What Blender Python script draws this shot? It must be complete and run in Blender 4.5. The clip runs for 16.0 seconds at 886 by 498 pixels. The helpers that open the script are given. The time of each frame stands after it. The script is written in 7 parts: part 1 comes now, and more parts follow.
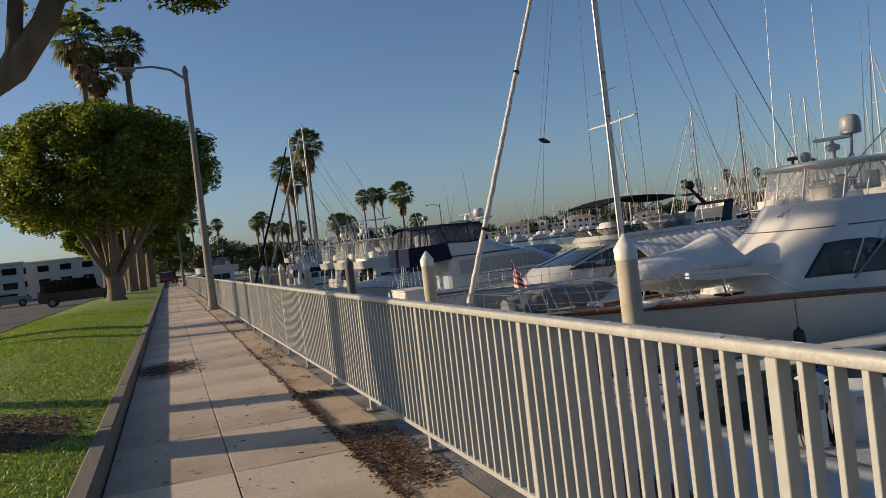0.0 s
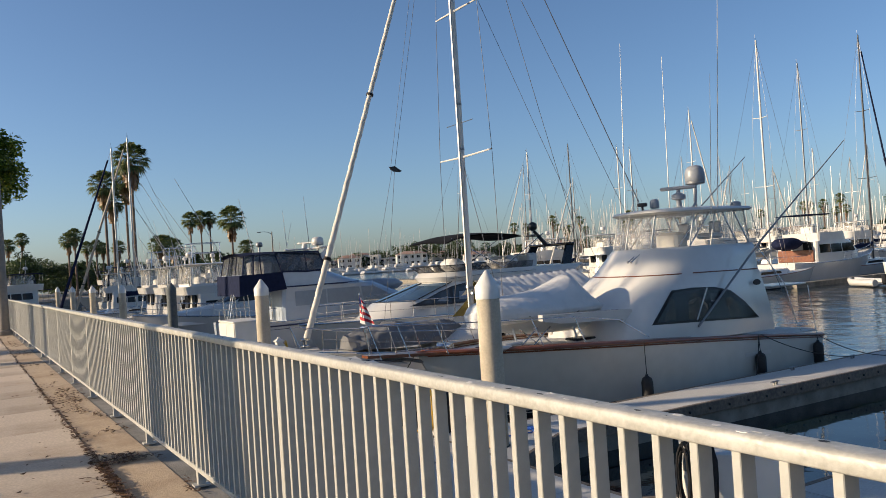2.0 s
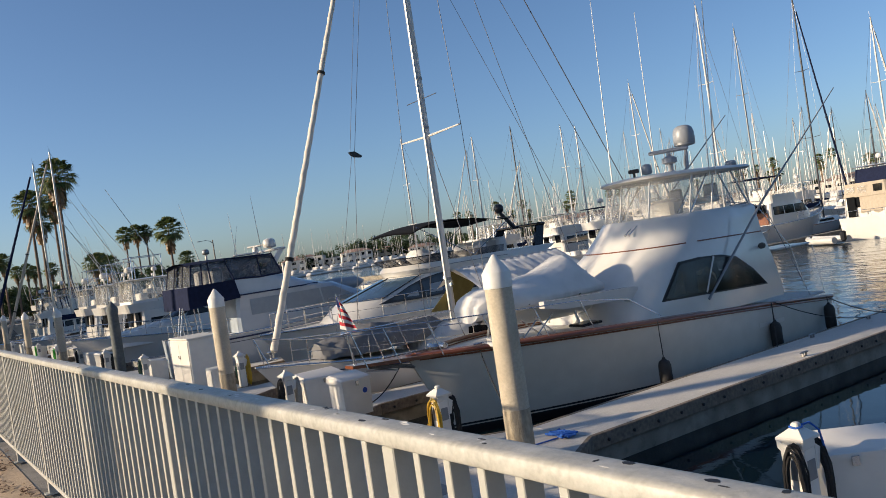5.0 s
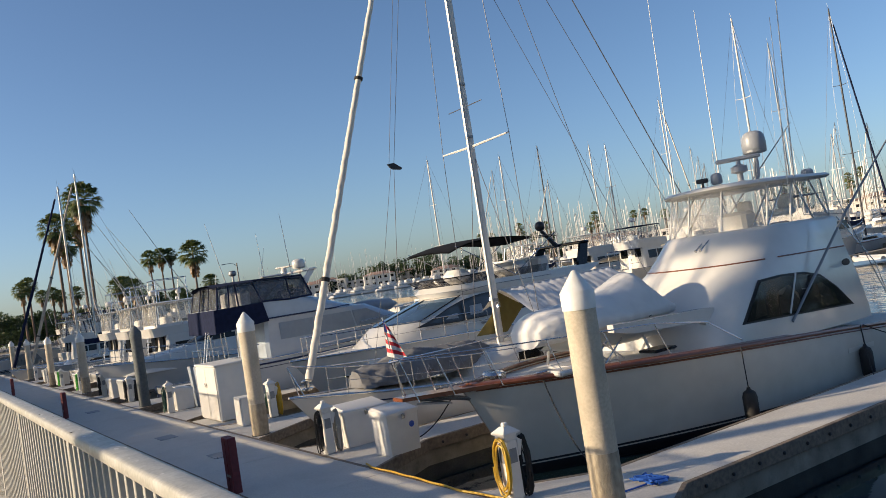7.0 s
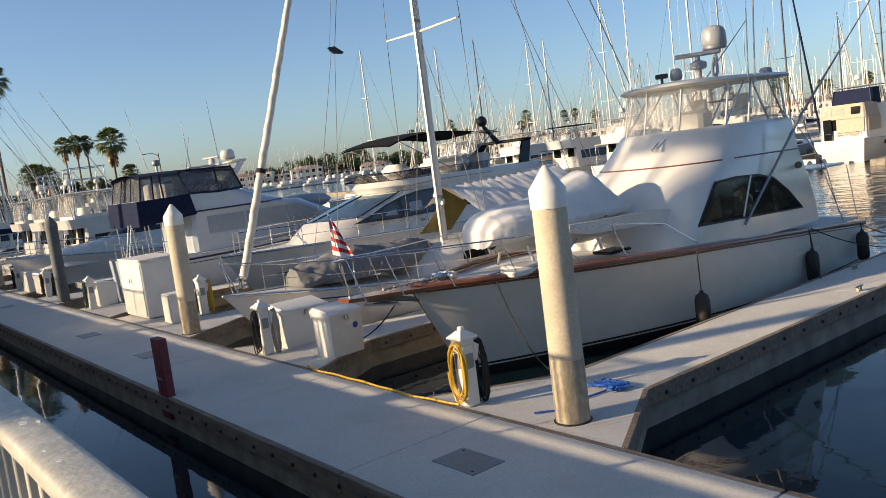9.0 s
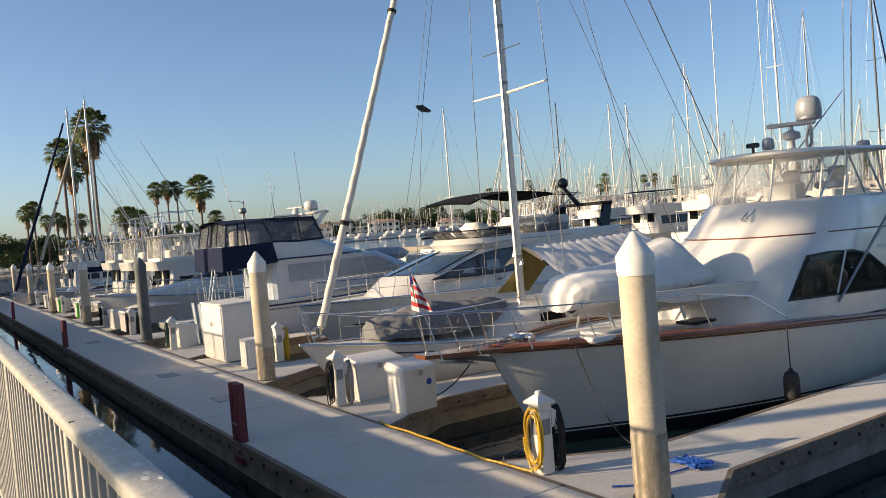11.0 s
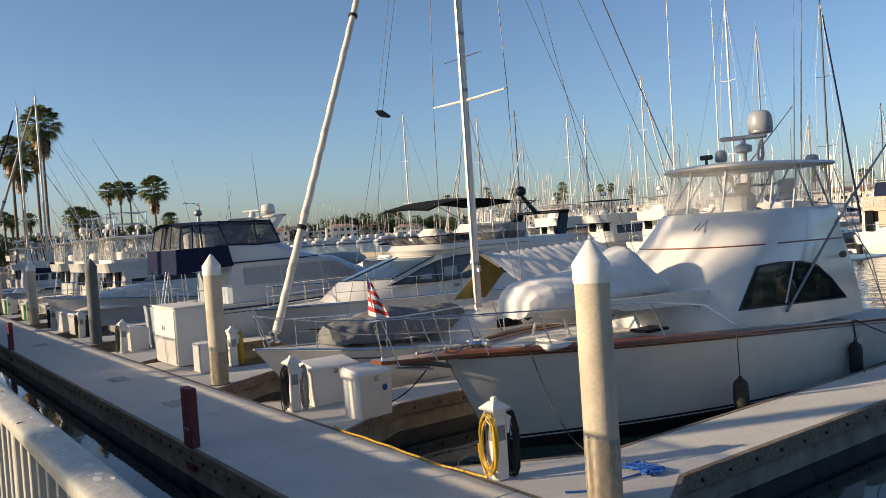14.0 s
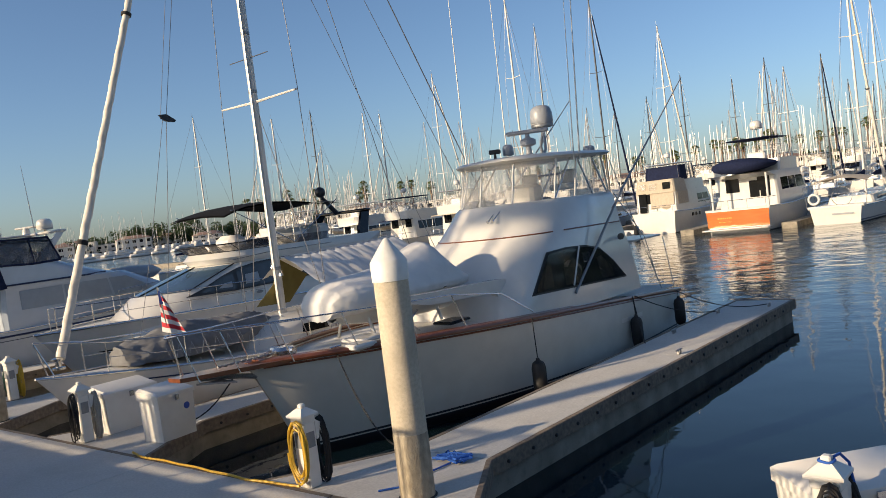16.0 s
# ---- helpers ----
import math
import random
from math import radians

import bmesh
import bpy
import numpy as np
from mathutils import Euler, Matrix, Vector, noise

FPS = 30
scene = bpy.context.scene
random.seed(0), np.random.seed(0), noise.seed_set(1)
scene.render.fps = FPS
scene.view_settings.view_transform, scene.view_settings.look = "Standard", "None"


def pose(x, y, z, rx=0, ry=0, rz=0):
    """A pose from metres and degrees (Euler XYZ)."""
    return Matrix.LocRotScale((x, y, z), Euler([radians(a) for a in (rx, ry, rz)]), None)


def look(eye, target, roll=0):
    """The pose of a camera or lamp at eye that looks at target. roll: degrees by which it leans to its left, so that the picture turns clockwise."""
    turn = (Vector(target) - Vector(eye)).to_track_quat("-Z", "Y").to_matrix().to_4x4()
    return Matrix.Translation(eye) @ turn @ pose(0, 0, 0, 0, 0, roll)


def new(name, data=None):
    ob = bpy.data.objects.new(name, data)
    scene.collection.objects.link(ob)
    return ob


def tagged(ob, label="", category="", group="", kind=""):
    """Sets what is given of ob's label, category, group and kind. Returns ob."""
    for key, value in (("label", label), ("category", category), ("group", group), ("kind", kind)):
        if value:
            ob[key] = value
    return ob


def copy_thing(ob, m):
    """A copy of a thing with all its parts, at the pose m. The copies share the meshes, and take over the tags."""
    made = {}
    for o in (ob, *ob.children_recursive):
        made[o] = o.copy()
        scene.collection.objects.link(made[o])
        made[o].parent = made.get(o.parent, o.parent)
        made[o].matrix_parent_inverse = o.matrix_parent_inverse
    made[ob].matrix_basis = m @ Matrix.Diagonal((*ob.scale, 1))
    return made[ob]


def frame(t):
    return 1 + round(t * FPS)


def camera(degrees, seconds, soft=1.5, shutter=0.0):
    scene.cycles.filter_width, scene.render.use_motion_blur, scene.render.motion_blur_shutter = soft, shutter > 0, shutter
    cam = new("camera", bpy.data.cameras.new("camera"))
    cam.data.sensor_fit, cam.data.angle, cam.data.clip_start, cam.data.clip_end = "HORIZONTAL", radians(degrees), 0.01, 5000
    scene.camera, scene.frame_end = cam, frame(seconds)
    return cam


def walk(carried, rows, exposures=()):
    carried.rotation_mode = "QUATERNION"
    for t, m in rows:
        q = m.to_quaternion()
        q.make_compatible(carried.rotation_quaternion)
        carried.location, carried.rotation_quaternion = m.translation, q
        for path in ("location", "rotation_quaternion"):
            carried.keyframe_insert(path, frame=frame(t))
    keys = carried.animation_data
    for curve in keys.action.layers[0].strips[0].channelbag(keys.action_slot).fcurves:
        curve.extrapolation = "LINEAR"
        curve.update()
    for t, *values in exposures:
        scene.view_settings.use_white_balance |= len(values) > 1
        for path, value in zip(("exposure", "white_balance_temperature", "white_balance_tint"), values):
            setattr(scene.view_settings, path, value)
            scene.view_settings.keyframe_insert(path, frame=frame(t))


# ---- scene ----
cam = camera(57.3, 16.0, soft=0.6, shutter=0.0)
PATH = [
    (0, (-1.655, -2.53, 1.481), (-1.011, -0.637, 1.462), -6.7),
    (0.5, (-1.584, -2.072, 1.495), (-1.026, -0.152, 1.551), -4.9),
    (1, (-1.565, -1.66, 1.5), (-0.857, 0.211, 1.536), -3.4),
    (1.5, (-1.442, -1.222, 1.48), (-0.624, 0.602, 1.521), -4.3),
    (2, (-1.377, -0.929, 1.465), (-0.352, 0.788, 1.491), -3.7),
    (2.5, (-1.319, -0.545, 1.456), (-0.123, 1.058, 1.442), -4.4),
    (3, (-1.177, -0.052, 1.457), (-0.059, 1.606, 1.474), -5.1),
    (3.5, (-1.126, 0.297, 1.448), (-0.05, 1.983, 1.458), -5.8),
    (4, (-1.039, 0.638, 1.445), (0.073, 2.3, 1.422), -7.5),
    (6.5, (-0.604, 2.811, 1.463), (0.549, 4.444, 1.5089), -9.0),
    (7, (-0.469, 3.212, 1.451), (0.634, 4.879, 1.5079), -8.7),
    (7.5, (-0.455, 3.583, 1.477), (0.679, 5.227, 1.5659), -7.7),
    (8, (-0.413, 3.87, 1.455), (0.738, 5.506, 1.4629), -8.3),
    (8.5, (-0.255, 4.107, 1.432), (0.893, 5.739, 1.2927), -9.9),
    (9, (-0.249, 4.196, 1.455), (0.961, 5.773, 1.2357), -7.4),
    (9.5, (-0.31, 4.253, 1.462), (0.806, 5.908, 1.3277), -5.4),
    (12, (-0.308, 4.327, 1.496), (0.771, 6.011, 1.4567), -4.7),
    (12.5, (-0.318, 4.333, 1.494), (0.76, 6.017, 1.4637), -4.4),
    (13, (-0.32, 4.323, 1.483), (0.766, 6.003, 1.4547), -4.2),
    (13.5, (-0.341, 4.308, 1.487), (0.777, 5.966, 1.4517), -3.9),
    (14, (-0.32, 4.308, 1.478), (0.85, 5.929, 1.4257), -3.9),
    (14.5, (-0.295, 4.316, 1.476), (0.963, 5.87, 1.4027), -3.8),
    (15, (-0.302, 4.3, 1.481), (1.087, 5.737, 1.4017), -3.6),
    (15.5, (-0.214, 4.303, 1.48), (1.247, 5.666, 1.3967), -5.4),
    (16, (-0.205, 4.288, 1.487), (1.312, 5.587, 1.3877), -7.1),
]
EXPOSURES = [(0.0, 0.06, 6200, 10), (1.5, 0.23, 5950, 10), (2.0, 0.46, 6050, 10), (2.5, 0.22, 5950, 10), (4.0, 0.37, 5950, 10), (7.0, 0.55, 6150, 10), (9.5, 0.79, 6500, 10), (12.5, 0.72, 6450, 10), (16.0, 0.50, 6300, 10)]
walk(cam, [(t, look(eye, target, roll)) for t, eye, target, roll in PATH], EXPOSURES)

# ---- light ----
SUN_FROM = Vector((-1.0, 0.44, 0.326))
world = bpy.data.worlds.new("sky")
scene.world = world
world.use_nodes = True
wn = world.node_tree
sky = wn.nodes.new("ShaderNodeTexSky")
sky.sky_type = "NISHITA"
sky.sun_disc = False
sky.sun_elevation = radians(16.6)
sky.sun_rotation = radians(293.8)
sky.air_density, sky.dust_density, sky.ozone_density = 0.82, 1.2, 2.8
wn.links.new(sky.outputs[0], wn.nodes["Background"].inputs[0])
wn.nodes["Background"].inputs[1].default_value = 0.1
sun = new("sun", bpy.data.lights.new("sun", "SUN"))
sun.data.energy, sun.data.angle, sun.data.color = 5.0, radians(0.6), (1.0, 0.77, 0.50)
sun.matrix_world = look(SUN_FROM * 60, (0, 0, 0))


# ---- mesh tools ----
class G:
    """Vertices and faces of one mesh, with a material slot for each face."""

    def __init__(self):
        self.v, self.f, self.m, self.slot = [], [], [], 0

    def add(self, verts, faces):
        n = len(self.v)
        self.v += [tuple(p) for p in verts]
        self.f += [tuple(n + i for i in f) for f in faces]
        self.m += [self.slot] * len(faces)
        return self

    def box(self, c, s, b=0.0, rz=0.0, top=1.0):
        """A box about c with sides s, its edges cut by b, turned by rz degrees, its top narrowed."""
        hx, hy, hz = s[0] / 2, s[1] / 2, s[2] / 2
        ca, sa = math.cos(radians(rz)), math.sin(radians(rz))
        b = min(b, hx * 0.9, hy * 0.9, hz * 0.9)

        def put(x, y, z):
            if z > 0:
                x, y = x * top, y * top
            return (c[0] + x * ca - y * sa, c[1] + x * sa + y * ca, c[2] + z)

        if b <= 0:
            vs = [put(x, y, z) for z in (-hz, hz) for x, y in ((-hx, -hy), (hx, -hy), (hx, hy), (-hx, hy))]
            return self.add(vs, [(3, 2, 1, 0), (4, 5, 6, 7), (0, 1, 5, 4), (1, 2, 6, 5), (2, 3, 7, 6), (3, 0, 4, 7)])
        vs, rings = [], []
        for z, inset in ((-hz, b), (-hz + b, 0), (hz - b, 0), (hz, b)):
            ax, ay = hx - inset, hy - inset
            k = b if inset == 0 else b * 0.6
            pts = [(-ax + k, -ay), (ax - k, -ay), (ax, -ay + k), (ax, ay - k), (ax - k, ay), (-ax + k, ay), (-ax, ay - k), (-ax, -ay + k)]
            rings.append([put(x, y, z) for x, y in pts])
        return self.loft(rings)

    def loft(self, rings, caps=True, closed=True):
        n, k = len(rings[0]), len(rings)
        fs = []
        for a in range(k - 1):
            for i in range(n if closed else n - 1):
                j = (i + 1) % n
                fs.append((a * n + i, a * n + j, (a + 1) * n + j, (a + 1) * n + i))
        if caps:
            fs += [tuple(range(n - 1, -1, -1)), tuple((k - 1) * n + i for i in range(n))]
        return self.add([p for r in rings for p in r], fs)

    def tube(self, pts, r, n=8, caps=True, flat=1.0):
        """A round bar along points; r: one radius or one for each point."""
        pts = [Vector(p) for p in pts]
        rs = r if isinstance(r, (list, tuple)) else [r] * len(pts)
        rings, side = [], None
        for i, p in enumerate(pts):
            d = (pts[min(i + 1, len(pts) - 1)] - pts[max(i - 1, 0)]).normalized()
            if side is None:
                side = d.orthogonal().normalized() if abs(d.z) > 0.95 else d.cross(Vector((0, 0, 1))).normalized()
            side = (side - d * side.dot(d)).normalized()
            up = side.cross(d)
            rings.append([p + (side * math.cos(2 * math.pi * a / n) + up * math.sin(2 * math.pi * a / n) * flat) * rs[i] for a in range(n)])
        return self.loft(rings, caps)

    def lathe(self, profile, c=(0, 0, 0), n=16):
        """Turns (radius, height) pairs about the upright through c."""
        rings = [[(c[0] + r * math.cos(2 * math.pi * a / n), c[1] + r * math.sin(2 * math.pi * a / n), c[2] + z) for a in range(n)] for r, z in profile]
        return self.loft(rings)

    def ball(self, c, r, n=12, k=8):
        rx, ry, rz = r if isinstance(r, (tuple, list)) else (r, r, r)
        rings = []
        for a in range(k + 1):
            th = math.pi * (0.02 + 0.96 * a / k) - math.pi / 2
            rings.append([(c[0] + rx * math.cos(th) * math.cos(2 * math.pi * i / n), c[1] + ry * math.cos(th) * math.sin(2 * math.pi * i / n), c[2] + rz * math.sin(th)) for i in range(n)])
        return self.loft(rings)

    def slab(self, poly, t):
        """A flat piece: a polygon of points in space, made thick by t against its normal."""
        ps = [Vector(p) for p in poly]
        nrm = Vector((0, 0, 0))
        for i, p in enumerate(ps):
            nrm += p.cross(ps[(i + 1) % len(ps)])
        nrm.normalize()
        n = len(ps)
        return self.add(ps + [p - nrm * t for p in ps], [tuple(range(n)), tuple(range(2 * n - 1, n - 1, -1))] + [(i, n + i, n + (i + 1) % n, (i + 1) % n) for i in range(n)])

    def sheet(self, rows, closed=False):
        n = len(rows[0])
        return self.add([p for r in rows for p in r], [(a * n + i, a * n + i + 1, (a + 1) * n + i + 1, (a + 1) * n + i) for a in range(len(rows) - 1) for i in range(n - 1)])

    def data(self, name, mats, smooth=35):
        me = bpy.data.meshes.new(name)
        me.from_pydata([tuple(p) for p in self.v], [], self.f)
        for m in mats if isinstance(mats, (list, tuple)) else [mats]:
            me.materials.append(m)
        me.polygons.foreach_set("material_index", self.m)
        if smooth:
            me.shade_smooth()
            me.set_sharp_from_angle(angle=radians(smooth))
        me.update()
        return me


def thing(name, at=(0, 0, 0), rz=0.0, label="", category="", group="", kind=""):
    ob = new(name)
    ob.empty_display_size = 0.2
    ob.matrix_basis = pose(*at, 0, 0, rz)
    return tagged(ob, label, category, group, kind)


def part(name, g, mats, parent, label="", smooth=35):
    ob = new(name, g.data(name, mats, smooth))
    ob.parent = parent
    return tagged(ob, label)


def solo(name, g, mats, label="", category="", group="", kind="", at=(0, 0, 0), rz=0.0, smooth=35):
    ob = new(name, g.data(name, mats, smooth))
    ob.matrix_basis = pose(*at, 0, 0, rz)
    return tagged(ob, label, category, group, kind)


# ---- materials ----
def mat(name, color, rough=0.5, metal=0.0, vary=0.12, scale=6.0, bump=0.0, bscale=60.0, second=None, amount=0.0, sscale=1.5, each=0.0, coat=0.0, stretch=(1, 1, 1)):
    """A surface: colour with grain, stains of a second colour, small relief, and a shift from piece to piece."""
    m = bpy.data.materials.new(name)
    m.use_nodes = True
    nt = m.node_tree
    N, L = nt.nodes, nt.links
    b = N["Principled BSDF"]
    b.inputs["Roughness"].default_value, b.inputs["Metallic"].default_value = rough, metal
    if coat:
        b.inputs["Coat Weight"].default_value, b.inputs["Coat Roughness"].default_value = coat, 0.08
    geo = N.new("ShaderNodeTexCoord")
    mp = N.new("ShaderNodeMapping")
    mp.inputs["Scale"].default_value = stretch
    L.new(geo.outputs["Object"], mp.inputs["Vector"])
    fine = N.new("ShaderNodeTexNoise")
    fine.inputs["Scale"].default_value, fine.inputs["Detail"].default_value = scale, 5.0
    L.new(mp.outputs[0], fine.inputs["Vector"])
    ramp = N.new("ShaderNodeMapRange")
    ramp.inputs["From Min"].default_value, ramp.inputs["From Max"].default_value = 0.3, 0.7
    ramp.inputs["To Min"].default_value, ramp.inputs["To Max"].default_value = 1 - vary, 1 + vary
    L.new(fine.outputs["Fac"], ramp.inputs["Value"])
    mul = N.new("ShaderNodeVectorMath")
    mul.operation = "SCALE"
    mul.inputs[0].default_value = color[:3]
    L.new(ramp.outputs[0], mul.inputs["Scale"])
    out = mul.outputs[0]
    if second:
        big = N.new("ShaderNodeTexNoise")
        big.inputs["Scale"].default_value, big.inputs["Detail"].default_value = sscale, 6.0
        big.inputs["Roughness"].default_value = 0.65
        L.new(mp.outputs[0], big.inputs["Vector"])
        mr = N.new("ShaderNodeMapRange")
        mr.inputs["From Min"].default_value, mr.inputs["From Max"].default_value = 0.48, 0.72
        mr.inputs["To Max"].default_value = amount
        L.new(big.outputs["Fac"], mr.inputs["Value"])
        mix = N.new("ShaderNodeMix")
        mix.data_type = "RGBA"
        L.new(mr.outputs[0], mix.inputs["Factor"])
        L.new(out, mix.inputs["A"])
        mix.inputs["B"].default_value = (*second, 1)
        out = mix.outputs["Result"]
    if each:
        info = N.new("ShaderNodeObjectInfo")
        er = N.new("ShaderNodeMapRange")
        er.inputs["To Min"].default_value, er.inputs["To Max"].default_value = 1 - each, 1 + each
        L.new(info.outputs["Random"], er.inputs["Value"])
        em = N.new("ShaderNodeVectorMath")
        em.operation = "SCALE"
        L.new(out, em.inputs[0])
        L.new(er.outputs[0], em.inputs["Scale"])
        out = em.outputs[0]
    L.new(out, b.inputs["Base Color"])
    if bump:
        bn = N.new("ShaderNodeTexNoise")
        bn.inputs["Scale"].default_value, bn.inputs["Detail"].default_value = bscale, 4.0
        L.new(mp.outputs[0], bn.inputs["Vector"])
        bu = N.new("ShaderNodeBump")
        bu.inputs["Strength"].default_value, bu.inputs["Distance"].default_value = bump, 0.02
        L.new(bn.outputs["Fac"], bu.inputs["Height"])
        L.new(bu.outputs[0], b.inputs["Normal"])
    return m


def leafy(name, color, dry, each=0.35, through_light=0.35):
    """Leaves: a mix of greens from island to island, that let some light through."""
    m = bpy.data.materials.new(name)
    m.use_nodes = True
    N, L = m.node_tree.nodes, m.node_tree.links
    b = N["Principled BSDF"]
    b.inputs["Roughness"].default_value = 0.5
    geo = N.new("ShaderNodeNewGeometry")
    ramp = N.new("ShaderNodeValToRGB")
    ramp.color_ramp.elements[0].color = (*[c * (1 - each) for c in color], 1)
    ramp.color_ramp.elements[1].color = (*dry, 1)
    mid = ramp.color_ramp.elements.new(0.7)
    mid.color = (*color, 1)
    L.new(geo.outputs["Random Per Island"], ramp.inputs[0])
    L.new(ramp.outputs[0], b.inputs["Base Color"])
    tr = N.new("ShaderNodeBsdfTranslucent")
    L.new(ramp.outputs[0], tr.inputs["Color"])
    mix = N.new("ShaderNodeMixShader")
    mix.inputs[0].default_value = through_light
    L.new(b.outputs[0], mix.inputs[1])
    L.new(tr.outputs[0], mix.inputs[2])
    L.new(mix.outputs[0], N["Material Output"].inputs["Surface"])
    return m


def clear(name, tint, haze=0.25, rough=0.08):
    """Thin clear vinyl or glass: mostly seen through, with gloss and a little haze."""
    m = bpy.data.materials.new(name)
    m.use_nodes = True
    N, L = m.node_tree.nodes, m.node_tree.links
    b = N["Principled BSDF"]
    b.inputs["Base Color"].default_value = (*tint, 1)
    b.inputs["Roughness"].default_value = rough
    tr = N.new("ShaderNodeBsdfTransparent")
    tr.inputs["Color"].default_value = (*[0.75 + 0.25 * c for c in tint], 1)
    noi = N.new("ShaderNodeTexNoise")
    noi.inputs["Scale"].default_value, noi.inputs["Detail"].default_value = 2.2, 3.0
    tc = N.new("ShaderNodeTexCoord")
    L.new(tc.outputs["Object"], noi.inputs["Vector"])
    mr = N.new("ShaderNodeMapRange")
    mr.inputs["From Min"].default_value, mr.inputs["From Max"].default_value = 0.3, 0.7
    mr.inputs["To Min"].default_value, mr.inputs["To Max"].default_value = haze * 0.4, haze * 1.6
    L.new(noi.outputs["Fac"], mr.inputs["Value"])
    mix = N.new("ShaderNodeMixShader")
    L.new(mr.outputs[0], mix.inputs[0])
    L.new(tr.outputs[0], mix.inputs[1])
    L.new(b.outputs[0], mix.inputs[2])
    L.new(mix.outputs[0], N["Material Output"].inputs["Surface"])
    return m


def water_material():
    m = bpy.data.materials.new("harbour_water")
    m.use_nodes = True
    N, L = m.node_tree.nodes, m.node_tree.links
    b = N["Principled BSDF"]
    b.inputs["Base Color"].default_value = (0.006, 0.016, 0.022, 1)
    b.inputs["Roughness"].default_value = 0.03
    b.inputs["IOR"].default_value = 1.33
    tc = N.new("ShaderNodeTexCoord")
    total = None
    for sc, amp, st in ((0.45, 0.55, (1, 1, 1)), (1.6, 0.22, (1, 0.6, 1)), (6.0, 0.05, (1, 1, 1))):
        mp = N.new("ShaderNodeMapping")
        mp.inputs["Scale"].default_value = st
        L.new(tc.outputs["Object"], mp.inputs["Vector"])
        n = N.new("ShaderNodeTexNoise")
        n.inputs["Scale"].default_value, n.inputs["Detail"].default_value = sc, 2.0
        L.new(mp.outputs[0], n.inputs["Vector"])
        s = N.new("ShaderNodeMath")
        s.operation = "MULTIPLY"
        s.inputs[1].default_value = amp
        L.new(n.outputs["Fac"], s.inputs[0])
        if total is None:
            total = s.outputs[0]
        else:
            a = N.new("ShaderNodeMath")
            L.new(total, a.inputs[0])
            L.new(s.outputs[0], a.inputs[1])
            total = a.outputs[0]
    # wind ruffles the open channel more than the water between the docks
    sep = N.new("ShaderNodeSeparateXYZ")
    L.new(tc.outputs["Object"], sep.inputs[0])
    far = N.new("ShaderNodeMapRange")
    far.inputs["From Min"].default_value, far.inputs["From Max"].default_value = 16.0, 42.0
    far.inputs["To Min"].default_value, far.inputs["To Max"].default_value = 0.06, 0.9
    L.new(sep.outputs["X"], far.inputs["Value"])
    bu = N.new("ShaderNodeBump")
    bu.inputs["Distance"].default_value = 0.25
    L.new(far.outputs[0], bu.inputs["Strength"])
    L.new(total, bu.inputs["Height"])
    L.new(bu.outputs[0], b.inputs["Normal"])
    return m


WATER = water_material()
CONCRETE = mat("pavement_concrete", (0.55, 0.46, 0.365), 0.85, vary=0.14, scale=40, bump=0.25, bscale=180, second=(0.30, 0.22, 0.155), amount=0.75, sscale=0.6, each=0.16)
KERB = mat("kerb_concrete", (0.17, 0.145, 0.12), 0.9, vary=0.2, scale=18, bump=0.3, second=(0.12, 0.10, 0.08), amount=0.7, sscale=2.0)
DOCKTOP = mat("dock_concrete", (0.55, 0.53, 0.49), 0.85, vary=0.1, scale=30, bump=0.15, bscale=140, second=(0.40, 0.385, 0.35), amount=0.5, sscale=0.7)
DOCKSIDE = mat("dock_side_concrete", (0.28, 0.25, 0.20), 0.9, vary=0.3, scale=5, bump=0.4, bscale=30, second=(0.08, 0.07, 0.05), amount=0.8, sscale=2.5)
TIMBER = mat("weathered_timber", (0.20, 0.16, 0.12), 0.85, vary=0.3, scale=14, bump=0.4, stretch=(1, 0.15, 1), second=(0.09, 0.07, 0.055), amount=0.6, sscale=3)
SEAWALL = mat("seawall_concrete", (0.25, 0.23, 0.20), 0.9, vary=0.25, scale=3, bump=0.4, second=(0.06, 0.055, 0.045), amount=0.8, sscale=0.9)
SOIL = mat("dirty_concrete_verge", (0.46, 0.355, 0.25), 0.95, vary=0.14, scale=45, bump=0.3, bscale=80, second=(0.24, 0.16, 0.10), amount=0.75, sscale=0.9)
SHADEDEARTH = mat("shade_darkened_earth", (0.10, 0.065, 0.035), 0.95, vary=0.35, scale=40, bump=0.8, bscale=60, second=(0.05, 0.06, 0.015), amount=0.7, sscale=5)
GRASS = mat("lawn_ground", (0.18, 0.25, 0.03), 0.9, vary=0.4, scale=12, bump=0.6, bscale=90, second=(0.20, 0.21, 0.05), amount=0.7, sscale=0.8)
ASPHALT = mat("road_asphalt", (0.06, 0.058, 0.055), 0.9, vary=0.25, scale=50, bump=0.3, second=(0.09, 0.085, 0.08), amount=0.6, sscale=0.5)
FENCEPAINT = mat("fence_paint", (0.40, 0.395, 0.365), 0.45, vary=0.06, scale=25, bump=0.06, bscale=90, second=(0.34, 0.30, 0.25), amount=0.35, sscale=6)
RAILPAINT = mat("scuffed_rail_paint", (0.39, 0.38, 0.345), 0.42, vary=0.14, scale=70, bump=0.12, bscale=60, second=(0.56, 0.55, 0.515), amount=0.7, sscale=11)
PILESTAIN = mat("stained_pile_concrete", (0.37, 0.31, 0.22), 0.9, vary=0.3, scale=14, bump=0.4, bscale=60, second=(0.40, 0.35, 0.27), amount=0.7, sscale=3, stretch=(1, 1, 0.5))
PILE = mat("pile_concrete", (0.52, 0.455, 0.35), 0.9, vary=0.12, scale=25, bump=0.25, bscale=90, second=(0.32, 0.27, 0.20), amount=0.55, sscale=1.6)
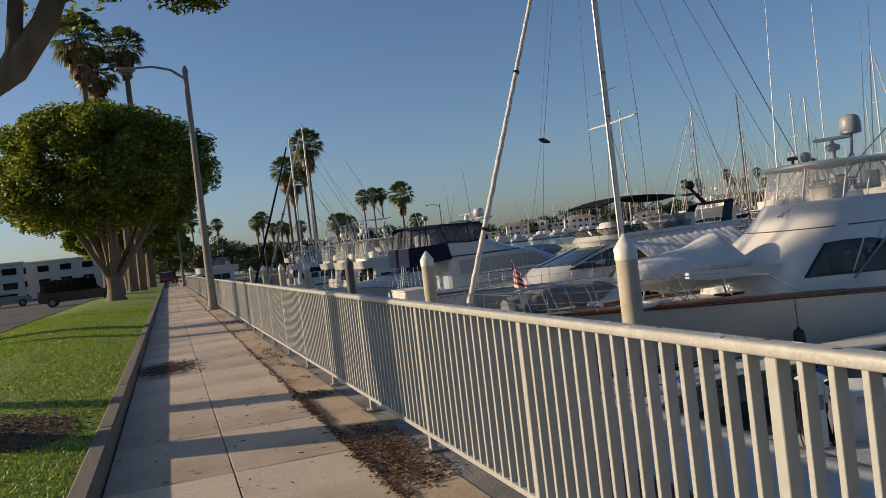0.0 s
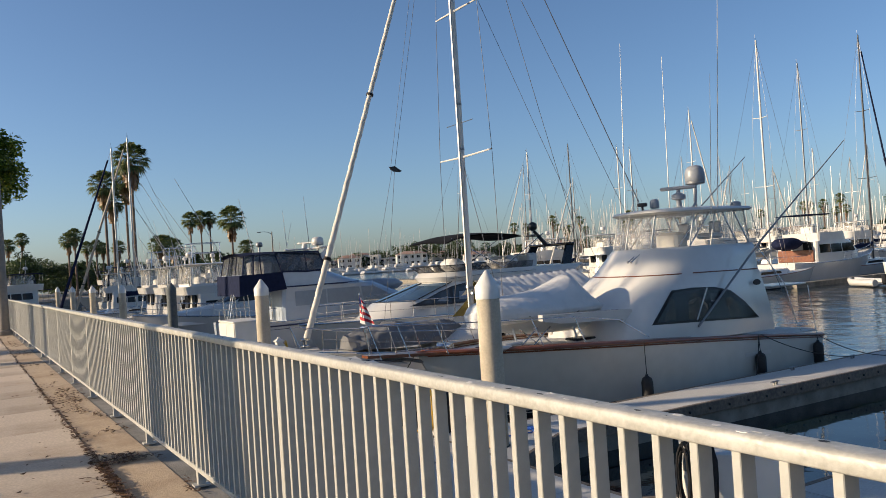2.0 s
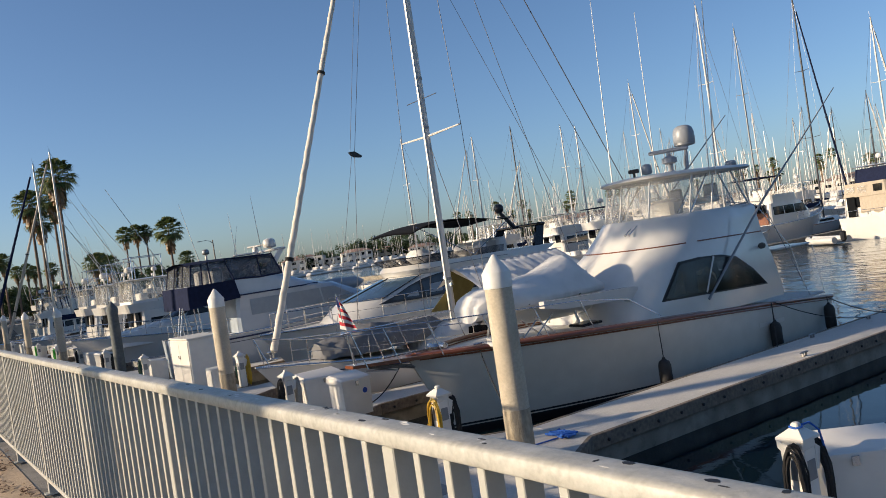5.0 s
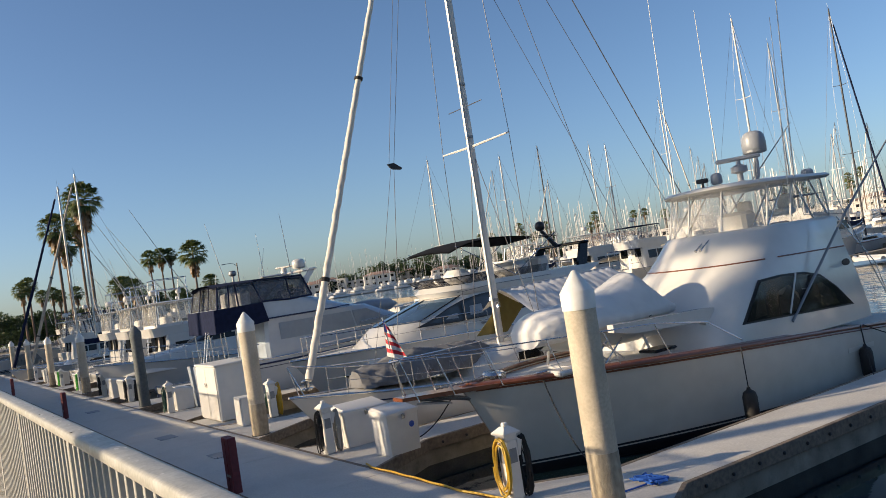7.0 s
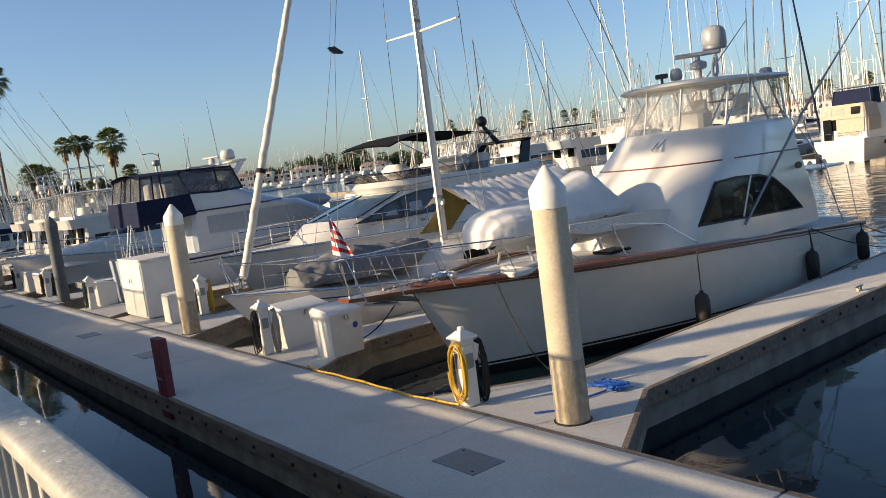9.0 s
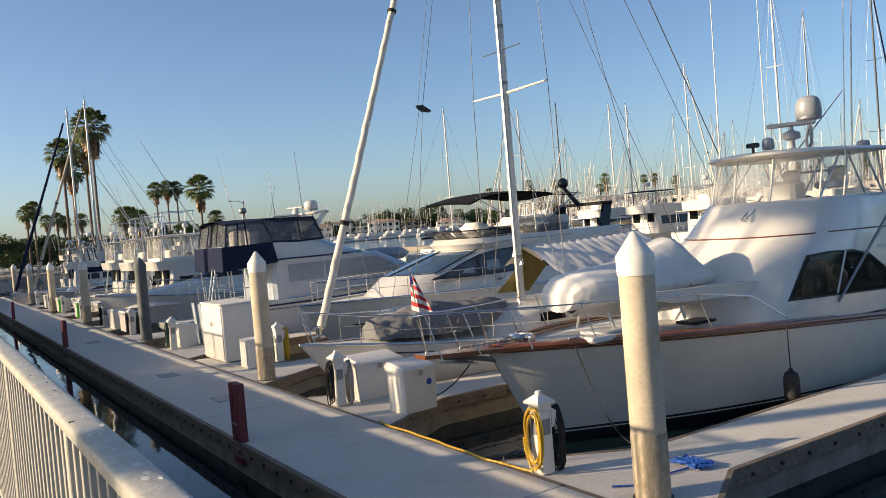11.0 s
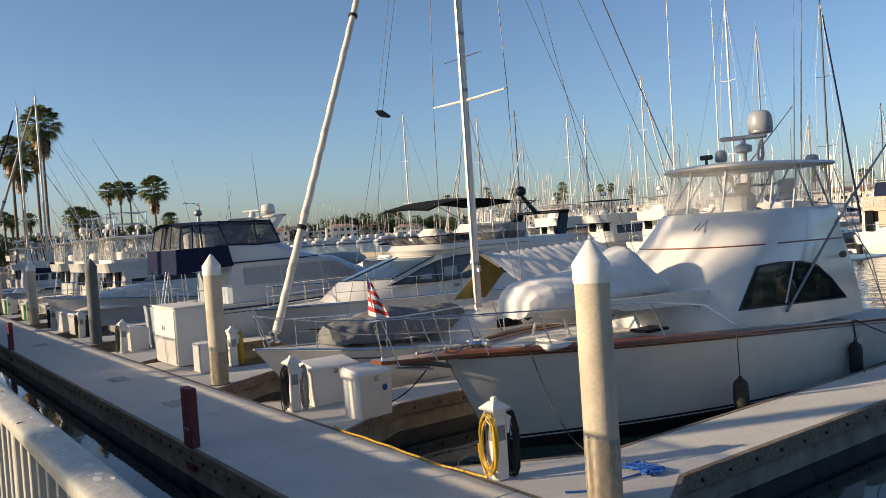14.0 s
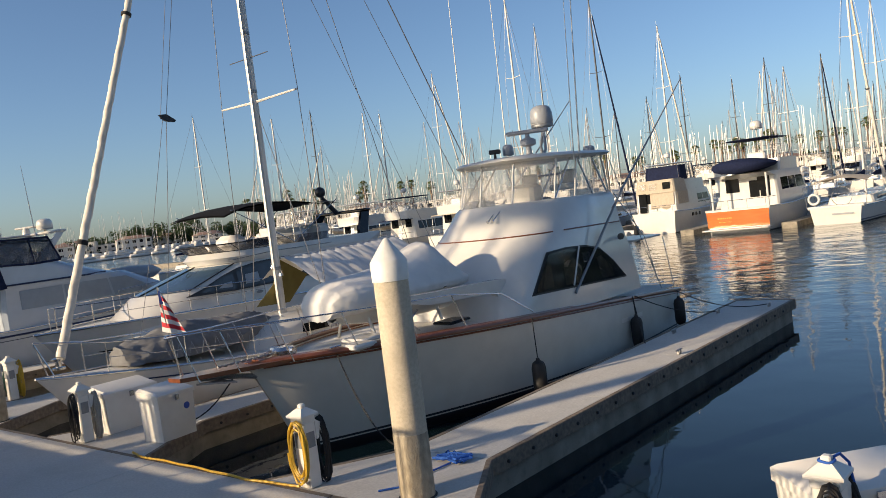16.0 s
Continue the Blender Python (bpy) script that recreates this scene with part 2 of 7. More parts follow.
# Dark grey stands in for the shade on one pile and its cap.
PILESHADE = mat("pile_in_shade_grey", (0.10, 0.115, 0.12), 0.75, vary=0.2, scale=12, bump=0.2, second=(0.18, 0.18, 0.17), amount=0.5, sscale=2)
CAP = mat("pile_cap_plastic", (0.70, 0.69, 0.65), 0.5, vary=0.06, scale=8, second=(0.5, 0.47, 0.42), amount=0.35, sscale=3)
GELCOAT = mat("white_gelcoat", (0.60, 0.585, 0.55), 0.22, vary=0.03, scale=3, coat=0.4, second=(0.55, 0.53, 0.49), amount=0.35, sscale=1.2)
CREAM = mat("cream_gelcoat", (0.63, 0.605, 0.545), 0.3, vary=0.04, scale=3, coat=0.3, second=(0.58, 0.53, 0.45), amount=0.4, sscale=1.5)
# Cream like CREAM, set lighter and warmer to lift the mostly shaded hull.
LIFTEDCREAM = mat("shade_lifted_hull_cream", (0.66, 0.63, 0.555), 0.2, vary=0.04, scale=3, coat=0.4, second=(0.60, 0.555, 0.47), amount=0.4, sscale=1.2)
DECKPAINT = mat("nonskid_deck", (0.62, 0.60, 0.56), 0.75, vary=0.08, scale=40, bump=0.3, bscale=220, second=(0.55, 0.52, 0.46), amount=0.4, sscale=1.5)
BLACKPAINT = mat("black_bottom_paint", (0.012, 0.012, 0.014), 0.45, vary=0.3, scale=6)
NAVYPAINT = mat("navy_paint", (0.015, 0.025, 0.07), 0.35, vary=0.15, scale=4)
TEAK = mat("varnished_teak", (0.17, 0.055, 0.022), 0.3, vary=0.3, scale=8, stretch=(0.15, 1, 1), coat=0.5)
ORANGEWOOD = mat("orange_varnish", (0.46, 0.12, 0.018), 0.22, vary=0.18, scale=5, stretch=(1, 0.15, 1), coat=0.7)
STEEL = mat("polished_steel", (0.62, 0.62, 0.62), 0.22, metal=1.0, vary=0.05, scale=20)
MASTALU = mat("mast_aluminium", (0.50, 0.49, 0.46), 0.4, metal=0.35, vary=0.06, scale=4)
MASTWHITE = mat("mast_white_paint", (0.60, 0.58, 0.54), 0.4, vary=0.05, scale=4)
MASTDARK = mat("mast_dark", (0.05, 0.05, 0.055), 0.45, vary=0.15, scale=4)
# White gelcoat with the blue of open shade mixed into its colour.
SHADEBLUE = mat("white_gelcoat_shade_blue", (0.40, 0.45, 0.51), 0.25, vary=0.04, scale=3, coat=0.3, second=(0.40, 0.45, 0.50), amount=0.3, sscale=1.5)
# Blue base colour stands in for sky reflected in the raked windscreen.
SKYGLASS = mat("windscreen_sky_tint", (0.10, 0.17, 0.26), 0.05, metal=0.45, vary=0.15, scale=2)
SMOKEGLASS = mat("smoky_saloon_glass", (0.045, 0.052, 0.06), 0.05, vary=0.25, scale=2)
GLASSDARK = mat("tinted_glass", (0.010, 0.011, 0.012), 0.06, vary=0.2, scale=3)
GLASSDARK.node_tree.nodes["Principled BSDF"].inputs["IOR"].default_value = 1.38
RUBBER = mat("black_rubber", (0.016, 0.016, 0.017), 0.6, vary=0.2, scale=15)
ROPE = mat("dark_rope", (0.03, 0.028, 0.027), 0.9, vary=0.3, scale=90, bump=0.5, bscale=160)
ROPELIGHT = mat("pale_rope", (0.45, 0.42, 0.36), 0.9, vary=0.2, scale=90, bump=0.5, bscale=160)
YELLOW = mat("yellow_hose", (0.62, 0.38, 0.03), 0.45, vary=0.12, scale=30)
BLUEROPE = mat("blue_rope", (0.02, 0.10, 0.42), 0.75, vary=0.2, scale=60)
GREENHOSE = mat("green_hose", (0.012, 0.065, 0.045), 0.5, vary=0.2, scale=20)
LIMEHOSE = mat("lime_hose", (0.10, 0.55, 0.04), 0.5, vary=0.15, scale=20)
REDPAINT = mat("faded_red_paint", (0.14, 0.022, 0.03), 0.6, vary=0.2, scale=12, second=(0.10, 0.03, 0.03), amount=0.5, sscale=4)
BOXWHITE = mat("fibreglass_box", (0.72, 0.695, 0.64), 0.4, vary=0.05, scale=5, second=(0.62, 0.58, 0.50), amount=0.45, sscale=2.5)
CANVASWHITE = mat("white_canvas", (0.64, 0.63, 0.61), 0.8, vary=0.06, scale=4, bump=0.25, bscale=3, second=(0.62, 0.60, 0.57), amount=0.4, sscale=2)
CANVASGREY = mat("grey_canvas", (0.17, 0.172, 0.178), 0.85, vary=0.15, scale=5, bump=0.4, bscale=6, second=(0.16, 0.16, 0.165), amount=0.4, sscale=2)
CANVASNAVY = mat("navy_canvas", (0.012, 0.017, 0.045), 0.85, vary=0.2, scale=6, bump=0.3, bscale=8)
CANVASBLACK = mat("black_canvas", (0.012, 0.012, 0.013), 0.85, vary=0.2, scale=6, bump=0.2, bscale=8)
CANVASTAN = mat("tan_canvas", (0.42, 0.36, 0.28), 0.85, vary=0.1, scale=6, bump=0.3, bscale=8)
CANVASOLIVE = mat("ochre_canvas", (0.17, 0.14, 0.05), 0.85, vary=0.12, scale=6)
SAIL = mat("furled_sail_cloth", (0.66, 0.61, 0.53), 0.8, vary=0.1, scale=7, bump=0.4, bscale=9, second=(0.50, 0.46, 0.40), amount=0.4, sscale=5)
RADOME = mat("radome_grey", (0.27, 0.285, 0.31), 0.4, vary=0.06, scale=5)
CABLE = mat("rigging_wire", (0.16, 0.16, 0.17), 0.4, metal=0.6, vary=0.1, scale=30)
CHAIN = mat("galvanised_chain", (0.35, 0.34, 0.33), 0.5, metal=0.8, vary=0.2, scale=40)
for m in (CANVASNAVY, CANVASBLACK, CANVASGREY, CANVASOLIVE):
    m.node_tree.nodes["Principled BSDF"].inputs["Specular IOR Level"].default_value = 0.12
# Dark tint stands in for the dim inside behind nv's clear curtains.
DARKVINYL = clear("dark_inside_vinyl", (0.22, 0.24, 0.27), 0.2)
VINYL = clear("clear_vinyl", (0.80, 0.79, 0.76), 0.21)
SMOKEVINYL = clear("smoked_vinyl", (0.10, 0.10, 0.11), 0.55)
WINDOWCOVER = mat("grey_window_cover", (0.25, 0.29, 0.33), 0.5, vary=0.06, scale=5)
CABINLINING = mat("cabin_lining", (0.36, 0.27, 0.17), 0.7, vary=0.2, scale=6, second=(0.16, 0.10, 0.06), amount=0.6, sscale=2.5)
TINT = clear("tinted_pane", (0.02, 0.022, 0.025), 0.42, 0.04)
WINDOWCLEAR = clear("clear_windscreen", (0.25, 0.32, 0.36), 0.55, 0.05)
BARK = mat("pale_bark", (0.175, 0.13, 0.098), 0.9, vary=0.25, scale=8, bump=0.7, bscale=14, second=(0.16, 0.12, 0.09), amount=0.6, sscale=2.5, stretch=(1, 1, 0.3))
PALMBARK = mat("palm_bark", (0.17, 0.12, 0.085), 0.95, vary=0.3, scale=10, bump=0.6, bscale=14, stretch=(1, 1, 3))
LEAF = leafy("ficus_leaf", (0.15, 0.21, 0.02), (0.46, 0.45, 0.05), 0.55, 0.5)
DARKLEAF = leafy("far_foliage", (0.045, 0.075, 0.022), (0.08, 0.10, 0.03))
PALMLEAF = leafy("palm_frond", (0.10, 0.135, 0.04), (0.22, 0.21, 0.07))
DEADFROND = leafy("dead_frond", (0.28, 0.18, 0.09), (0.42, 0.29, 0.15))
BLADE = leafy("grass_blade", (0.24, 0.36, 0.022), (0.46, 0.52, 0.06))
LITTER = leafy("leaf_litter", (0.11, 0.055, 0.025), (0.20, 0.12, 0.06), through_light=0.05)
STUCCO = mat("pale_stucco", (0.62, 0.58, 0.52), 0.9, vary=0.08, scale=3)
ROOFTILE = mat("terracotta_roof", (0.27, 0.17, 0.125), 0.9, vary=0.2, scale=4)
CARBLACK = mat("black_car_paint", (0.01, 0.011, 0.013), 0.25, vary=0.1, scale=3, coat=0.8)
CARRED = mat("red_car_paint", (0.16, 0.015, 0.015), 0.25, vary=0.1, scale=3, coat=0.8)
CARWHITE = mat("white_car_paint", (0.7, 0.7, 0.7), 0.25, vary=0.03, scale=3, coat=0.8)
LAMPGREY = mat("lamp_post_concrete", (0.24, 0.215, 0.185), 0.8, vary=0.12, scale=10, bump=0.2)
GREYMETAL = mat("grey_metal", (0.25, 0.26, 0.27), 0.5, metal=0.5, vary=0.1, scale=10)
FLAGRED = mat("flag_red", (0.50, 0.03, 0.04), 0.8, vary=0.08, scale=8)
FLAGWHITE = mat("flag_white", (0.7, 0.68, 0.64), 0.8, vary=0.05, scale=8)
FLAGBLUE = mat("flag_blue", (0.02, 0.04, 0.20), 0.8, vary=0.08, scale=8)
SIGNBLUE = mat("sign_blue", (0.02, 0.07, 0.38), 0.5, vary=0.05, scale=8)

# ---- setting: water, land, seawall ----
WL = -2.4
DECK = -1.85
g = G()
g.sheet([[(x, y, WL) for x in (-3000, 0.2, 40, 120, 400, 3500)] for y in (-3000, -60, 0, 40, 120, 400, 3500)])
solo("water", g, WATER, "dark blue rippled harbour water", "water", kind="structure", smooth=0)

g = G()
g.box((-200.1, 300, -1.72), (399.8, 1000, 3.2))
solo("ground", g, ASPHALT, "flat ground of the promenade and streets", "ground", kind="structure")
g = G()
for n in range(60):
    g.box((-0.11, -20 + n * 4.0, -1.62), (0.24, 3.98, 3.2), 0.015)
g.box((-0.035, 100, -0.065), (0.31, 245, 0.1), 0.012)
solo("seawall", g, SEAWALL, "stained concrete seawall along the promenade edge", "seawall", kind="structure")

# far bank at the end of the basin and the shore across the channel
g = G()
g.box((24, 215, -1.9), (54, 120, 1.6), 0.3)
solo("far_bank", g, SEAWALL, "low bank at the end of the basin", "ground", kind="structure")
g = G()
g.box((420, 560, -1.8), (900, 160, 1.8), 0.3, rz=-24)
g.box((420, 200, -1.8), (260, 560, 1.8), 0.3, rz=-10)
# Unseen bank behind the view, added under the trees that block reflections.
g.box((90, -160, -1.8), (300, 110, 1.8), 0.3, rz=8)
solo("far_shore", g, SOIL, "distant shore across the channel and an unseen bank behind", "ground", kind="structure")

# ---- sidewalk, verge, kerb, lawn, road ----
g = G()
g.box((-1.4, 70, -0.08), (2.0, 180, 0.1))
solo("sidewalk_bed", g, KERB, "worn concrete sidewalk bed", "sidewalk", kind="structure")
walkway = thing("sidewalk", (0, 0, 0), 0, "worn tan concrete sidewalk slabs with leaf stains", "sidewalk", kind="structure")
g = G()
g.box((-0.265, 70, -0.055), (0.43, 180, 0.09), 0.01)
solo("verge", g, SOIL, "bare dirt verge under the railing", "verge", kind="structure")
g = G()
for n in range(60):
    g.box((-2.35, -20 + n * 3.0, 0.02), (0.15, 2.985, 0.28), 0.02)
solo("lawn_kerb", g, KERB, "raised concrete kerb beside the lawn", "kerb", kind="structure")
rows = []
for j in range(91):
    y = -20 + j * 2.0
    rows.append([(x, y, 0.12 + 0.16 * math.sin(math.pi * (x + 7.3) / 4.9) + 0.02 * noise.noise((x * 0.8, y * 0.5, 0))) for x in np.linspace(-2.42, -7.3, 9)])
g = G()
g.sheet(rows)
solo("lawn", g, GRASS, "mown green lawn strip with worn patches", "lawn", kind="structure")
g = G()
for n in range(60):
    g.box((-7.4, -20 + n * 3.0, 0.0), (0.2, 2.985, 0.3), 0.03)
solo("street_kerb", g, KERB, "street kerb", "kerb", kind="structure")
g = G()
g.box((-16, 200, -0.1), (17.0, 600, 0.06))
solo("road", g, ASPHALT, "grey asphalt street", "road", kind="structure")

# leaf litter on the verge and the pavement
rng = random.Random(4)
g = G()
for n in range(9000):
    y = rng.choice((rng.uniform(-2, 12), rng.gauss(3.3, 0.8), rng.gauss(5.6, 0.5), rng.uniform(5, 40)))
    pick = rng.random()
    x = -0.27 + rng.gauss(0, 0.12) if pick < 0.72 else (-0.49 + rng.gauss(0, 0.025) if pick < 0.985 else rng.uniform(-2.2, -0.4))
    heap = noise.noise((x * 2.0, y * 1.1, 7.0))
    if x > -0.02 or (x > -0.45 and abs(y - 3.3) > 1.0 and heap < 0.12):
        continue
    s, a, z = rng.uniform(0.012, 0.035), rng.uniform(0, 6.3), 0.004 + rng.random() * 0.022
    z += 0.0 if x < -0.5 else -0.004
    c, d = math.cos(a) * s, math.sin(a) * s
    h = rng.uniform(-0.01, 0.012)
    g.add([(x - c, y - d, z), (x + d * 0.4, y - c * 0.4, z + h), (x + c, y + d, z + 0.004), (x - d * 0.4, y + c * 0.4, z + h)], [(0, 1, 2, 3)])
for n in range(2600):
    y, x = rng.gauss(10.9, 0.42), rng.gauss(-1.86, 0.24)
    if x < -2.25:
        continue
    s, a = rng.uniform(0.012, 0.04), rng.uniform(0, 6.3)
    c, d = math.cos(a) * s, math.sin(a) * s
    g.add([(x - c, y - d, 0.006), (x + d * 0.4, y - c * 0.4, 0.012), (x + c, y + d, 0.01), (x - d * 0.4, y + c * 0.4, 0.006)], [(0, 1, 2, 3)])
for n in range(1500):
    y, x = rng.gauss(5.9, 0.55), rng.gauss(-3.3, 0.45)
    if x > -2.5:
        continue
    s, a, z = rng.uniform(0.012, 0.035), rng.uniform(0, 6.3), 0.145 + 0.16 * math.sin(math.pi * (x + 7.3) / 4.9)
    c, d = math.cos(a) * s, math.sin(a) * s
    g.add([(x - c, y - d, z), (x + d * 0.4, y - c * 0.4, z + 0.01), (x + c, y + d, z + 0.006), (x - d * 0.4, y + c * 0.4, z)], [(0, 1, 2, 3)])
solo("leaf_litter", g, LITTER, "dry brown leaves along the railing foot", "leaves", kind="stuff", smooth=0)

# Bare earth patch, sized and darkened to deepen the trunk's shade here.
rows = []
for j in range(9):
    k = j / 8
    rows.append([(-3.35 + 0.75 * k * math.cos(q) * (1 + 0.25 * noise.noise((math.cos(q) * 2, math.sin(q) * 2, 1.0))), 5.75 + 0.95 * k * math.sin(q) * (1 + 0.3 * noise.noise((math.cos(q) * 2, math.sin(q) * 2, 5.0)))) for q in [2 * math.pi * i / 28 for i in range(29)]])
g = G()
g.sheet([[(x, y, 0.128 + 0.022 * (1 - j / 8) + 0.16 * math.sin(math.pi * (x + 7.3) / 4.9)) for x, y in row] for j, row in enumerate(rows)])
solo("bare_patch", g, SHADEDEARTH, "bare brown earth in the lawn, darkened for tree shade", "earth", kind="structure", smooth=60)
# grass blades
g = G()
for n in range(95000):
    y = 2.5 + 34 * rng.random() ** 1.7 if rng.random() < 0.85 else rng.uniform(-14, 3.5)
    x = rng.uniform(-7.2, -2.45)
    if noise.noise((x * 0.9, y * 0.6, 3.0)) < -0.28 and rng.random() < 0.6:
        continue
    bare = math.exp(-((x + 3.3) / 0.7) ** 2 - ((y - 5.9) / 0.8) ** 2)
    if rng.random() < bare * 0.9:
        continue
    z = 0.12 + 0.16 * math.sin(math.pi * (x + 7.3) / 4.9)
    a, h, w = rng.uniform(0, 6.3), rng.uniform(0.014, 0.034), rng.uniform(0.005, 0.009) * (1 + y * 0.05)
    c, d, lean = math.cos(a), math.sin(a), rng.uniform(0.0, 0.04)
    g.add([(x - c * w, y - d * w, z), (x + c * w, y + d * w, z), (x + d * lean, y - c * lean, z + h)], [(0, 1, 2)])
solo("grass", g, BLADE, "short mown lawn grass", "grass", kind="stuff", smooth=0)

# ---- promenade railing ----
POST = 1.816
FIRST, LAST = 3.055 - 11 * POST, 3.055 + 44 * POST
fence = thing("railing", (0, 0, 0), 0, "cream painted steel picket railing along the promenade", "railing")
g = G()
prof = [(0.040 * math.copysign(abs(math.cos(a)) ** 0.5, math.cos(a)), 1.053 + 0.022 * math.copysign(abs(math.sin(a)) ** 0.42, math.sin(a))) for a in [2 * math.pi * k / 20 for k in range(20)]]
g.loft([[(x, y, z) for x, z in prof] for y in (FIRST, LAST)])
part("top_rail", g, RAILPAINT, fence, "scuffed rounded top rail")
g = G()
g.box((0, (FIRST + LAST) / 2, 0.115), (0.05, LAST - FIRST, 0.035), 0.004)
part("bottom_rail", g, FENCEPAINT, fence)
post_me = G().box((0, 0, 0.515), (0.052, 0.05, 1.03), 0.003).box((0, 0, 0.006), (0.11, 0.09, 0.012)).data("post", FENCEPAINT)
picket_me = G().box((0, 0, 0.575), (0.046, 0.024, 0.92), 0.002).data("picket", FENCEPAINT)
far_pickets = G()
for n in range(56):
    y = FIRST + n * POST
    ob = new("post", post_me)
    ob.parent, ob.location = fence, (0, y, 0)
    for k in range(1, 16):
        py = y + k * POST / 16
        if -2.5 < py < 26:
            ob = new("picket", picket_me)
            ob.parent, ob.location = fence, (0, py, 0)
        elif n < 55:
            far_pickets.box((0, py, 0.575), (0.046, 0.024, 0.92))
tagged(part("picket_run", far_pickets, FENCEPAINT, fence), kind="stuff")
rng = random.Random(61)
for m, name, count, lab in ((CANVASWHITE, "dropping", 90, "pale bird dropping"), (RUBBER, "speck", 34, "dark leaf speck")):
    for k in range(count):
        x, y, a = rng.uniform(-0.026, 0.026), rng.uniform(-1.2, 9.0), rng.uniform(0, 6.3)
        ra, rb = rng.uniform(0.002, 0.009), rng.uniform(0.003, 0.019)
        pts = [(x + ra * math.cos(q), y + rb * math.sin(q) * rng.uniform(0.7, 1.2), 1.0752) for q in [a + 2 * math.pi * j / 7 for j in range(7)]]
        part(name, G().slab(pts, 0.0025 if m is RUBBER else 0.0015), m, fence, lab)

# ---- floating docks ----
dock = thing("main_dock", (0, 0, 0), 0, "long grey concrete floating dock parallel to the promenade", "dock", kind="structure")
slab_me = G().box((0, 0, 0), (2.12, 3.98, 0.08), 0.008).data("deck_slab", DOCKTOP)
for n in range(27):
    ob = new("deck_slab", slab_me)
    ob.parent, ob.location = dock, (5.02, -14 + n * 4.0, DECK - 0.04)
g = G()
g.box((5.0, 37, DECK - 0.42), (2.1, 106, 0.68), 0.02)
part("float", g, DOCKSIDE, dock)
for x in (3.92, 6.12):
    g = G()
    for n in range(27):
        g.box((x, -14 + n * 4.0, DECK - 0.125), (0.09, 3.97, 0.25), 0.008)
    part("waler", g, TIMBER, dock, "weathered timber edge beam")
bolt_me = G().lathe([(0.028, 0), (0.028, 0.02), (0.012, 0.03)], n=8).data("bolt", BLACKPAINT)
for n in range(80):
    ob = new("bolt", bolt_me)
    ob.parent, ob.matrix_basis = dock, pose(3.872, 1.0 + n * 0.55, DECK - 0.14, 0, -90, 0)


def finger(y0, y1, x1, knee=1.1, label="concrete finger pier with timber edges"):
    """A finger pier from the main dock to x1, between y0 and y1, widened by a knee at its root."""
    f = thing("finger_pier", (0, 0, 0), 0, label, "dock", "finger piers", "structure")
    x0 = 6.17
    poly = [(x0, y0 - knee), (x0 + 1.75, y0), (x1, y0), (x1, y1), (x0 + 1.75, y1), (x0, y1 + knee)]
    corners = [(x0, y0 - knee), (x0 + 1.75, y0), (x0 + 1.75, y1), (x0, y1 + knee)]
    g = G()
    g.loft([[(x, y, DECK - 0.7) for x, y in poly], [(x, y, DECK - 0.09) for x, y in poly]])
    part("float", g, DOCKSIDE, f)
    # root slab, then deck slabs
    root = G()
    root.loft([[(x, y, DECK - 0.09) for x, y in corners], [(x, y, DECK - 0.004) for x, y in corners]])
    part("root_slab", root, DOCKTOP, f)
    n = max(2, round((x1 - x0 - 1.76) / 3.0))
    w = (x1 - x0 - 1.76) / n
    me = G().box((0, 0, 0), (w - 0.006, y1 - y0 - 0.01, 0.09), 0.002).data("deck_slab", DOCKTOP)
    for i in range(n):
        ob = new("deck_slab", me)
        ob.parent, ob.location = f, (x0 + 1.76 + w * (i + 0.5), (y0 + y1) / 2, DECK - 0.045)
    for a, b in (((x0 + 0.02, y0 - knee), (x0 + 1.75, y0 - 0.045)), ((x0 + 1.75, y0 - 0.045), (x1, y0 - 0.045)), ((x0 + 0.02, y1 + knee), (x0 + 1.75, y1 + 0.045)), ((x0 + 1.75, y1 + 0.045), (x1, y1 + 0.045)), ((x1 + 0.045, y0 - 0.09), (x1 + 0.045, y1 + 0.09))):
        L = math.hypot(b[0] - a[0], b[1] - a[1])
        g = G()
        g.box(((a[0] + b[0]) / 2, (a[1] + b[1]) / 2, DECK - 0.115), (L, 0.08, 0.24), 0.008, math.degrees(math.atan2(b[1] - a[1], b[0] - a[0])))
        part("waler", g, TIMBER, f, "weathered timber edge beam")
    for i in range(int((x1 - x0 - 2) / 0.6)):
        ob = new("bolt", bolt_me)
        ob.parent, ob.matrix_basis = f, pose(x0 + 2.1 + i * 0.6, y0 - 0.088, DECK - 0.13, 90, 0, 0)
    return f


finger(10.95, 12.3, 20.6, label="concrete finger pier beside the large motor yacht")
finger(17.6, 18.95, 19.5, label="concrete finger pier between motor yacht and sailboat")
finger(23.6, 25.0, 19.5)
for y in (29.9, 36.2, 42.4, 48.7, 55.0, 61.0, 67.2, 73.4):
    finger(y, y + 1.3, 17.5)
finger(4.65, 6.0, 18.0)
g = G()
g.box((7.0, 26.6, DECK - 0.35), (1.6, 3.4, 0.69), 0.01)
solo("dock_platform", g, DOCKTOP, "concrete platform in front of the bow", "dock", kind="structure")
# deck hatches
for x, y in ((4.95, 11.02), (4.95, 21.6), (4.9, 26.2), (4.95, 37.5)):
    hatch = thing("deck_hatch", (x, y, DECK), 0, "flush grey utility cover plate set in the dock", "hatch", "dock hatches")
    g = G()
    g.box((0, 0, 0.003), (0.46, 0.72, 0.014), 0.003)
    part("plate", g, GREYMETAL, hatch)
    g = G()
    g.box((0.17, 0.28, 0.010), (0.03, 0.03, 0.006), 0.002)
    g.box((-0.17, -0.28, 0.010), (0.03, 0.03, 0.006), 0.002)
    part("lift_grip", g, RUBBER, hatch)


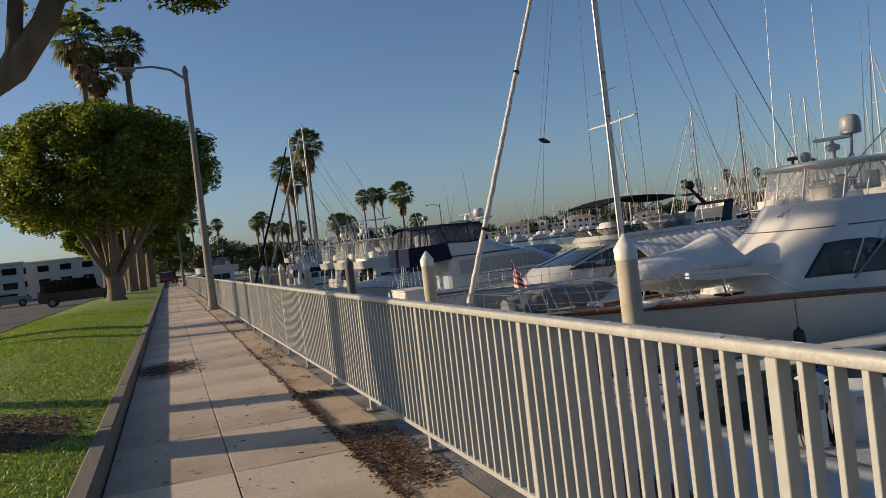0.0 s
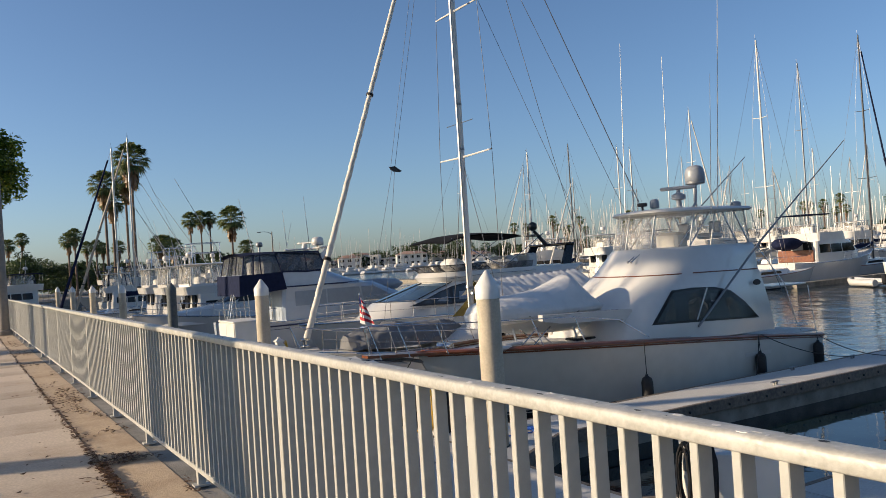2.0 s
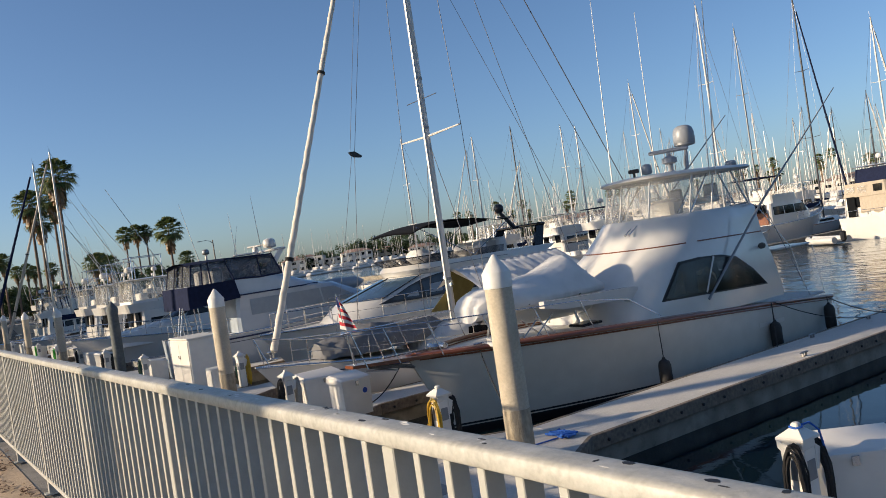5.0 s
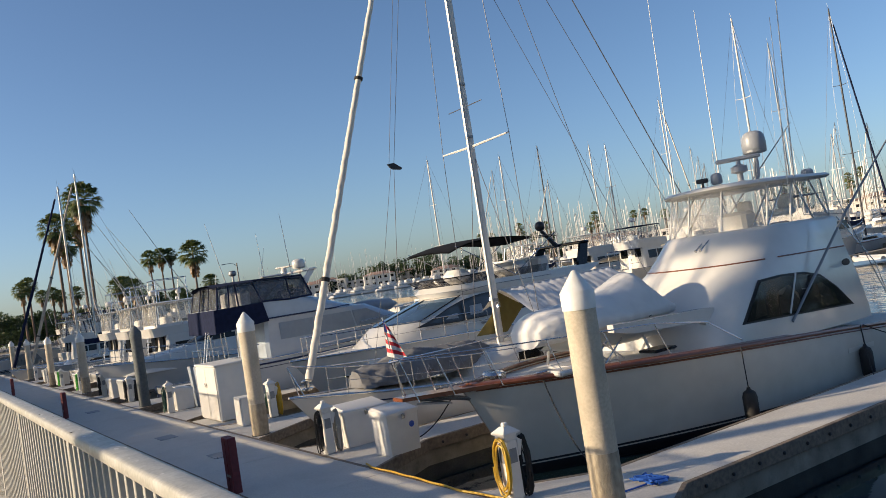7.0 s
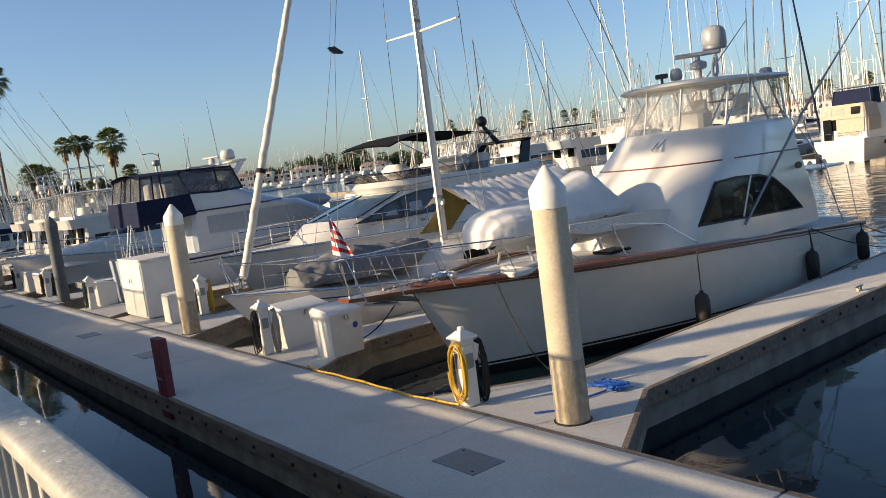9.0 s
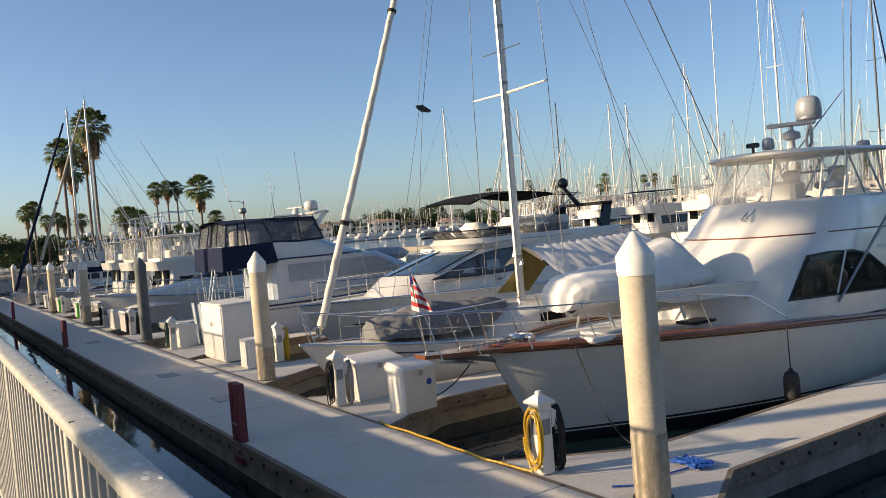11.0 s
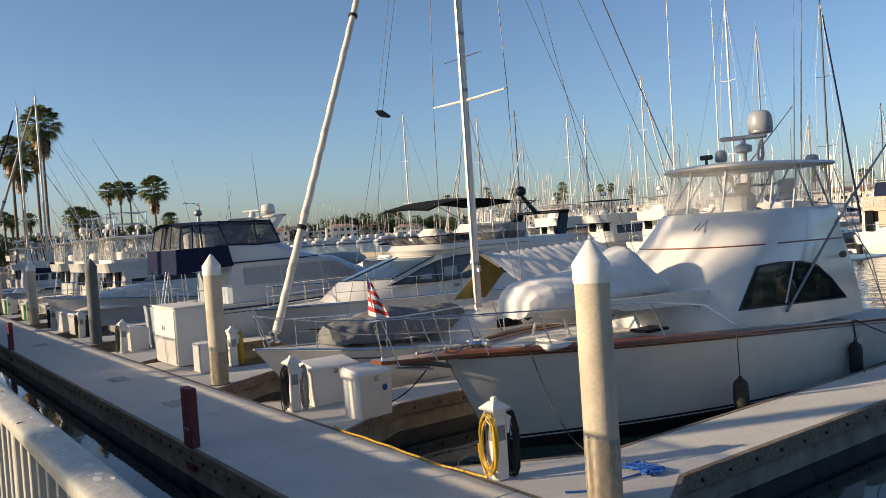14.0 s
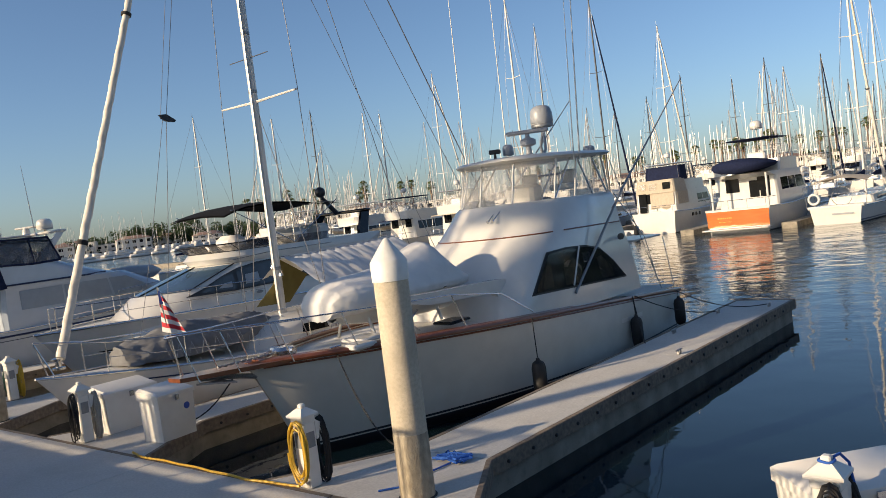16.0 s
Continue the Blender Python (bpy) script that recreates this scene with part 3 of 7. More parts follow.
# ---- mooring piles ----
def mooring_pile(x, y, top=1.23, r=0.205, grey=False, tilt=0.0):
    p = thing("mooring_pile", (x, y, 0), 0, "mooring pile coloured grey for shade, with a pointed cap" if grey else "tan concrete mooring pile with a white conical cap", "pile", "mooring piles")
    g = G()
    prof = [(r, -4.0), (r, DECK + 0.4), (r * 1.002, 0.0), (r, top - 0.42)]
    g.lathe(prof, n=24)
    part("shaft", g, PILESHADE if grey else PILE, p)
    if not grey:
        g = G()
        g.lathe([(r + 0.003, DECK - 1.2), (r + 0.004, DECK + 0.5), (r + 0.003, DECK + 0.76), (r * 0.99, DECK + 0.78)], n=24)
        part("splash_zone", g, PILESTAIN, p, "darker stained lower shaft")
    g = G()
    g.lathe([(r + 0.012, top - 0.50), (r + 0.016, top - 0.28), (r * 0.98, top - 0.25), (0.03, top - 0.01), (0.005, top)], n=24)
    part("cap", g, PILESHADE if grey else CAP, p, "" if grey else "white plastic cone cap")
    g = G()
    g.lathe([(r + 0.012, DECK - 0.06), (r + 0.028, DECK - 0.06), (r + 0.028, DECK + 0.006), (r + 0.012, DECK + 0.012)], n=24)
    part("guide_collar", g, RUBBER, p)
    return p


mooring_pile(6.55, 10.93)
mooring_pile(6.42, 23.0)
mooring_pile(6.5, 35.6, grey=True)
mooring_pile(6.5, 48.2)
mooring_pile(6.5, 60.3)
mooring_pile(6.6, 73.0)
mooring_pile(6.6, 85.0)


# ---- dock furniture ----
def coil(g, c, r, turns, wire, seed=0, ry=1.0, axis="x", drop=0.0):
    """Loose turns of hose or cable hung against a post."""
    rr = random.Random(seed)
    pts = []
    for i in range(turns * 16 + 1):
        a = 2 * math.pi * i / 16
        k = r * (1 + 0.16 * math.sin(i * 0.13 + seed) + 0.10 * math.sin(i * 0.41 + 2 * seed) + 0.03 * rr.random())
        u, w = k * math.cos(a), k * ry * math.sin(a) - drop
        o = 0.012 * (i % 112) / 16 + 0.02 * rr.random()
        pts.append((c[0] - o, c[1] + u, c[2] + w) if axis == "x" else (c[0] + u, c[1] - o, c[2] + w))
    g.tube(pts, wire, 6)
    return g


def pedestal(x, y, coils=(), rz=0.0):
    """A shore power pedestal; coils: (material, side, label)."""
    p = thing("power_pedestal", (x, y, DECK), rz, "white shore power pedestal with a peaked lamp cap" + (" and coiled hoses" if coils else ""), "pedestal", "power pedestals")
    g = G()
    g.box((0, 0, 0.42), (0.2, 0.22, 0.84), 0.015)
    part("body", g, BOXWHITE, p)
    g = G()
    g.box((0, 0, 0.875), (0.215, 0.235, 0.09), 0.012)
    part("neck", g, BOXWHITE, p)
    g = G()
    g.loft([[(sx * 0.145, sy * 0.15, 0.92) for sx, sy in ((-1, -1), (1, -1), (1, 1), (-1, 1))], [(sx * 0.145, sy * 0.15, 0.945) for sx, sy in ((-1, -1), (1, -1), (1, 1), (-1, 1))], [(sx * 0.05, sy * 0.05, 1.025) for sx, sy in ((-1, -1), (1, -1), (1, 1), (-1, 1))]])
    part("roof", g, BOXWHITE, p)
    g = G()
    g.box((0, 0, 1.048), (0.08, 0.08, 0.06), 0.014)
    part("finial", g, BOXWHITE, p)
    g = G()
    g.box((-0.102, 0, 0.62), (0.01, 0.14, 0.2), 0.003)
    g.box((0, -0.112, 0.62), (0.13, 0.01, 0.2), 0.003)
    part("outlet_panel", g, GREYMETAL, p, "grey outlet cover")
    g = G()
    g.loft([[(0.1, -0.11, 0.60), (0.1, 0.11, 0.60), (0.1, 0.11, 0.86), (0.1, -0.11, 0.86)], [(0.13, -0.11, 0.60), (0.13, 0.11, 0.60), (0.19, 0.11, 0.80), (0.19, -0.11, 0.80)]])
    part("outlet_hood", g, BOXWHITE, p)
    for i, (m, side, lab) in enumerate(coils):
        g = G()
        if side == "front":
            coil(g, (-0.14, -0.05, 0.48), 0.15 if m is YELLOW else 0.10, 4 if m is YELLOW else 7, 0.017 if m is YELLOW else 0.011, i, 2.3 if m is YELLOW else 3.6)
        elif side == "near":
            coil(g, (0.26, -0.05, 0.46), 0.10, 11, 0.012, i + 3, 3.8)
        else:
            coil(g, (0.06, 0.21, 0.42), 0.15, 6, 0.015, i + 5, 2.1, "y")
        part("coil", g, m, p, lab)
    return p


def dock_box(x, y, L=1.25, W=0.72, H=0.82, rz=0.0, number=True):
    """A dock locker: flared body, sloping lid with a lip, a round number sticker."""
    b = thing("dock_box", (x, y, DECK), rz, "white fibreglass dock locker with a sloping lid", "dock box", "dock boxes")
    g = G()
    lo, hi = 0.94, 1.0
    body = [[(sx * L / 2 * lo, sy * W / 2 * lo, 0.0) for sx, sy in ((-1, -1), (1, -1), (1, 1), (-1, 1))], [(sx * L / 2 * hi, sy * W / 2 * hi, H * 0.8) for sx, sy in ((-1, -1), (1, -1), (1, 1), (-1, 1))]]
    g.loft(body)
    part("body", g, BOXWHITE, b)
    g = G()
    e = 0.022
    lx, ly = L / 2 + e, W / 2 + e
    g.loft([[(-lx, -ly, H * 0.79), (lx, -ly, H * 0.79), (lx, ly, H * 0.79), (-lx, ly, H * 0.79)], [(-lx, -ly, H * 0.86), (lx, -ly, H * 0.86), (lx, ly, H * 0.95), (-lx, ly, H * 0.95)], [(-lx + 0.05, -ly + 0.05, H * 0.90), (lx - 0.05, -ly + 0.05, H * 0.90), (lx - 0.05, ly - 0.05, H), (-lx + 0.05, ly - 0.05, H)]])
    part("lid", g, BOXWHITE, b, "sloping lid")
    g = G()
    g.box((0, -ly - 0.006, H * 0.76), (0.08, 0.02, 0.1), 0.004)
    part("hasp", g, STEEL, b)
    if number:
        g = G()
        g.slab([(0.2 + 0.06 * math.cos(a * math.pi / 8), -W / 2 * 0.985 - 0.006, H * 0.55 + 0.06 * math.sin(a * math.pi / 8)) for a in range(16)], 0.012)
        part("sticker", g, SIGNBLUE, b, "round blue number sticker")
    return b


pedestal(6.28, 12.55, ((YELLOW, "front", "yellow water hose coil"), (ROPE, "near", "black power cable coil")))
pedestal(6.3, 18.72, ((ROPE, "front", "dark cable coil"), (ROPELIGHT, "near", "pale hose coil")))
pedestal(7.7, 25.4, ((YELLOW, "near", "yellow hose"), (GREENHOSE, "far", "green hose")))
pedestal(6.45, 31.6, ((GREENHOSE, "front", "dark green hose coil"),))
pedestal(6.6, 38.4, ((RUBBER, "front", "black hose coil"), (RUBBER, "near", "black hose coil")))
pedestal(6.6, 44.0, ((ROPE, "front", "dark hose"),))
pedestal(6.6, 50.4, ((LIMEHOSE, "front", "bright green hose"),))
pedestal(6.6, 57.0, ((LIMEHOSE, "front", "bright green hose"),))
pedestal(6.6, 63.0)
pedestal(6.6, 69.5)
near_ped = pedestal(6.28, 6.22, ((ROPE, "front", "dark cable coil"), (ROPE, "near", "dark cable coil")))
g = G()
g.tube([(0.06 * math.cos(a), 0.06 * math.sin(a), 1.035 + 0.004 * math.sin(3 * a)) for a in np.linspace(0, 2 * math.pi, 18)], 0.011, 6)
g.tube([(0.05, -0.03, 1.045), (0.14, -0.06, 1.05), (0.22, -0.1, 0.96), (0.25, -0.12, 0.75), (0.24, -0.1, 0.5)], 0.012, 6)
part("rope", g, BLUEROPE, near_ped, "blue rope looped over the cap")
dock_box(7.07, 17.2, 0.74, 0.52, 0.92, 8)
dock_box(7.2, 18.95, 1.02, 0.6, 0.86, 0)
dock_box(7.0, 32.2, 0.9, 0.6, 0.8, 90)
dock_box(6.95, 40.2, 1.2, 0.7, 0.85, 90, False)
dock_box(6.9, 42.4, 1.2, 0.7, 0.85, 90, False)
dock_box(6.9, 52.0, 1.0, 0.7, 0.85, 90, False)
dock_box(6.9, 59.0, 1.0, 0.7, 0.85, 90, False)
dock_box(6.9, 65.0, 1.0, 0.7, 0.85, 90, False)
dock_box(7.10, 6.25, 1.12, 0.62, 0.74, -42, False)

cabinet = thing("dock_cabinet", (7.1, 27.5, DECK), 0, "tall white two-door storage cabinet on the dock", "cabinet")
g = G()
g.box((0, 0, 0.81), (1.05, 1.9, 1.58), 0.02)
part("body", g, BOXWHITE, cabinet)
for s in (-1, 1):
    g = G()
    g.box((-0.535, s * 0.46, 0.82), (0.03, 0.9, 1.48), 0.01)
    door = part("door", g, BOXWHITE, cabinet)
    g = G()
    g.box((-0.56, s * 0.08, 1.05), (0.03, 0.04, 0.12), 0.005)
    part("latch", g, STEEL, door)
g = G()
g.box((0, 0, 1.62), (1.12, 1.97, 0.06), 0.015)
part("top", g, BOXWHITE, cabinet)
small = thing("utility_box", (6.95, 25.2, DECK), 0, "small white utility locker on the dock", "dock box")
g = G()
g.box((0, 0, 0.38), (0.6, 0.62, 0.76), 0.02)
part("body", g, BOXWHITE, small)
g = G()
g.box((-0.306, 0, 0.4), (0.014, 0.5, 0.62), 0.004)
part("door", g, BOXWHITE, small)

# red fender stands at the dock edge
for y in (17.7, 37.2, 57.0, 76.0):
    r = thing("bumper_post", (3.96, y, DECK), 0, "faded red timber rub post bolted to the dock edge", "post", "red posts")
    for s in (-1, 1):
        g = G()
        g.box((0.0, s * 0.098, 0.30), (0.15, 0.185, 1.36), 0.012)
        part("plank", g, REDPAINT, r)
    for z in (0.3, -0.2):
        g = G()
        g.box((-0.07, 0, z), (0.012, 0.24, 0.05), 0.003)
        part("bolt_plate", g, GREYMETAL, r)

# yellow hose laid along the dock edge to the pedestal
g = G()
pts = []
for i in range(60):
    u = i / 59
    pts.append((6.09 + 0.03 * math.sin(u * 5.0) + 0.01 * math.sin(u * 31) + 0.11 * max(0.0, u - 0.78) / 0.22 + 0.1 * max(0.0, 0.08 - u) / 0.08, 16.9 - 4.25 * u, DECK + 0.022))
g.tube(pts, 0.018, 8)
solo("water_hose", g, YELLOW, "yellow water hose lying along the dock edge", "hose")
g = G()
rr = random.Random(8)
pts = [(7.75 + 0.16 * math.sin(i * 1.7) + rr.uniform(-0.06, 0.06), 11.35 + 0.22 * math.cos(i * 1.1) + rr.uniform(-0.08, 0.08), DECK + 0.02 + 0.05 * rr.random()) for i in range(42)]
g.tube(pts, 0.017, 6)
g.tube([(7.6, 11.3, DECK + 0.015), (7.1, 11.35, DECK + 0.015), (6.75, 11.25, DECK + 0.015), (6.45, 11.5, DECK + 0.015)], 0.013, 6)
solo("mooring_line", g, BLUEROPE, "tangled blue mooring line on the finger pier", "rope")
for x, y in ((14.3, 11.1), (16.3, 12.1), (18.8, 12.1), (19.6, 11.15), (12.0, 18.8), (15, 18.8)):
    c = thing("dock_cleat", (x, y, DECK), 0, "galvanised mooring cleat bolted to the pier", "cleat", "dock cleats")
    g = G()
    g.tube([(-0.15, 0, 0.075), (-0.08, 0, 0.085), (0.08, 0, 0.085), (0.15, 0, 0.075)], [0.012, 0.018, 0.018, 0.012], 8)
    part("horn", g, CHAIN, c)
    g = G()
    g.box((-0.045, 0, 0.04), (0.035, 0.05, 0.08), 0.006)
    g.box((0.045, 0, 0.04), (0.035, 0.05, 0.08), 0.006)
    part("foot", g, CHAIN, c)


# ---- boats: tools ----
class Hull:
    """A planing or sailing hull: x from stern to bow, y to port, z from the waterline."""

    def __init__(self, L, B, sheer, draft=0.7, transom=0.86, widest=0.42, full=2.3, rake=1.2, wl=(0.92, 0.42), trake=0.15):
        self.L, self.B, self.sh, self.d = L, B, sheer, draft
        self.tr, self.s0, self.p, self.rake, self.wl, self.trake = transom, widest, full, rake, wl, trake
        self.bottom = 0.06

    def h(self, s):
        a, m, b = self.sh
        return a * (1 - s) * (1 - 2 * s) + m * 4 * s * (1 - s) + b * s * (2 * s - 1)

    def beam(self, s):
        if s < self.s0:
            return self.B / 2 * (self.tr + (1 - self.tr) * math.sin(math.pi / 2 * s / self.s0))
        return self.B / 2 * max(0.012, 1 - ((s - self.s0) / (1 - self.s0)) ** self.p)

    def at(self, s, z):
        h = self.h(s)
        k = self.wl[0] + (self.wl[1] - self.wl[0]) * max(0.0, (s - 0.35) / 0.65) ** 1.4
        if z >= 0:
            y = self.beam(s) * (k + (1 - k) * min(1.0, z / h) ** 1.25)
        else:
            y = self.beam(s) * k * max(0.0, 1 + z / self.d) ** 0.45
        x = s * self.L - self.rake * (1 - z / h) * s**7 - self.trake * (z / h) * (1 - s) ** 12
        return x, y, z

    def edge(self, s, side=1, inset=0.0, up=0.0):
        x, y, z = self.at(s, self.h(s))
        return (x - inset * s**4, side * max(0.0, y - inset), z + up)

    def build(self, boat, mats, stripe=(0.14, 0.2), n=26, deck_mat=None, rail_mat=None, rail_r=0.03, drop=0.05):
        g = G()
        bands = [(-self.d, 1), (-self.d * 0.5, 1), (-0.12, 1), (self.bottom, 1), (stripe[0], 0), (stripe[1], 2), (0.32, 0)]
        fr = (0.42, 0.62, 0.82, 1.0)
        st = [1 - (1 - i / (n - 1)) ** 1.35 for i in range(n)]
        rows = []
        for s in st:
            h = self.h(s)
            zs = [z for z, _ in bands] + [0.32 + (h - 0.32) * ((f - 0.3) / 0.7) for f in fr]
            ring = [self.at(s, z) for z in zs]
            rows.append([(x, -y, z) for x, y, z in reversed(ring)] + [(x, y, z) for x, y, z in ring[0:]])
        m = len(rows[0])
        half = m // 2
        for a in range(n - 1):
            for i in range(m - 1):
                lev = (i - half) if i >= half else (half - 2 - i)
                g.slot = bands[lev + 1][1] if 0 <= lev + 1 < len(bands) else 0
                if i == half - 1:
                    continue
                g.add([rows[a][i], rows[a][i + 1], rows[a + 1][i + 1], rows[a + 1][i]], [(0, 1, 2, 3)])
        g.slot = 0
        g.add(rows[0], [tuple(range(m))])
        hull = part("hull", weld(g), mats, boat)
        deck_rows = []
        for s in st:
            x, y, z = self.edge(s, 1, 0.03, -drop)
            deck_rows.append([(x, y * t, z + 0.05 * (1 - t * t)) for t in (1, 0.5, 0, -0.5, -1)])
        g = G().sheet(deck_rows)
        part("deck", g, deck_mat or DECKPAINT, boat, "pale non-skid deck")
        for sd in (1, -1):
            g = G()
            g.tube([self.edge(s, sd) for s in st], rail_r, 8, flat=1.3)
            part("rub_rail", g, rail_mat or STEEL, boat)
        return hull


def weld(g, eps=4):
    seen, idx, vs = {}, [], []
    for p in g.v:
        k = tuple(round(c, eps) for c in p)
        if k not in seen:
            seen[k] = len(vs)
            vs.append(p)
        idx.append(seen[k])
    fs, ms = [], []
    for f, m in zip(g.f, g.m):
        f = tuple(dict.fromkeys(idx[i] for i in f))
        if len(f) > 2:
            fs.append(f)
            ms.append(m)
    g.v, g.f, g.m = vs, fs, ms
    return g


def outline(xa, xf, w, z, nose=1.0, wa=None, n=9, sharp=0.8):
    """A house plan: square aft at xa, rounded in front to xf, half width w (wa aft)."""
    wa = w if wa is None else wa
    half = []
    for i in range(n + 1):
        th = math.pi / 2 * i / n
        half.append((xf - nose + nose * max(0, math.cos(th)) ** sharp, w * math.sin(th) ** sharp))
    half.append((xa + 0.12, wa))
    half.append((xa, wa - 0.12))
    return [(x, y, z) for x, y in half] + [(x, -y, z) for x, y in reversed(half[1:])]


def guard_rail(boat, hull, s0, s1, n, height, inset=0.12, mid=True, r=0.013, sides=(1, -1), lean=0.0):
    """Stanchions and rails along the deck edge."""
    for sd in sides:
        top, low = [], []
        for i in range(n + 1):
            s = s0 + (s1 - s0) * i / n
            x, y, z = hull.edge(s, sd, inset)
            top.append((x + lean, y + 0.0, z + height))
            low.append((x + lean * 0.5, y, z + height * 0.5))
            g = G().tube([(x, y, z - 0.03), (x + lean, y, z + height)], r, 6)
            part("stanchion", g, STEEL, boat)
        g = G().tube(top, r * 1.15, 6)
        part("rail", g, STEEL, boat)
        if mid:
            part("rail", G().tube(low, r * 0.6, 5), STEEL, boat)


def window_strip(g, pts, w_at, side, t=0.012, out=0.008):
    """A side window: points (x, z) on a house side whose half width at a height is w_at(z)."""
    poly = [(x, side * (w_at(z) + out), z) for x, z in pts]
    if side < 0:
        poly = poly[::-1]
    g.slab(poly[::-1], t)
    return g


def radome(boat, c, r=0.32, h=0.5, material=None, name="radar_dome"):
    g = G()
    g.lathe([(r * 0.5, 0), (r * 0.93, 0.02), (r * 0.95, h * 0.16), (r, h * 0.19), (r, h * 0.45), (r * 0.985, h * 0.6), (r * 0.93, h * 0.74), (r * 0.82, h * 0.86), (r * 0.62, h * 0.945), (r * 0.35, h * 0.985), (0.01, h)], c, 22)
    dome = part(name, g, material or RADOME, boat, "domed antenna cover", smooth=70)
    if r > 0.2:
        part("base_ring", G().lathe([(r * 0.96, h * 0.05), (r * 0.975, h * 0.06), (r * 0.975, h * 0.15), (r * 0.96, h * 0.16)], c, 22), GREYMETAL, dome, "darker base ring")
    return dome


def antenna(boat, p, q, r=0.014):
    part("whip_antenna", G().tube([p, Vector(p).lerp(Vector(q), 0.3), q], [r, r * 0.8, r * 0.35], 6), MASTWHITE, boat)


def fender(x, y, ztop, zmid, label="black cylindrical fender hanging on a line", top_y=None):
    f = thing("fender", (x, y, 0), 0, label, "fender", "hull fenders")
    g = G()
    g.lathe([(0.03, -0.36), (0.11, -0.31), (0.135, -0.22), (0.135, 0.2), (0.11, 0.29), (0.04, 0.34), (0.03, 0.38)], (0, 0, zmid), 14)
    part("body", g, RUBBER, f)
    part("line", G().tube([(0, 0, zmid + 0.36), (0, 0.02, ztop)], 0.011, 6), ROPE, f)
    return f


def line_between(a, b, sag=0.0, r=0.012, material=None, name="mooring_line", label="dark mooring line made fast to the dock", n=12):
    a, b = Vector(a), Vector(b)
    pts = [a.lerp(b, i / n) - Vector((0, 0, sag * 4 * (i / n) * (1 - i / n))) for i in range(n + 1)]
    return solo(name, G().tube(pts, r, 6), material or ROPE, label, "rope", "mooring lines")


def wrinkle(rings, c, amp, k, seed):
    """Pushes ring points in and out about c's line by folds of two sizes."""
    out = []
    for ring in rings:
        row = []
        for p in ring:
            v = Vector(p)
            q = v * k + Vector((seed, 0, 0))
            f = abs(noise.noise(q)) * 1.4 - 0.3 + 0.5 * abs(noise.noise(q * 2.7))
            d = (v - Vector((v.x, c[1], c[2])))
            row.append(tuple(v + d.normalized() * amp * f if d.length > 1e-4 else v))
        out.append(row)
    return out


def dense(rings, m, n):
    """The same tube of rings with m times the rings and n times the points."""
    R = np.array(rings)
    a = np.linspace(0, len(R) - 1, (len(R) - 1) * m + 1)
    i = np.minimum(a.astype(int), len(R) - 2)
    R = R[i] + (R[i + 1] - R[i]) * (a - i)[:, None, None]
    k = R.shape[1]
    b = np.linspace(0, k, k * n, endpoint=False)
    j = b.astype(int)
    R = R[:, j] + (R[:, (j + 1) % k] - R[:, j]) * (b - j)[None, :, None]
    return [[tuple(p) for p in r] for r in R]


# ---- the large motor yacht ----
yacht = thing("motor_yacht", (19.15, 15.1, WL), 180, "white flybridge sportfishing yacht with teak trimmed bow and clear curtains", "boat")
hull = Hull(11.82, 4.3, (1.1, 1.58, 1.80), 0.8, 0.88, 0.36, 2.6, 0.98, (0.93, 0.30), 0.1)
hull.bottom = 0.19
hull.build(yacht, [LIFTEDCREAM, BLACKPAINT, BLACKPAINT], (0.215, 0.255), 34, DECKPAINT, TEAK, 0.036, 0.08)
for sd in (1, -1):
    g = G()
    g.tube([(*hull.at(s, hull.h(s) - 0.075)[:1], sd * (hull.at(s, hull.h(s) - 0.075)[1] + 0.006), hull.h(s) - 0.075) for s in np.linspace(0.0, 0.985, 24)], 0.02, 6)
    part("sheer_stripe", g, TEAK, yacht, "varnished strip below the rail")
    g = G()
    pts = [(*hull.at(s, z)[:1], sd * (hull.at(s, z)[1] + 0.004), z) for s, z in ((0.20, 0.86), (0.29, 0.88), (0.29, 0.98), (0.20, 0.96))]
    part("hull_vent", G().slab(pts if sd < 0 else pts[::-1], 0.02), CREAM, yacht, "long oval vent moulding")
# house front and sides in one moulding up to the flybridge
LEV = [(1.45, 1.75, 7.08, 1.82, 1.0, 0.45), (1.75, 1.75, 7.0, 1.79, 1.0, 0.45), (2.0, 1.78, 6.88, 1.76, 1.0, 0.46), (2.4, 1.82, 6.55, 1.70, 1.25, 0.52), (2.75, 1.88, 6.25, 1.64, 1.5, 0.62), (3.12, 1.95, 5.88, 1.57, 1.7, 0.8), (3.45, 1.9, 5.62, 1.49, 1.75, 0.88), (3.72, 1.85, 5.42, 1.42, 1.75, 0.95), (3.80, 1.9, 5.33, 1.37, 1.72, 0.95)]
g = G()
g.loft([outline(xa, xf, w, z, nose, n=14, sharp=sh) for z, xa, xf, w, nose, sh in LEV])
part("deckhouse", g, GELCOAT, yacht, "smooth white moulded deckhouse with raked front", smooth=50)


def yacht_w(z):
    for a, b in zip(LEV, LEV[1:]):
        if a[0] <= z <= b[0]:
            k = (z - a[0]) / (b[0] - a[0])
            return a[3] + k * (b[3] - a[3])
    return LEV[-1][3]


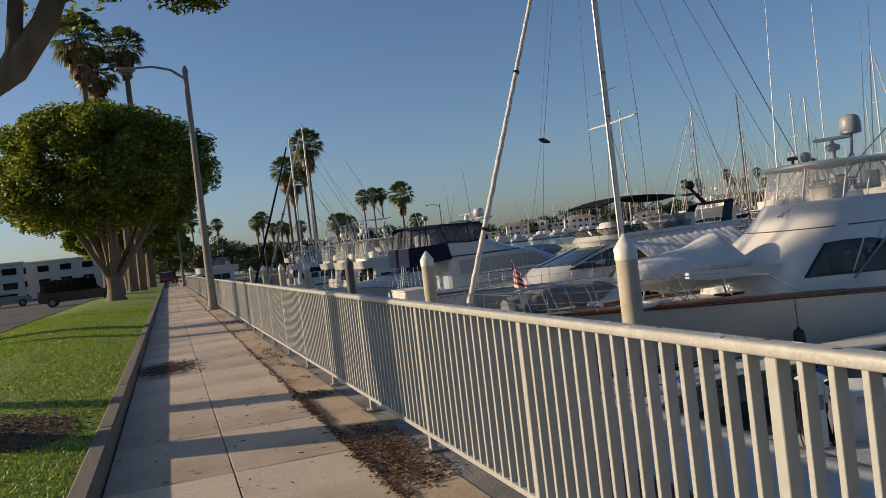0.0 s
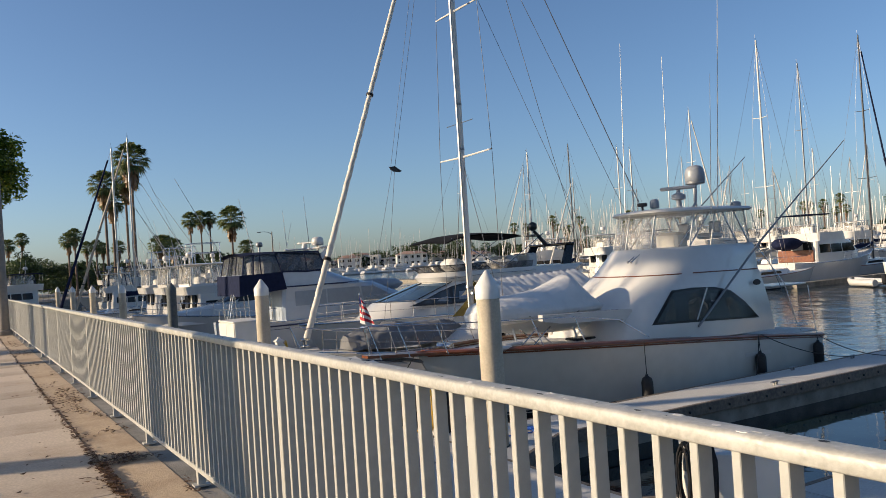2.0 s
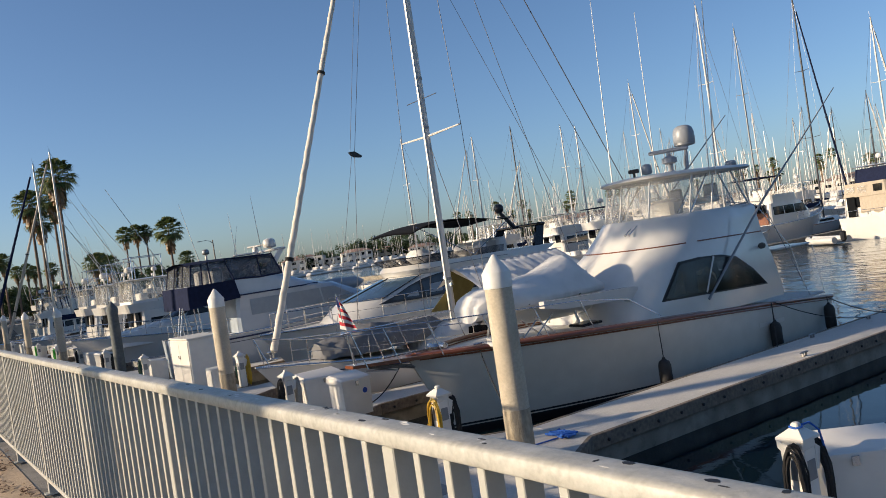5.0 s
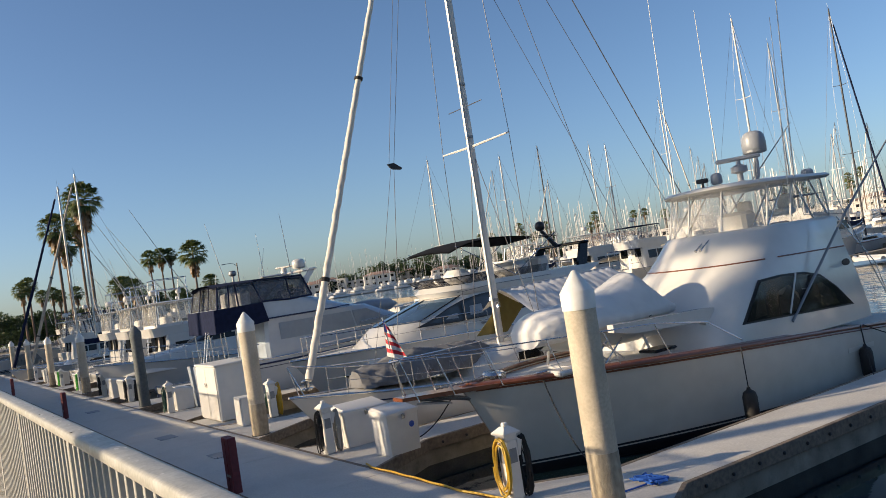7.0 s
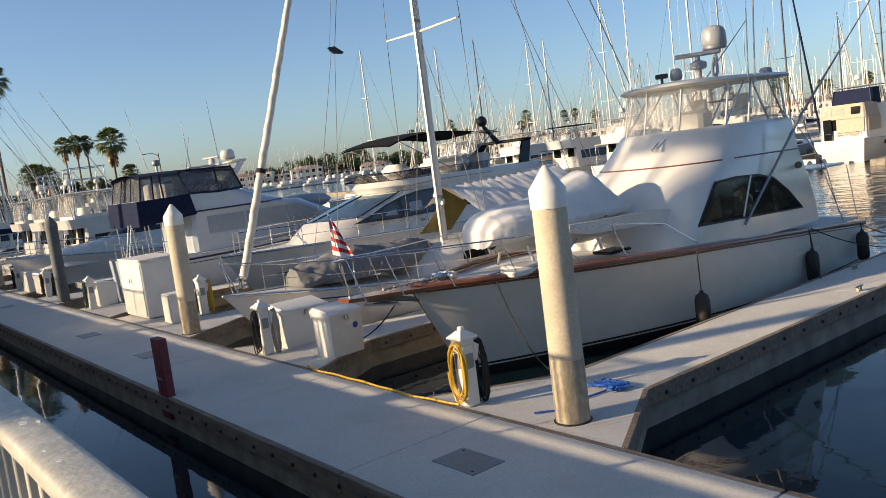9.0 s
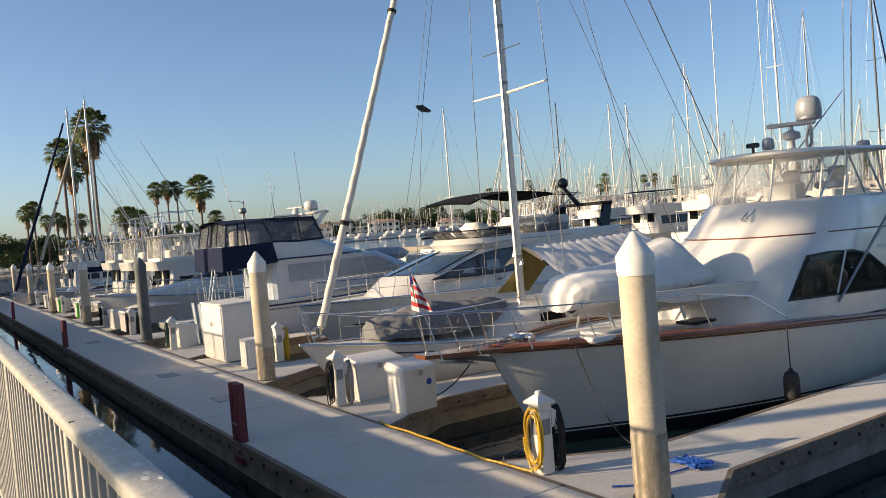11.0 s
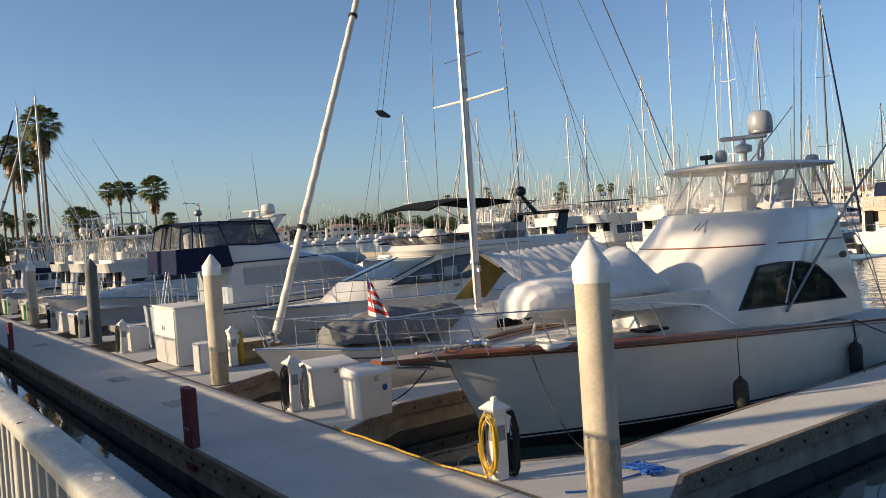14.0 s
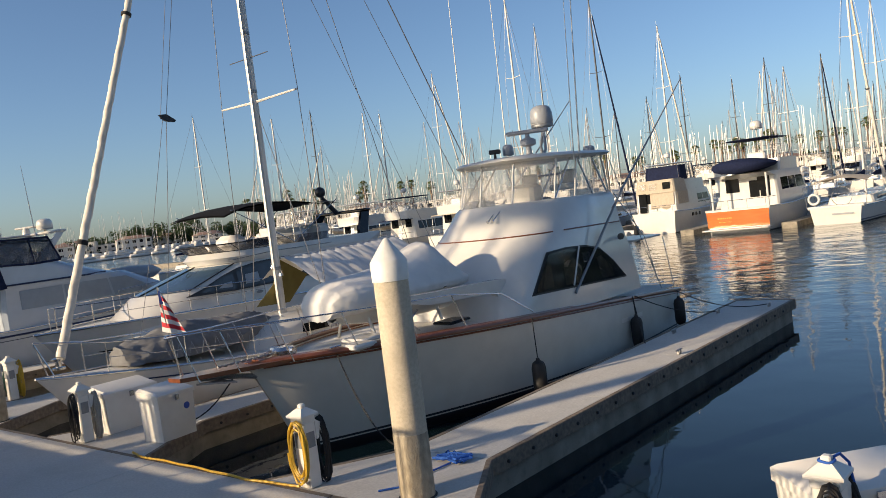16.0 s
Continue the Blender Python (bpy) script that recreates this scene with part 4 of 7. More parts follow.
for sd in (1, -1):
    win = [(6.18, 2.0), (5.42, 2.69), (4.7, 2.71), (3.9, 2.67), (3.35, 2.55), (2.92, 2.24), (2.5, 1.84)]
    g = G()
    window_strip(g, [(6.30, 1.96), (5.44, 2.735), (4.7, 2.755), (3.9, 2.715), (3.33, 2.59), (2.86, 2.26), (2.42, 1.8)], yacht_w, sd, 0.01, 0.004)
    frame_ob = part("side_window", g, RUBBER, yacht, "dark window recess")
    for poly, m, lab in (
        ([(5.9, 2.02), (5.5, 2.03), (5.42, 2.46), (5.5, 2.58)], CABINLINING, "tan curtain behind the glass"),
        ([(5.05, 1.99), (4.35, 1.97), (4.3, 2.3), (4.55, 2.52), (4.95, 2.44)], CABINLINING, "tan curtain behind the glass"),
        ([(3.55, 1.93), (3.0, 1.9), (3.05, 2.16), (3.4, 2.42), (3.6, 2.4)], CABINLINING, "tan curtain behind the glass"),
        ([(4.15, 2.36), (3.85, 2.35), (3.85, 2.56), (4.15, 2.58)], CANVASWHITE, "pale blind"),
    ):
        part("curtain", window_strip(G(), poly, yacht_w, sd, 0.008, 0.016), m, frame_ob, lab)
    g = G()
    window_strip(g, win, yacht_w, sd, 0.006, 0.034)
    part("pane", g, TINT, frame_ob, "tinted side window glass").visible_shadow = False
    g = G()
    g.tube([(4.78, sd * (yacht_w(1.95) + 0.036), 1.95), (4.22, sd * (yacht_w(2.7) + 0.036), 2.71)], 0.022, 6)
    part("mullion", g, GELCOAT, frame_ob)
    g = G()
    g.tube([(2.1, sd * (yacht_w(3.12) + 0.004), 3.08), (4.55, sd * (yacht_w(3.12) + 0.004), 3.12)], 0.016, 6)
    part("accent_line", g, TEAK, yacht)
    g = G()
    g.lathe([(0.15, 0), (0.15, 0.012), (0.11, 0.014)], n=20)
    o = part("badge", g, BLACKPAINT, yacht, "small oval maker badge")
    o.matrix_basis = pose(2.25, sd * (yacht_w(2.75) + 0.004), 2.72, -90 * sd, 0, 0) @ Matrix.Diagonal((1, 0.55, 1, 1))
g = G()
pts = [(x + 0.012, y, z) for x, y, z in outline(1.95, 5.88, 1.57, 3.12, 1.7, n=14, sharp=0.8) if x > 4.75]
pts.sort(key=lambda p: p[1])
g.tube(pts, 0.016, 6)
part("accent_line", g, TEAK, yacht, "thin brown accent line")
# horns on the brow
for dy in (-0.06, 0.06):
    g = G()
    g.tube([(5.235, 0.47 + dy, 3.73), (5.585, 0.47 + dy, 3.52)], [0.013, 0.013], 8)
    g.tube([(5.585, 0.47 + dy, 3.52), (5.665, 0.47 + dy, 3.472)], [0.016, 0.034], 8)
    g.ball((5.225, 0.47 + dy, 3.735), 0.03, 8, 6)
    part("horn", g, STEEL, yacht, "chrome air horn")
# flybridge: helm, seats, curtains, hardtop
g = G()
g.box((3.6, 0, 3.95), (0.5, 0.8, 0.5), 0.08)
part("helm_console", g, GELCOAT, yacht)
for sd in (1, -1):
    g = G()
    g.box((2.7, sd * 0.55, 4.05), (0.5, 0.55, 0.16), 0.05)
    g.box((2.45, sd * 0.55, 4.28), (0.1, 0.42, 0.34), 0.05)
    part("helm_seat", g, CANVASWHITE, yacht)
CB, CT = outline(1.95, 5.32, 1.36, 3.8, 1.72, n=12, sharp=0.95), outline(2.1, 5.08, 1.34, 4.69, 1.75, n=12, sharp=0.97)
nO = len(CB)
g = G()
for i in range(nO):
    j = (i + 1) % nO
    g.add([CB[i], CB[j], CT[j], CT[i]], [(0, 1, 2, 3)])
curtain = part("clear_curtain", weld(g), VINYL, yacht, "clear vinyl flybridge enclosure", smooth=60)
curtain.visible_shadow = False
for i in (0, 4, 9, 12, 13, nO - 13, nO - 12, nO - 9, nO - 4):
    part("curtain_frame", G().tube([CB[i], CT[i]], 0.022, 6), GELCOAT, yacht, "white curtain frame")
for y in (-0.9, 0.9, -1.28, 1.28):
    part("top_support", G().tube([(2.0, y, 3.8), (2.5, y * 0.96, 4.7)], 0.022, 8), STEEL, yacht)
    part("top_support", G().tube([(4.3, y, 3.8), (3.4, y * 0.96, 4.7)], 0.02, 8), STEEL, yacht)
g = G()
g.loft([outline(1.95, 5.22, 1.43, 4.68, 2.0, n=14, sharp=1.0), outline(1.9, 5.30, 1.49, 4.73, 2.05, n=14, sharp=1.0), outline(1.95, 5.22, 1.43, 4.785, 2.0, n=14, sharp=1.0), outline(2.3, 4.7, 1.0, 4.84, 1.6, n=14, sharp=1.0)])
part("hardtop", g, CREAM, yacht, "cream fibreglass hardtop")
# electronics
g = G()
g.tube([(3.0, 0.25, 4.8), (2.75, 0.2, 5.0), (2.62, 0.12, 5.3), (2.6, 0.08, 5.54)], 0.034, 8)
g.tube([(2.2, -0.25, 4.8), (2.4, -0.15, 5.1), (2.5, 0.0, 5.4), (2.52, 0.04, 5.54)], 0.034, 8)
part("dome_mount", g, RADOME, yacht)
radome(yacht, (2.55, 0.05, 5.52), 0.275, 0.55)
g = G()
g.lathe([(0.13, 0), (0.14, 0.06), (0.07, 0.1), (0.07, 0.26), (0.19, 0.3), (0.19, 0.42), (0.06, 0.48), (0.05, 0.56)], (3.25, 0.05, 4.82), 16)
part("radar_pedestal", g, RADOME, yacht)
g = G()
g.box((3.25, 0.05, 5.43), (0.11, 1.0, 0.10), 0.03, rz=30)
bar = part("radar_bar", g, RADOME, yacht, "open array radar bar")
g = G()
for i in range(6):
    o = (i - 2.5) * 0.085
    g.box((3.25 + 0.056 * 0.866 - 0.5 * (o + 0.1), 0.05 + 0.056 * 0.5 + 0.866 * (o - 0.1), 5.435), (0.008, 0.05, 0.045), 0, rz=30)
part("lettering", g, BLACKPAINT, bar, "dark maker lettering")
radome(yacht, (4.45, 0.3, 4.86), 0.125, 0.26)
radome(yacht, (1.95, 0.9, 4.8), 0.14, 0.16)
g = G()
g.box((4.75, 0.15, 4.98), (0.1, 0.26, 0.1), 0.02, rz=30)
g.tube([(4.75, 0.15, 4.78), (4.75, 0.15, 4.95)], 0.03, 8)
part("search_light", g, BLACKPAINT, yacht)
antenna(yacht, (4.1, -1.2, 4.7), (3.45, -1.63, 9.9), 0.02)
antenna(yacht, (3.35, 1.44, 4.6), (2.9, 1.55, 10.5), 0.02)
antenna(yacht, (3.6, 1.44, 4.6), (3.35, 1.5, 8.3), 0.016)
antenna(yacht, (2.1, -1.4, 4.6), (1.9, -1.5, 9.6), 0.02)
antenna(yacht, (1.6, 0.2, 4.8), (1.55, 0.2, 5.9), 0.012)
for sd in (1, -1):
    g = G().tube([(4.75, sd * 1.80, 1.78), (2.1, sd * 1.72, 3.8), (-1.9, sd * 1.75, 6.6)], [0.03, 0.028, 0.012], 8)
    part("outrigger", g, GREYMETAL, yacht, "grey outrigger pole")
    part("outrigger_stay", G().tube([(2.0, sd * 1.42, 4.6), (2.1, sd * 1.72, 3.8), (0.7, sd * 1.8, 1.2)], 0.01, 6), GREYMETAL, yacht)
    part("outrigger_stay", G().tube([(2.3, sd * 1.52, 3.4), (2.1, sd * 1.72, 3.8), (3.2, sd * 1.44, 3.9)], 0.01, 6), GREYMETAL, yacht)
    part("grab_rail", G().tube([(1.9, sd * 1.4, 3.75), (1.2, sd * 1.72, 2.6), (0.9, sd * 1.8, 1.5)], 0.012, 6), STEEL, yacht)
# cockpit
g = G()
g.loft([outline(0.05, 2.0, 1.85, 1.22, 0.3), outline(0.05, 2.0, 1.85, 1.26, 0.3)])
part("cockpit_cover", g, DECKPAINT, yacht)
g = G()
g.box((0.9, 1.2, 2.55), (1.5, 0.9, 0.05), 0.02)
part("cockpit_overhang", g, CREAM, yacht)
for x, y in ((0.2, 1.9), (0.25, -1.9)):
    part("stern_post", G().tube([(x, y, 1.1), (x, y * 0.9, 2.5)], 0.012, 6), STEEL, yacht)
# teak pulpit and foredeck
g = G()
g.loft([[(11.3, -0.42, 1.74), (11.3, 0.42, 1.74), (11.3, 0.42, 1.80), (11.3, -0.42, 1.80)], [(12.2, -0.26, 1.78), (12.2, 0.26, 1.78), (12.2, 0.26, 1.85), (12.2, -0.26, 1.85)], [(13.1, -0.16, 1.84), (13.1, 0.16, 1.84), (13.1, 0.16, 1.90), (13.1, -0.16, 1.90)]])
part("bow_pulpit", g, TEAK, yacht, "varnished teak bow pulpit")
g = G()
g.tube([(12.7, 0, 1.80), (12.0, 0, 1.68), (11.6, 0, 1.58)], 0.04, 8)
g.slab([(12.2, -0.25, 1.66), (12.75, 0, 1.74), (12.2, 0.25, 1.66), (12.3, 0, 1.70)], 0.03)
part("anchor", g, CHAIN, yacht, "galvanised anchor under the pulpit")
for sd in (1, -1):
    g = G()
    g.loft([[(x, sd * (y - 0.015), z + 0.01), (x, sd * max(0.0, y - 0.13), z + 0.015), (x, sd * max(0.0, y - 0.13), z + 0.06), (x, sd * (y - 0.01), z + 0.045)] for x, y, z in (hull.edge(s) for s in np.linspace(0.45, 0.985, 18))])
    part("toe_rail", g, TEAK, yacht, "varnished teak covering board")
RAILTOP = [(13.05, 0.14), (12.4, 0.24), (11.6, 0.55), (10.6, 1.0), (9.6, 1.38), (8.6, 1.65)]
for sd in (1, -1):
    top = [(x, sd * y, 2.52 - 0.03 * i) for i, (x, y) in enumerate(RAILTOP)]
    part("rail", G().tube(top + [(7.4, sd * 1.85, 2.2), (6.6, sd * 1.95, 1.72)], 0.0125, 8), STEEL, yacht)
    for (x, y), (tx, ty, tz) in zip(RAILTOP, top):
        part("stanchion", G().tube([(x - 0.25, sd * (y + 0.05), 1.78), (tx, ty, tz)], 0.011, 6), STEEL, yacht)
part("rail", G().tube([(13.05, 0.14, 2.52), (13.16, 0, 2.5), (13.05, -0.14, 2.52)], 0.017, 8), STEEL, yacht)
g = G()
g.box((11.1, 0.05, 1.86), (0.36, 0.3, 0.2), 0.05)
g.tube([(11.1, -0.25, 1.9), (11.1, 0.32, 1.9)], 0.06, 10)
part("windlass", g, STEEL, yacht, "chrome anchor windlass")
g = G()
g.box((9.75, 0.55, 1.83), (0.6, 0.55, 0.07), 0.02)
part("deck_hatch", g, GELCOAT, yacht, "raised white deck hatch")
g = G()
g.box((7.9, 1.0, 1.78), (0.6, 0.45, 0.06), 0.02)
part("deck_hatch", g, GLASSDARK, yacht, "dark glazed deck hatch")
g = G()
for i in range(26):
    u = i / 25
    g.tube([(11.0 + 1.3 * u, 0.1 - 0.1 * u, 1.90 - 0.01 * (i % 2)), (11.05 + 1.3 * u, 0.1 - 0.1 * u, 1.90)], 0.022 if i % 2 else 0.014, 6)
part("anchor_chain", g, CHAIN, yacht, "galvanised anchor chain")
g = G()
g.box((10.2, 0.9, 1.80), (0.5, 0.4, 0.1), 0.03)
part("deck_locker", g, GELCOAT, yacht)
for x, y in ((10.6, 0.75), (10.6, -0.75), (4.3, 1.95), (1.0, 1.95)):
    part("cleat", G().tube([(x - 0.12, y, 1.86 if x > 8 else 1.45), (x + 0.12, y, 1.86 if x > 8 else 1.45)], 0.016, 6), STEEL, yacht)

# covered tender on the foredeck, its davit and chocks
tender = thing("tender", (19.15, 15.1, WL), 180, "dinghy under a wrapped white cover on deck chocks", "dinghy")
g = G()
rings = []
rr = random.Random(3)
for i in range(27):
    u = i / 26
    x = 6.86 + 3.4 * u
    w = 0.80 * (1 - max(0, (u - 0.6) / 0.4) ** 2.6 * 0.5) * (0.86 + 0.14 * min(1, u * 6))
    high = float(np.interp(u, (0, 0.05, 0.16, 0.2, 0.42, 0.6, 0.88, 0.97, 1.0), (2.62, 2.85, 3.30, 3.30, 3.0, 2.92, 2.84, 2.72, 2.5)))
    peak = float(np.interp(u, (0, 0.17, 0.45, 0.8, 1), (1.1, 1.9, 1.4, 0.75, 0.5)))
    ring = []
    for a in range(28):
        th = 2 * math.pi * a / 28
        y = w * math.cos(th) * (1 + 0.012 * rr.random())
        sn = math.sin(th)
        z = 2.5 + (high - 2.5) * sn ** peak if sn > 0 else 2.5 - (0.2 + 0.1 * u) * (-sn) ** 0.6
        ring.append((x, y, z))
    rings.append(ring)
g.loft(wrinkle(wrinkle(dense(rings, 3, 3), (0, 0, 2.5), 0.012, 3.0, 5.0), (0, 0, 2.5), 0.013, 9.0, 2.0))
part("cover", g, CANVASWHITE, tender, "wrapped white cover with folds", smooth=70)
g = G()
g.loft([[(7.1 + 2.85 * u, 0.55 * math.cos(a) * (1 - 0.6 * u**3), 2.22 + 0.25 * u**3 + 0.34 * min(0, math.sin(a))) for a in [math.pi * k / 6 for k in range(6, 13)]] for u in np.linspace(0, 1, 10)], closed=False, caps=False)
part("hull_bottom", g, CREAM, tender)
for x in (7.6, 9.4):
    for sd in (1, -1):
        g = G()
        g.tube([(x, sd * 0.5, 1.76), (x, sd * 0.35, 2.12)], 0.03, 6)
        part("chock", g, CREAM, tender)
for x, k in ((7.75, 1.0), (9.2, 0.98)):
    g = G()
    g.tube([(x, 0.84 * k * math.cos(a), 2.42 + 0.05 * math.sin(a)) for a in np.linspace(math.pi, 2 * math.pi, 9)], 0.012, 6)
    part("lashing", g, CABLE, tender)
davit = thing("davit", (19.15, 15.1, WL), 180, "white box section davit boom beside the tender", "davit")
g = G()
g.loft([[(x, y, a), (x, y + 0.16, a), (x, y + 0.16, b), (x, y, b)] for x, y, a, b in ((6.5, 1.16, 1.86, 2.36), (6.75, 1.14, 1.98, 2.38), (6.8, 1.14, 2.14, 2.385), (8.6, 1.02, 2.2, 2.42), (9.1, 0.98, 2.3, 2.44))])
part("boom", g, GELCOAT, davit)
part("post", G().tube([(6.66, 1.23, 1.6), (6.66, 1.23, 2.1)], 0.1, 12), GELCOAT, davit)
for x, y in ((9.0, 0.95), (9.35, 0.92)):
    part("brace", G().tube([(x - 0.25, y, 1.76), (x + 0.25, y, 2.15)], 0.016, 6), STEEL, davit)
    part("brace", G().tube([(x + 0.25, y, 1.76), (x - 0.25, y, 2.15)], 0.016, 6), STEEL, davit)

# ensign on the pulpit
flag = thing("flag", (6.15, 15.1, -0.5), 0, "small striped flag hanging from a bow staff", "flag")
part("staff", G().tube([(0.02, 0, 0), (-0.11, 0.09, 1.36)], 0.014, 6), STEEL, flag)
for i in range(9):
    rows = []
    for k in range(7):
        u = k / 6
        pair = []
        for e in (0, 1):
            t = min(1.0, max(0.0, (i + e) / 9 + 0.16 * (u - 0.5)))
            w = 0.05 + 0.27 * t ** 0.8
            pair.append((-0.11 + w * u * 0.8 + 0.015 * math.sin(u * 9 + t * 3), 0.09 - w * u * 0.55 + 0.03 * math.sin(u * 8 + t * 2), 1.31 - 0.66 * t - 0.06 * u * (1 - t)))
        rows.append(pair)
    part("stripe", G().sheet(rows), FLAGRED if i % 2 else FLAGWHITE, flag)
g = G()
g.sheet([[(-0.114 + (0.05 + 0.27 * t) * u * 0.8, 0.075 - (0.05 + 0.27 * t) * u * 0.55, 1.312 - 0.66 * t - 0.03 * u) for u in (0, 0.25, 0.5)] for t in (0.0, 0.14, 0.3)])
part("canton", g, FLAGBLUE, flag)

fender(12.1, 12.86, -0.72, -1.86)
fender(16.15, 12.90, -1.05, -1.78)
fender(18.75, 13.05, -1.25, -1.78)
line_between((8.55, 14.35, -0.62), (7.86, 12.5, -1.82), 0.3, 0.013)
line_between((16.2, 12.95, -1.0), (15.0, 12.15, -1.8), 0.1)
line_between((16.3, 12.95, -1.0), (18.8, 12.1, -1.8), 0.15)
line_between((19.0, 13.2, -1.3), (19.6, 11.2, -1.78), 0.2)
line_between((7.6, 15.7, -0.7), (7.5, 17.6, -1.8), 0.2)


# ---- sailboats ----
def rig(boat, x, deck_z, top, bow, stern, beam, material, spreads=((0.33, 1.0), (0.63, 0.8)), r=0.085, furl=None, furl_mat=None, boom=3.6, cover=None, wires=0.006, fore=1.0):
    """Mast, spreaders, shrouds, stays, furled headsail and boom."""
    part("mast", G().tube([(x, 0, deck_z), (x, 0, deck_z + (top - deck_z) * 0.7), (x, 0, top)], [r, r, r * 0.75], 12, flat=1.0), material, boat, "tall mast")
    h = top - deck_z
    for f, w in spreads:
        z = deck_z + h * f
        for sd in (1, -1):
            part("spreader", G().tube([(x, 0, z), (x - 0.12, sd * w, z + 0.06)], [0.035, 0.022], 6), material, boat)
    for sd in (1, -1):
        pts = [(x - 0.1, sd * beam, deck_z - 0.3)] + [(x - 0.12, sd * w, deck_z + h * f + 0.06) for f, w in spreads] + [(x, 0, top - 0.1)]
        part("shroud", G().tube(pts, wires, 4), CABLE, boat)
        part("shroud", G().tube([(x - 0.25, sd * beam, deck_z - 0.3), (x, 0, deck_z + h * spreads[0][0])], wires, 4), CABLE, boat)
    part("backstay", G().tube([stern, (x, 0, top)], wires, 4), CABLE, boat)
    a, b = Vector(bow), Vector((x, 0, deck_z + (top - deck_z) * fore - 0.1))
    part("forestay", G().tube([a, b], wires, 4), CABLE, boat)
    if furl:
        d = (b - a).normalized()
        e1 = d.cross(Vector((0, 1, 0))).normalized()
        e2 = d.cross(e1)
        rings = []
        count = 260 if furl < 0.09 else 60
        for i in range(count):
            u = 0.014 + 0.92 * i / (count - 1)
            c, r0 = a.lerp(b, u), furl * (1.02 - 0.5 * u)
            turn = u * (b - a).length / 0.62 * 2 * math.pi
            ring = []
            for j in range(16):
                th = 2 * math.pi * j / 16
                lap = ((th - turn) / (2 * math.pi)) % 1.0
                rr_ = r0 * (0.93 + 0.16 * lap ** 2 + 0.035 * noise.noise((u * 60, math.cos(th) * 1.5, math.sin(th) * 1.5)))
                ring.append(c + (e1 * math.cos(th) + e2 * math.sin(th)) * rr_)
            rings.append(ring)
        sail = part("furled_headsail", G().loft(rings), furl_mat or SAIL, boat, "rolled white headsail", smooth=60)
        for u in (0.15, 0.152, 0.45):
            part("sail_tie", G().tube([a.lerp(b, u - 0.002), a.lerp(b, u + 0.002)], furl * 1.2, 10), ROPE, sail, "dark sail tie")
        part("furling_drum", G().lathe([(0.03, -0.05), (0.13, -0.04), (0.13, 0.0), (0.06, 0.02), (0.06, 0.12), (0.13, 0.14), (0.13, 0.18), (0.04, 0.2)], tuple(a.lerp(b, 0.002)), 14), STEEL, boat)
    if boom:
        bz = deck_z + 1.0
        part("boom", G().tube([(x - 0.1, 0, bz), (x - boom, 0, bz + 0.08)], 0.055, 8), material, boat)
        if cover:
            pts = [(x - 0.05, 0, bz + 0.5), (x - 0.5, 0, bz + 0.28), (x - boom * 0.6, 0, bz + 0.22), (x - boom * 0.97, 0, bz + 0.14)]
            part("sail_cover", G().tube(pts, [0.10, 0.17, 0.14, 0.07], 10, flat=1.3), cover, boat, "canvas sail cover")
    for dx, dz in ((0.0, 0.25), (0.15, 0.5)):
        part("mast_fitting", G().tube([(x, 0, top), (x + dx - 0.1, 0.1, top + dz)], 0.008, 4), CABLE, boat)


sloop = thing("sailboat", (17.6, 20.25, WL), 180, "white sloop with a furled headsail and a grey covered foredeck", "sailboat")
hs = Hull(11.4, 3.5, (1.12, 1.18, 1.62), 0.7, 0.72, 0.42, 2.1, 1.3, (0.90, 0.55), 0.1)
hs.build(sloop, [GELCOAT, NAVYPAINT, NAVYPAINT], (0.10, 0.2), 30, DECKPAINT, STEEL, 0.02, 0.03)
for sd in (1, -1):
    part("cove_stripe", G().tube([(*hs.at(s, hs.h(s) - 0.2)[:1], sd * (hs.at(s, hs.h(s) - 0.2)[1] + 0.004), hs.h(s) - 0.2) for s in np.linspace(0.05, 0.86, 20)], 0.016, 6), NAVYPAINT, sloop)
g = G()
g.loft([outline(1.8, 7.3, 1.15, 1.15, 1.4), outline(1.85, 7.1, 1.10, 1.5, 1.4), outline(1.9, 6.3, 1.0, 1.78, 1.6), outline(2.2, 5.9, 0.7, 1.84, 1.4)])
part("coachroof", g, GELCOAT, sloop)
for sd in (1, -1):
    for x in (2.8, 3.9, 5.0):
        g = G()
        window_strip(g, [(x, 1.42), (x + 0.8, 1.42), (x + 0.75, 1.62), (x + 0.05, 1.62)], lambda z: 1.15 - 0.25 * (z - 1.3), sd)
        part("cabin_window", g, GLASSDARK, sloop)
rig(sloop, 5.45, 1.75, 19.2, (10.95, 0, 1.72), (0.1, 0, 1.2), 1.6, MASTWHITE, ((0.3, 1.5), (0.56, 1.2)), 0.1, furl=0.088, boom=0, wires=0.009, fore=0.905)
for q, r_ in (((-1.7, 1.95, 2.1), 0.016), ((-0.9, 1.9, 2.4), 0.009), ((1.1, 1.6, 2.4), 0.008)):
    part("running_stay", G().tube([(5.4, 0, {0.016: 19.1, 0.009: 16.9, 0.008: 13.9}[r_]), q], r_, 5), CABLE, sloop, "dark running stay")
part("mast_track", G().tube([(5.55, 0.05, 1.8), (5.55, 0.05, 9.5), (5.54, 0.04, 17.5)], [0.028, 0.024, 0.016], 6), MASTALU, sloop, "grey halyards along the mast")
for z in (2.9, 7.2, 8.6):
    part("mast_band", G().lathe([(0.104, 0), (0.108, 0.01), (0.108, 0.07), (0.104, 0.08)], (5.45, 0, z), 14), GREYMETAL, sloop)
for y, z in ((0.14, 2.75), (-0.14, 2.95)):
    part("winch", G().lathe([(0.06, 0), (0.05, 0.05), (0.045, 0.1), (0.055, 0.13)], (5.45, y, z), 10), STEEL, sloop)
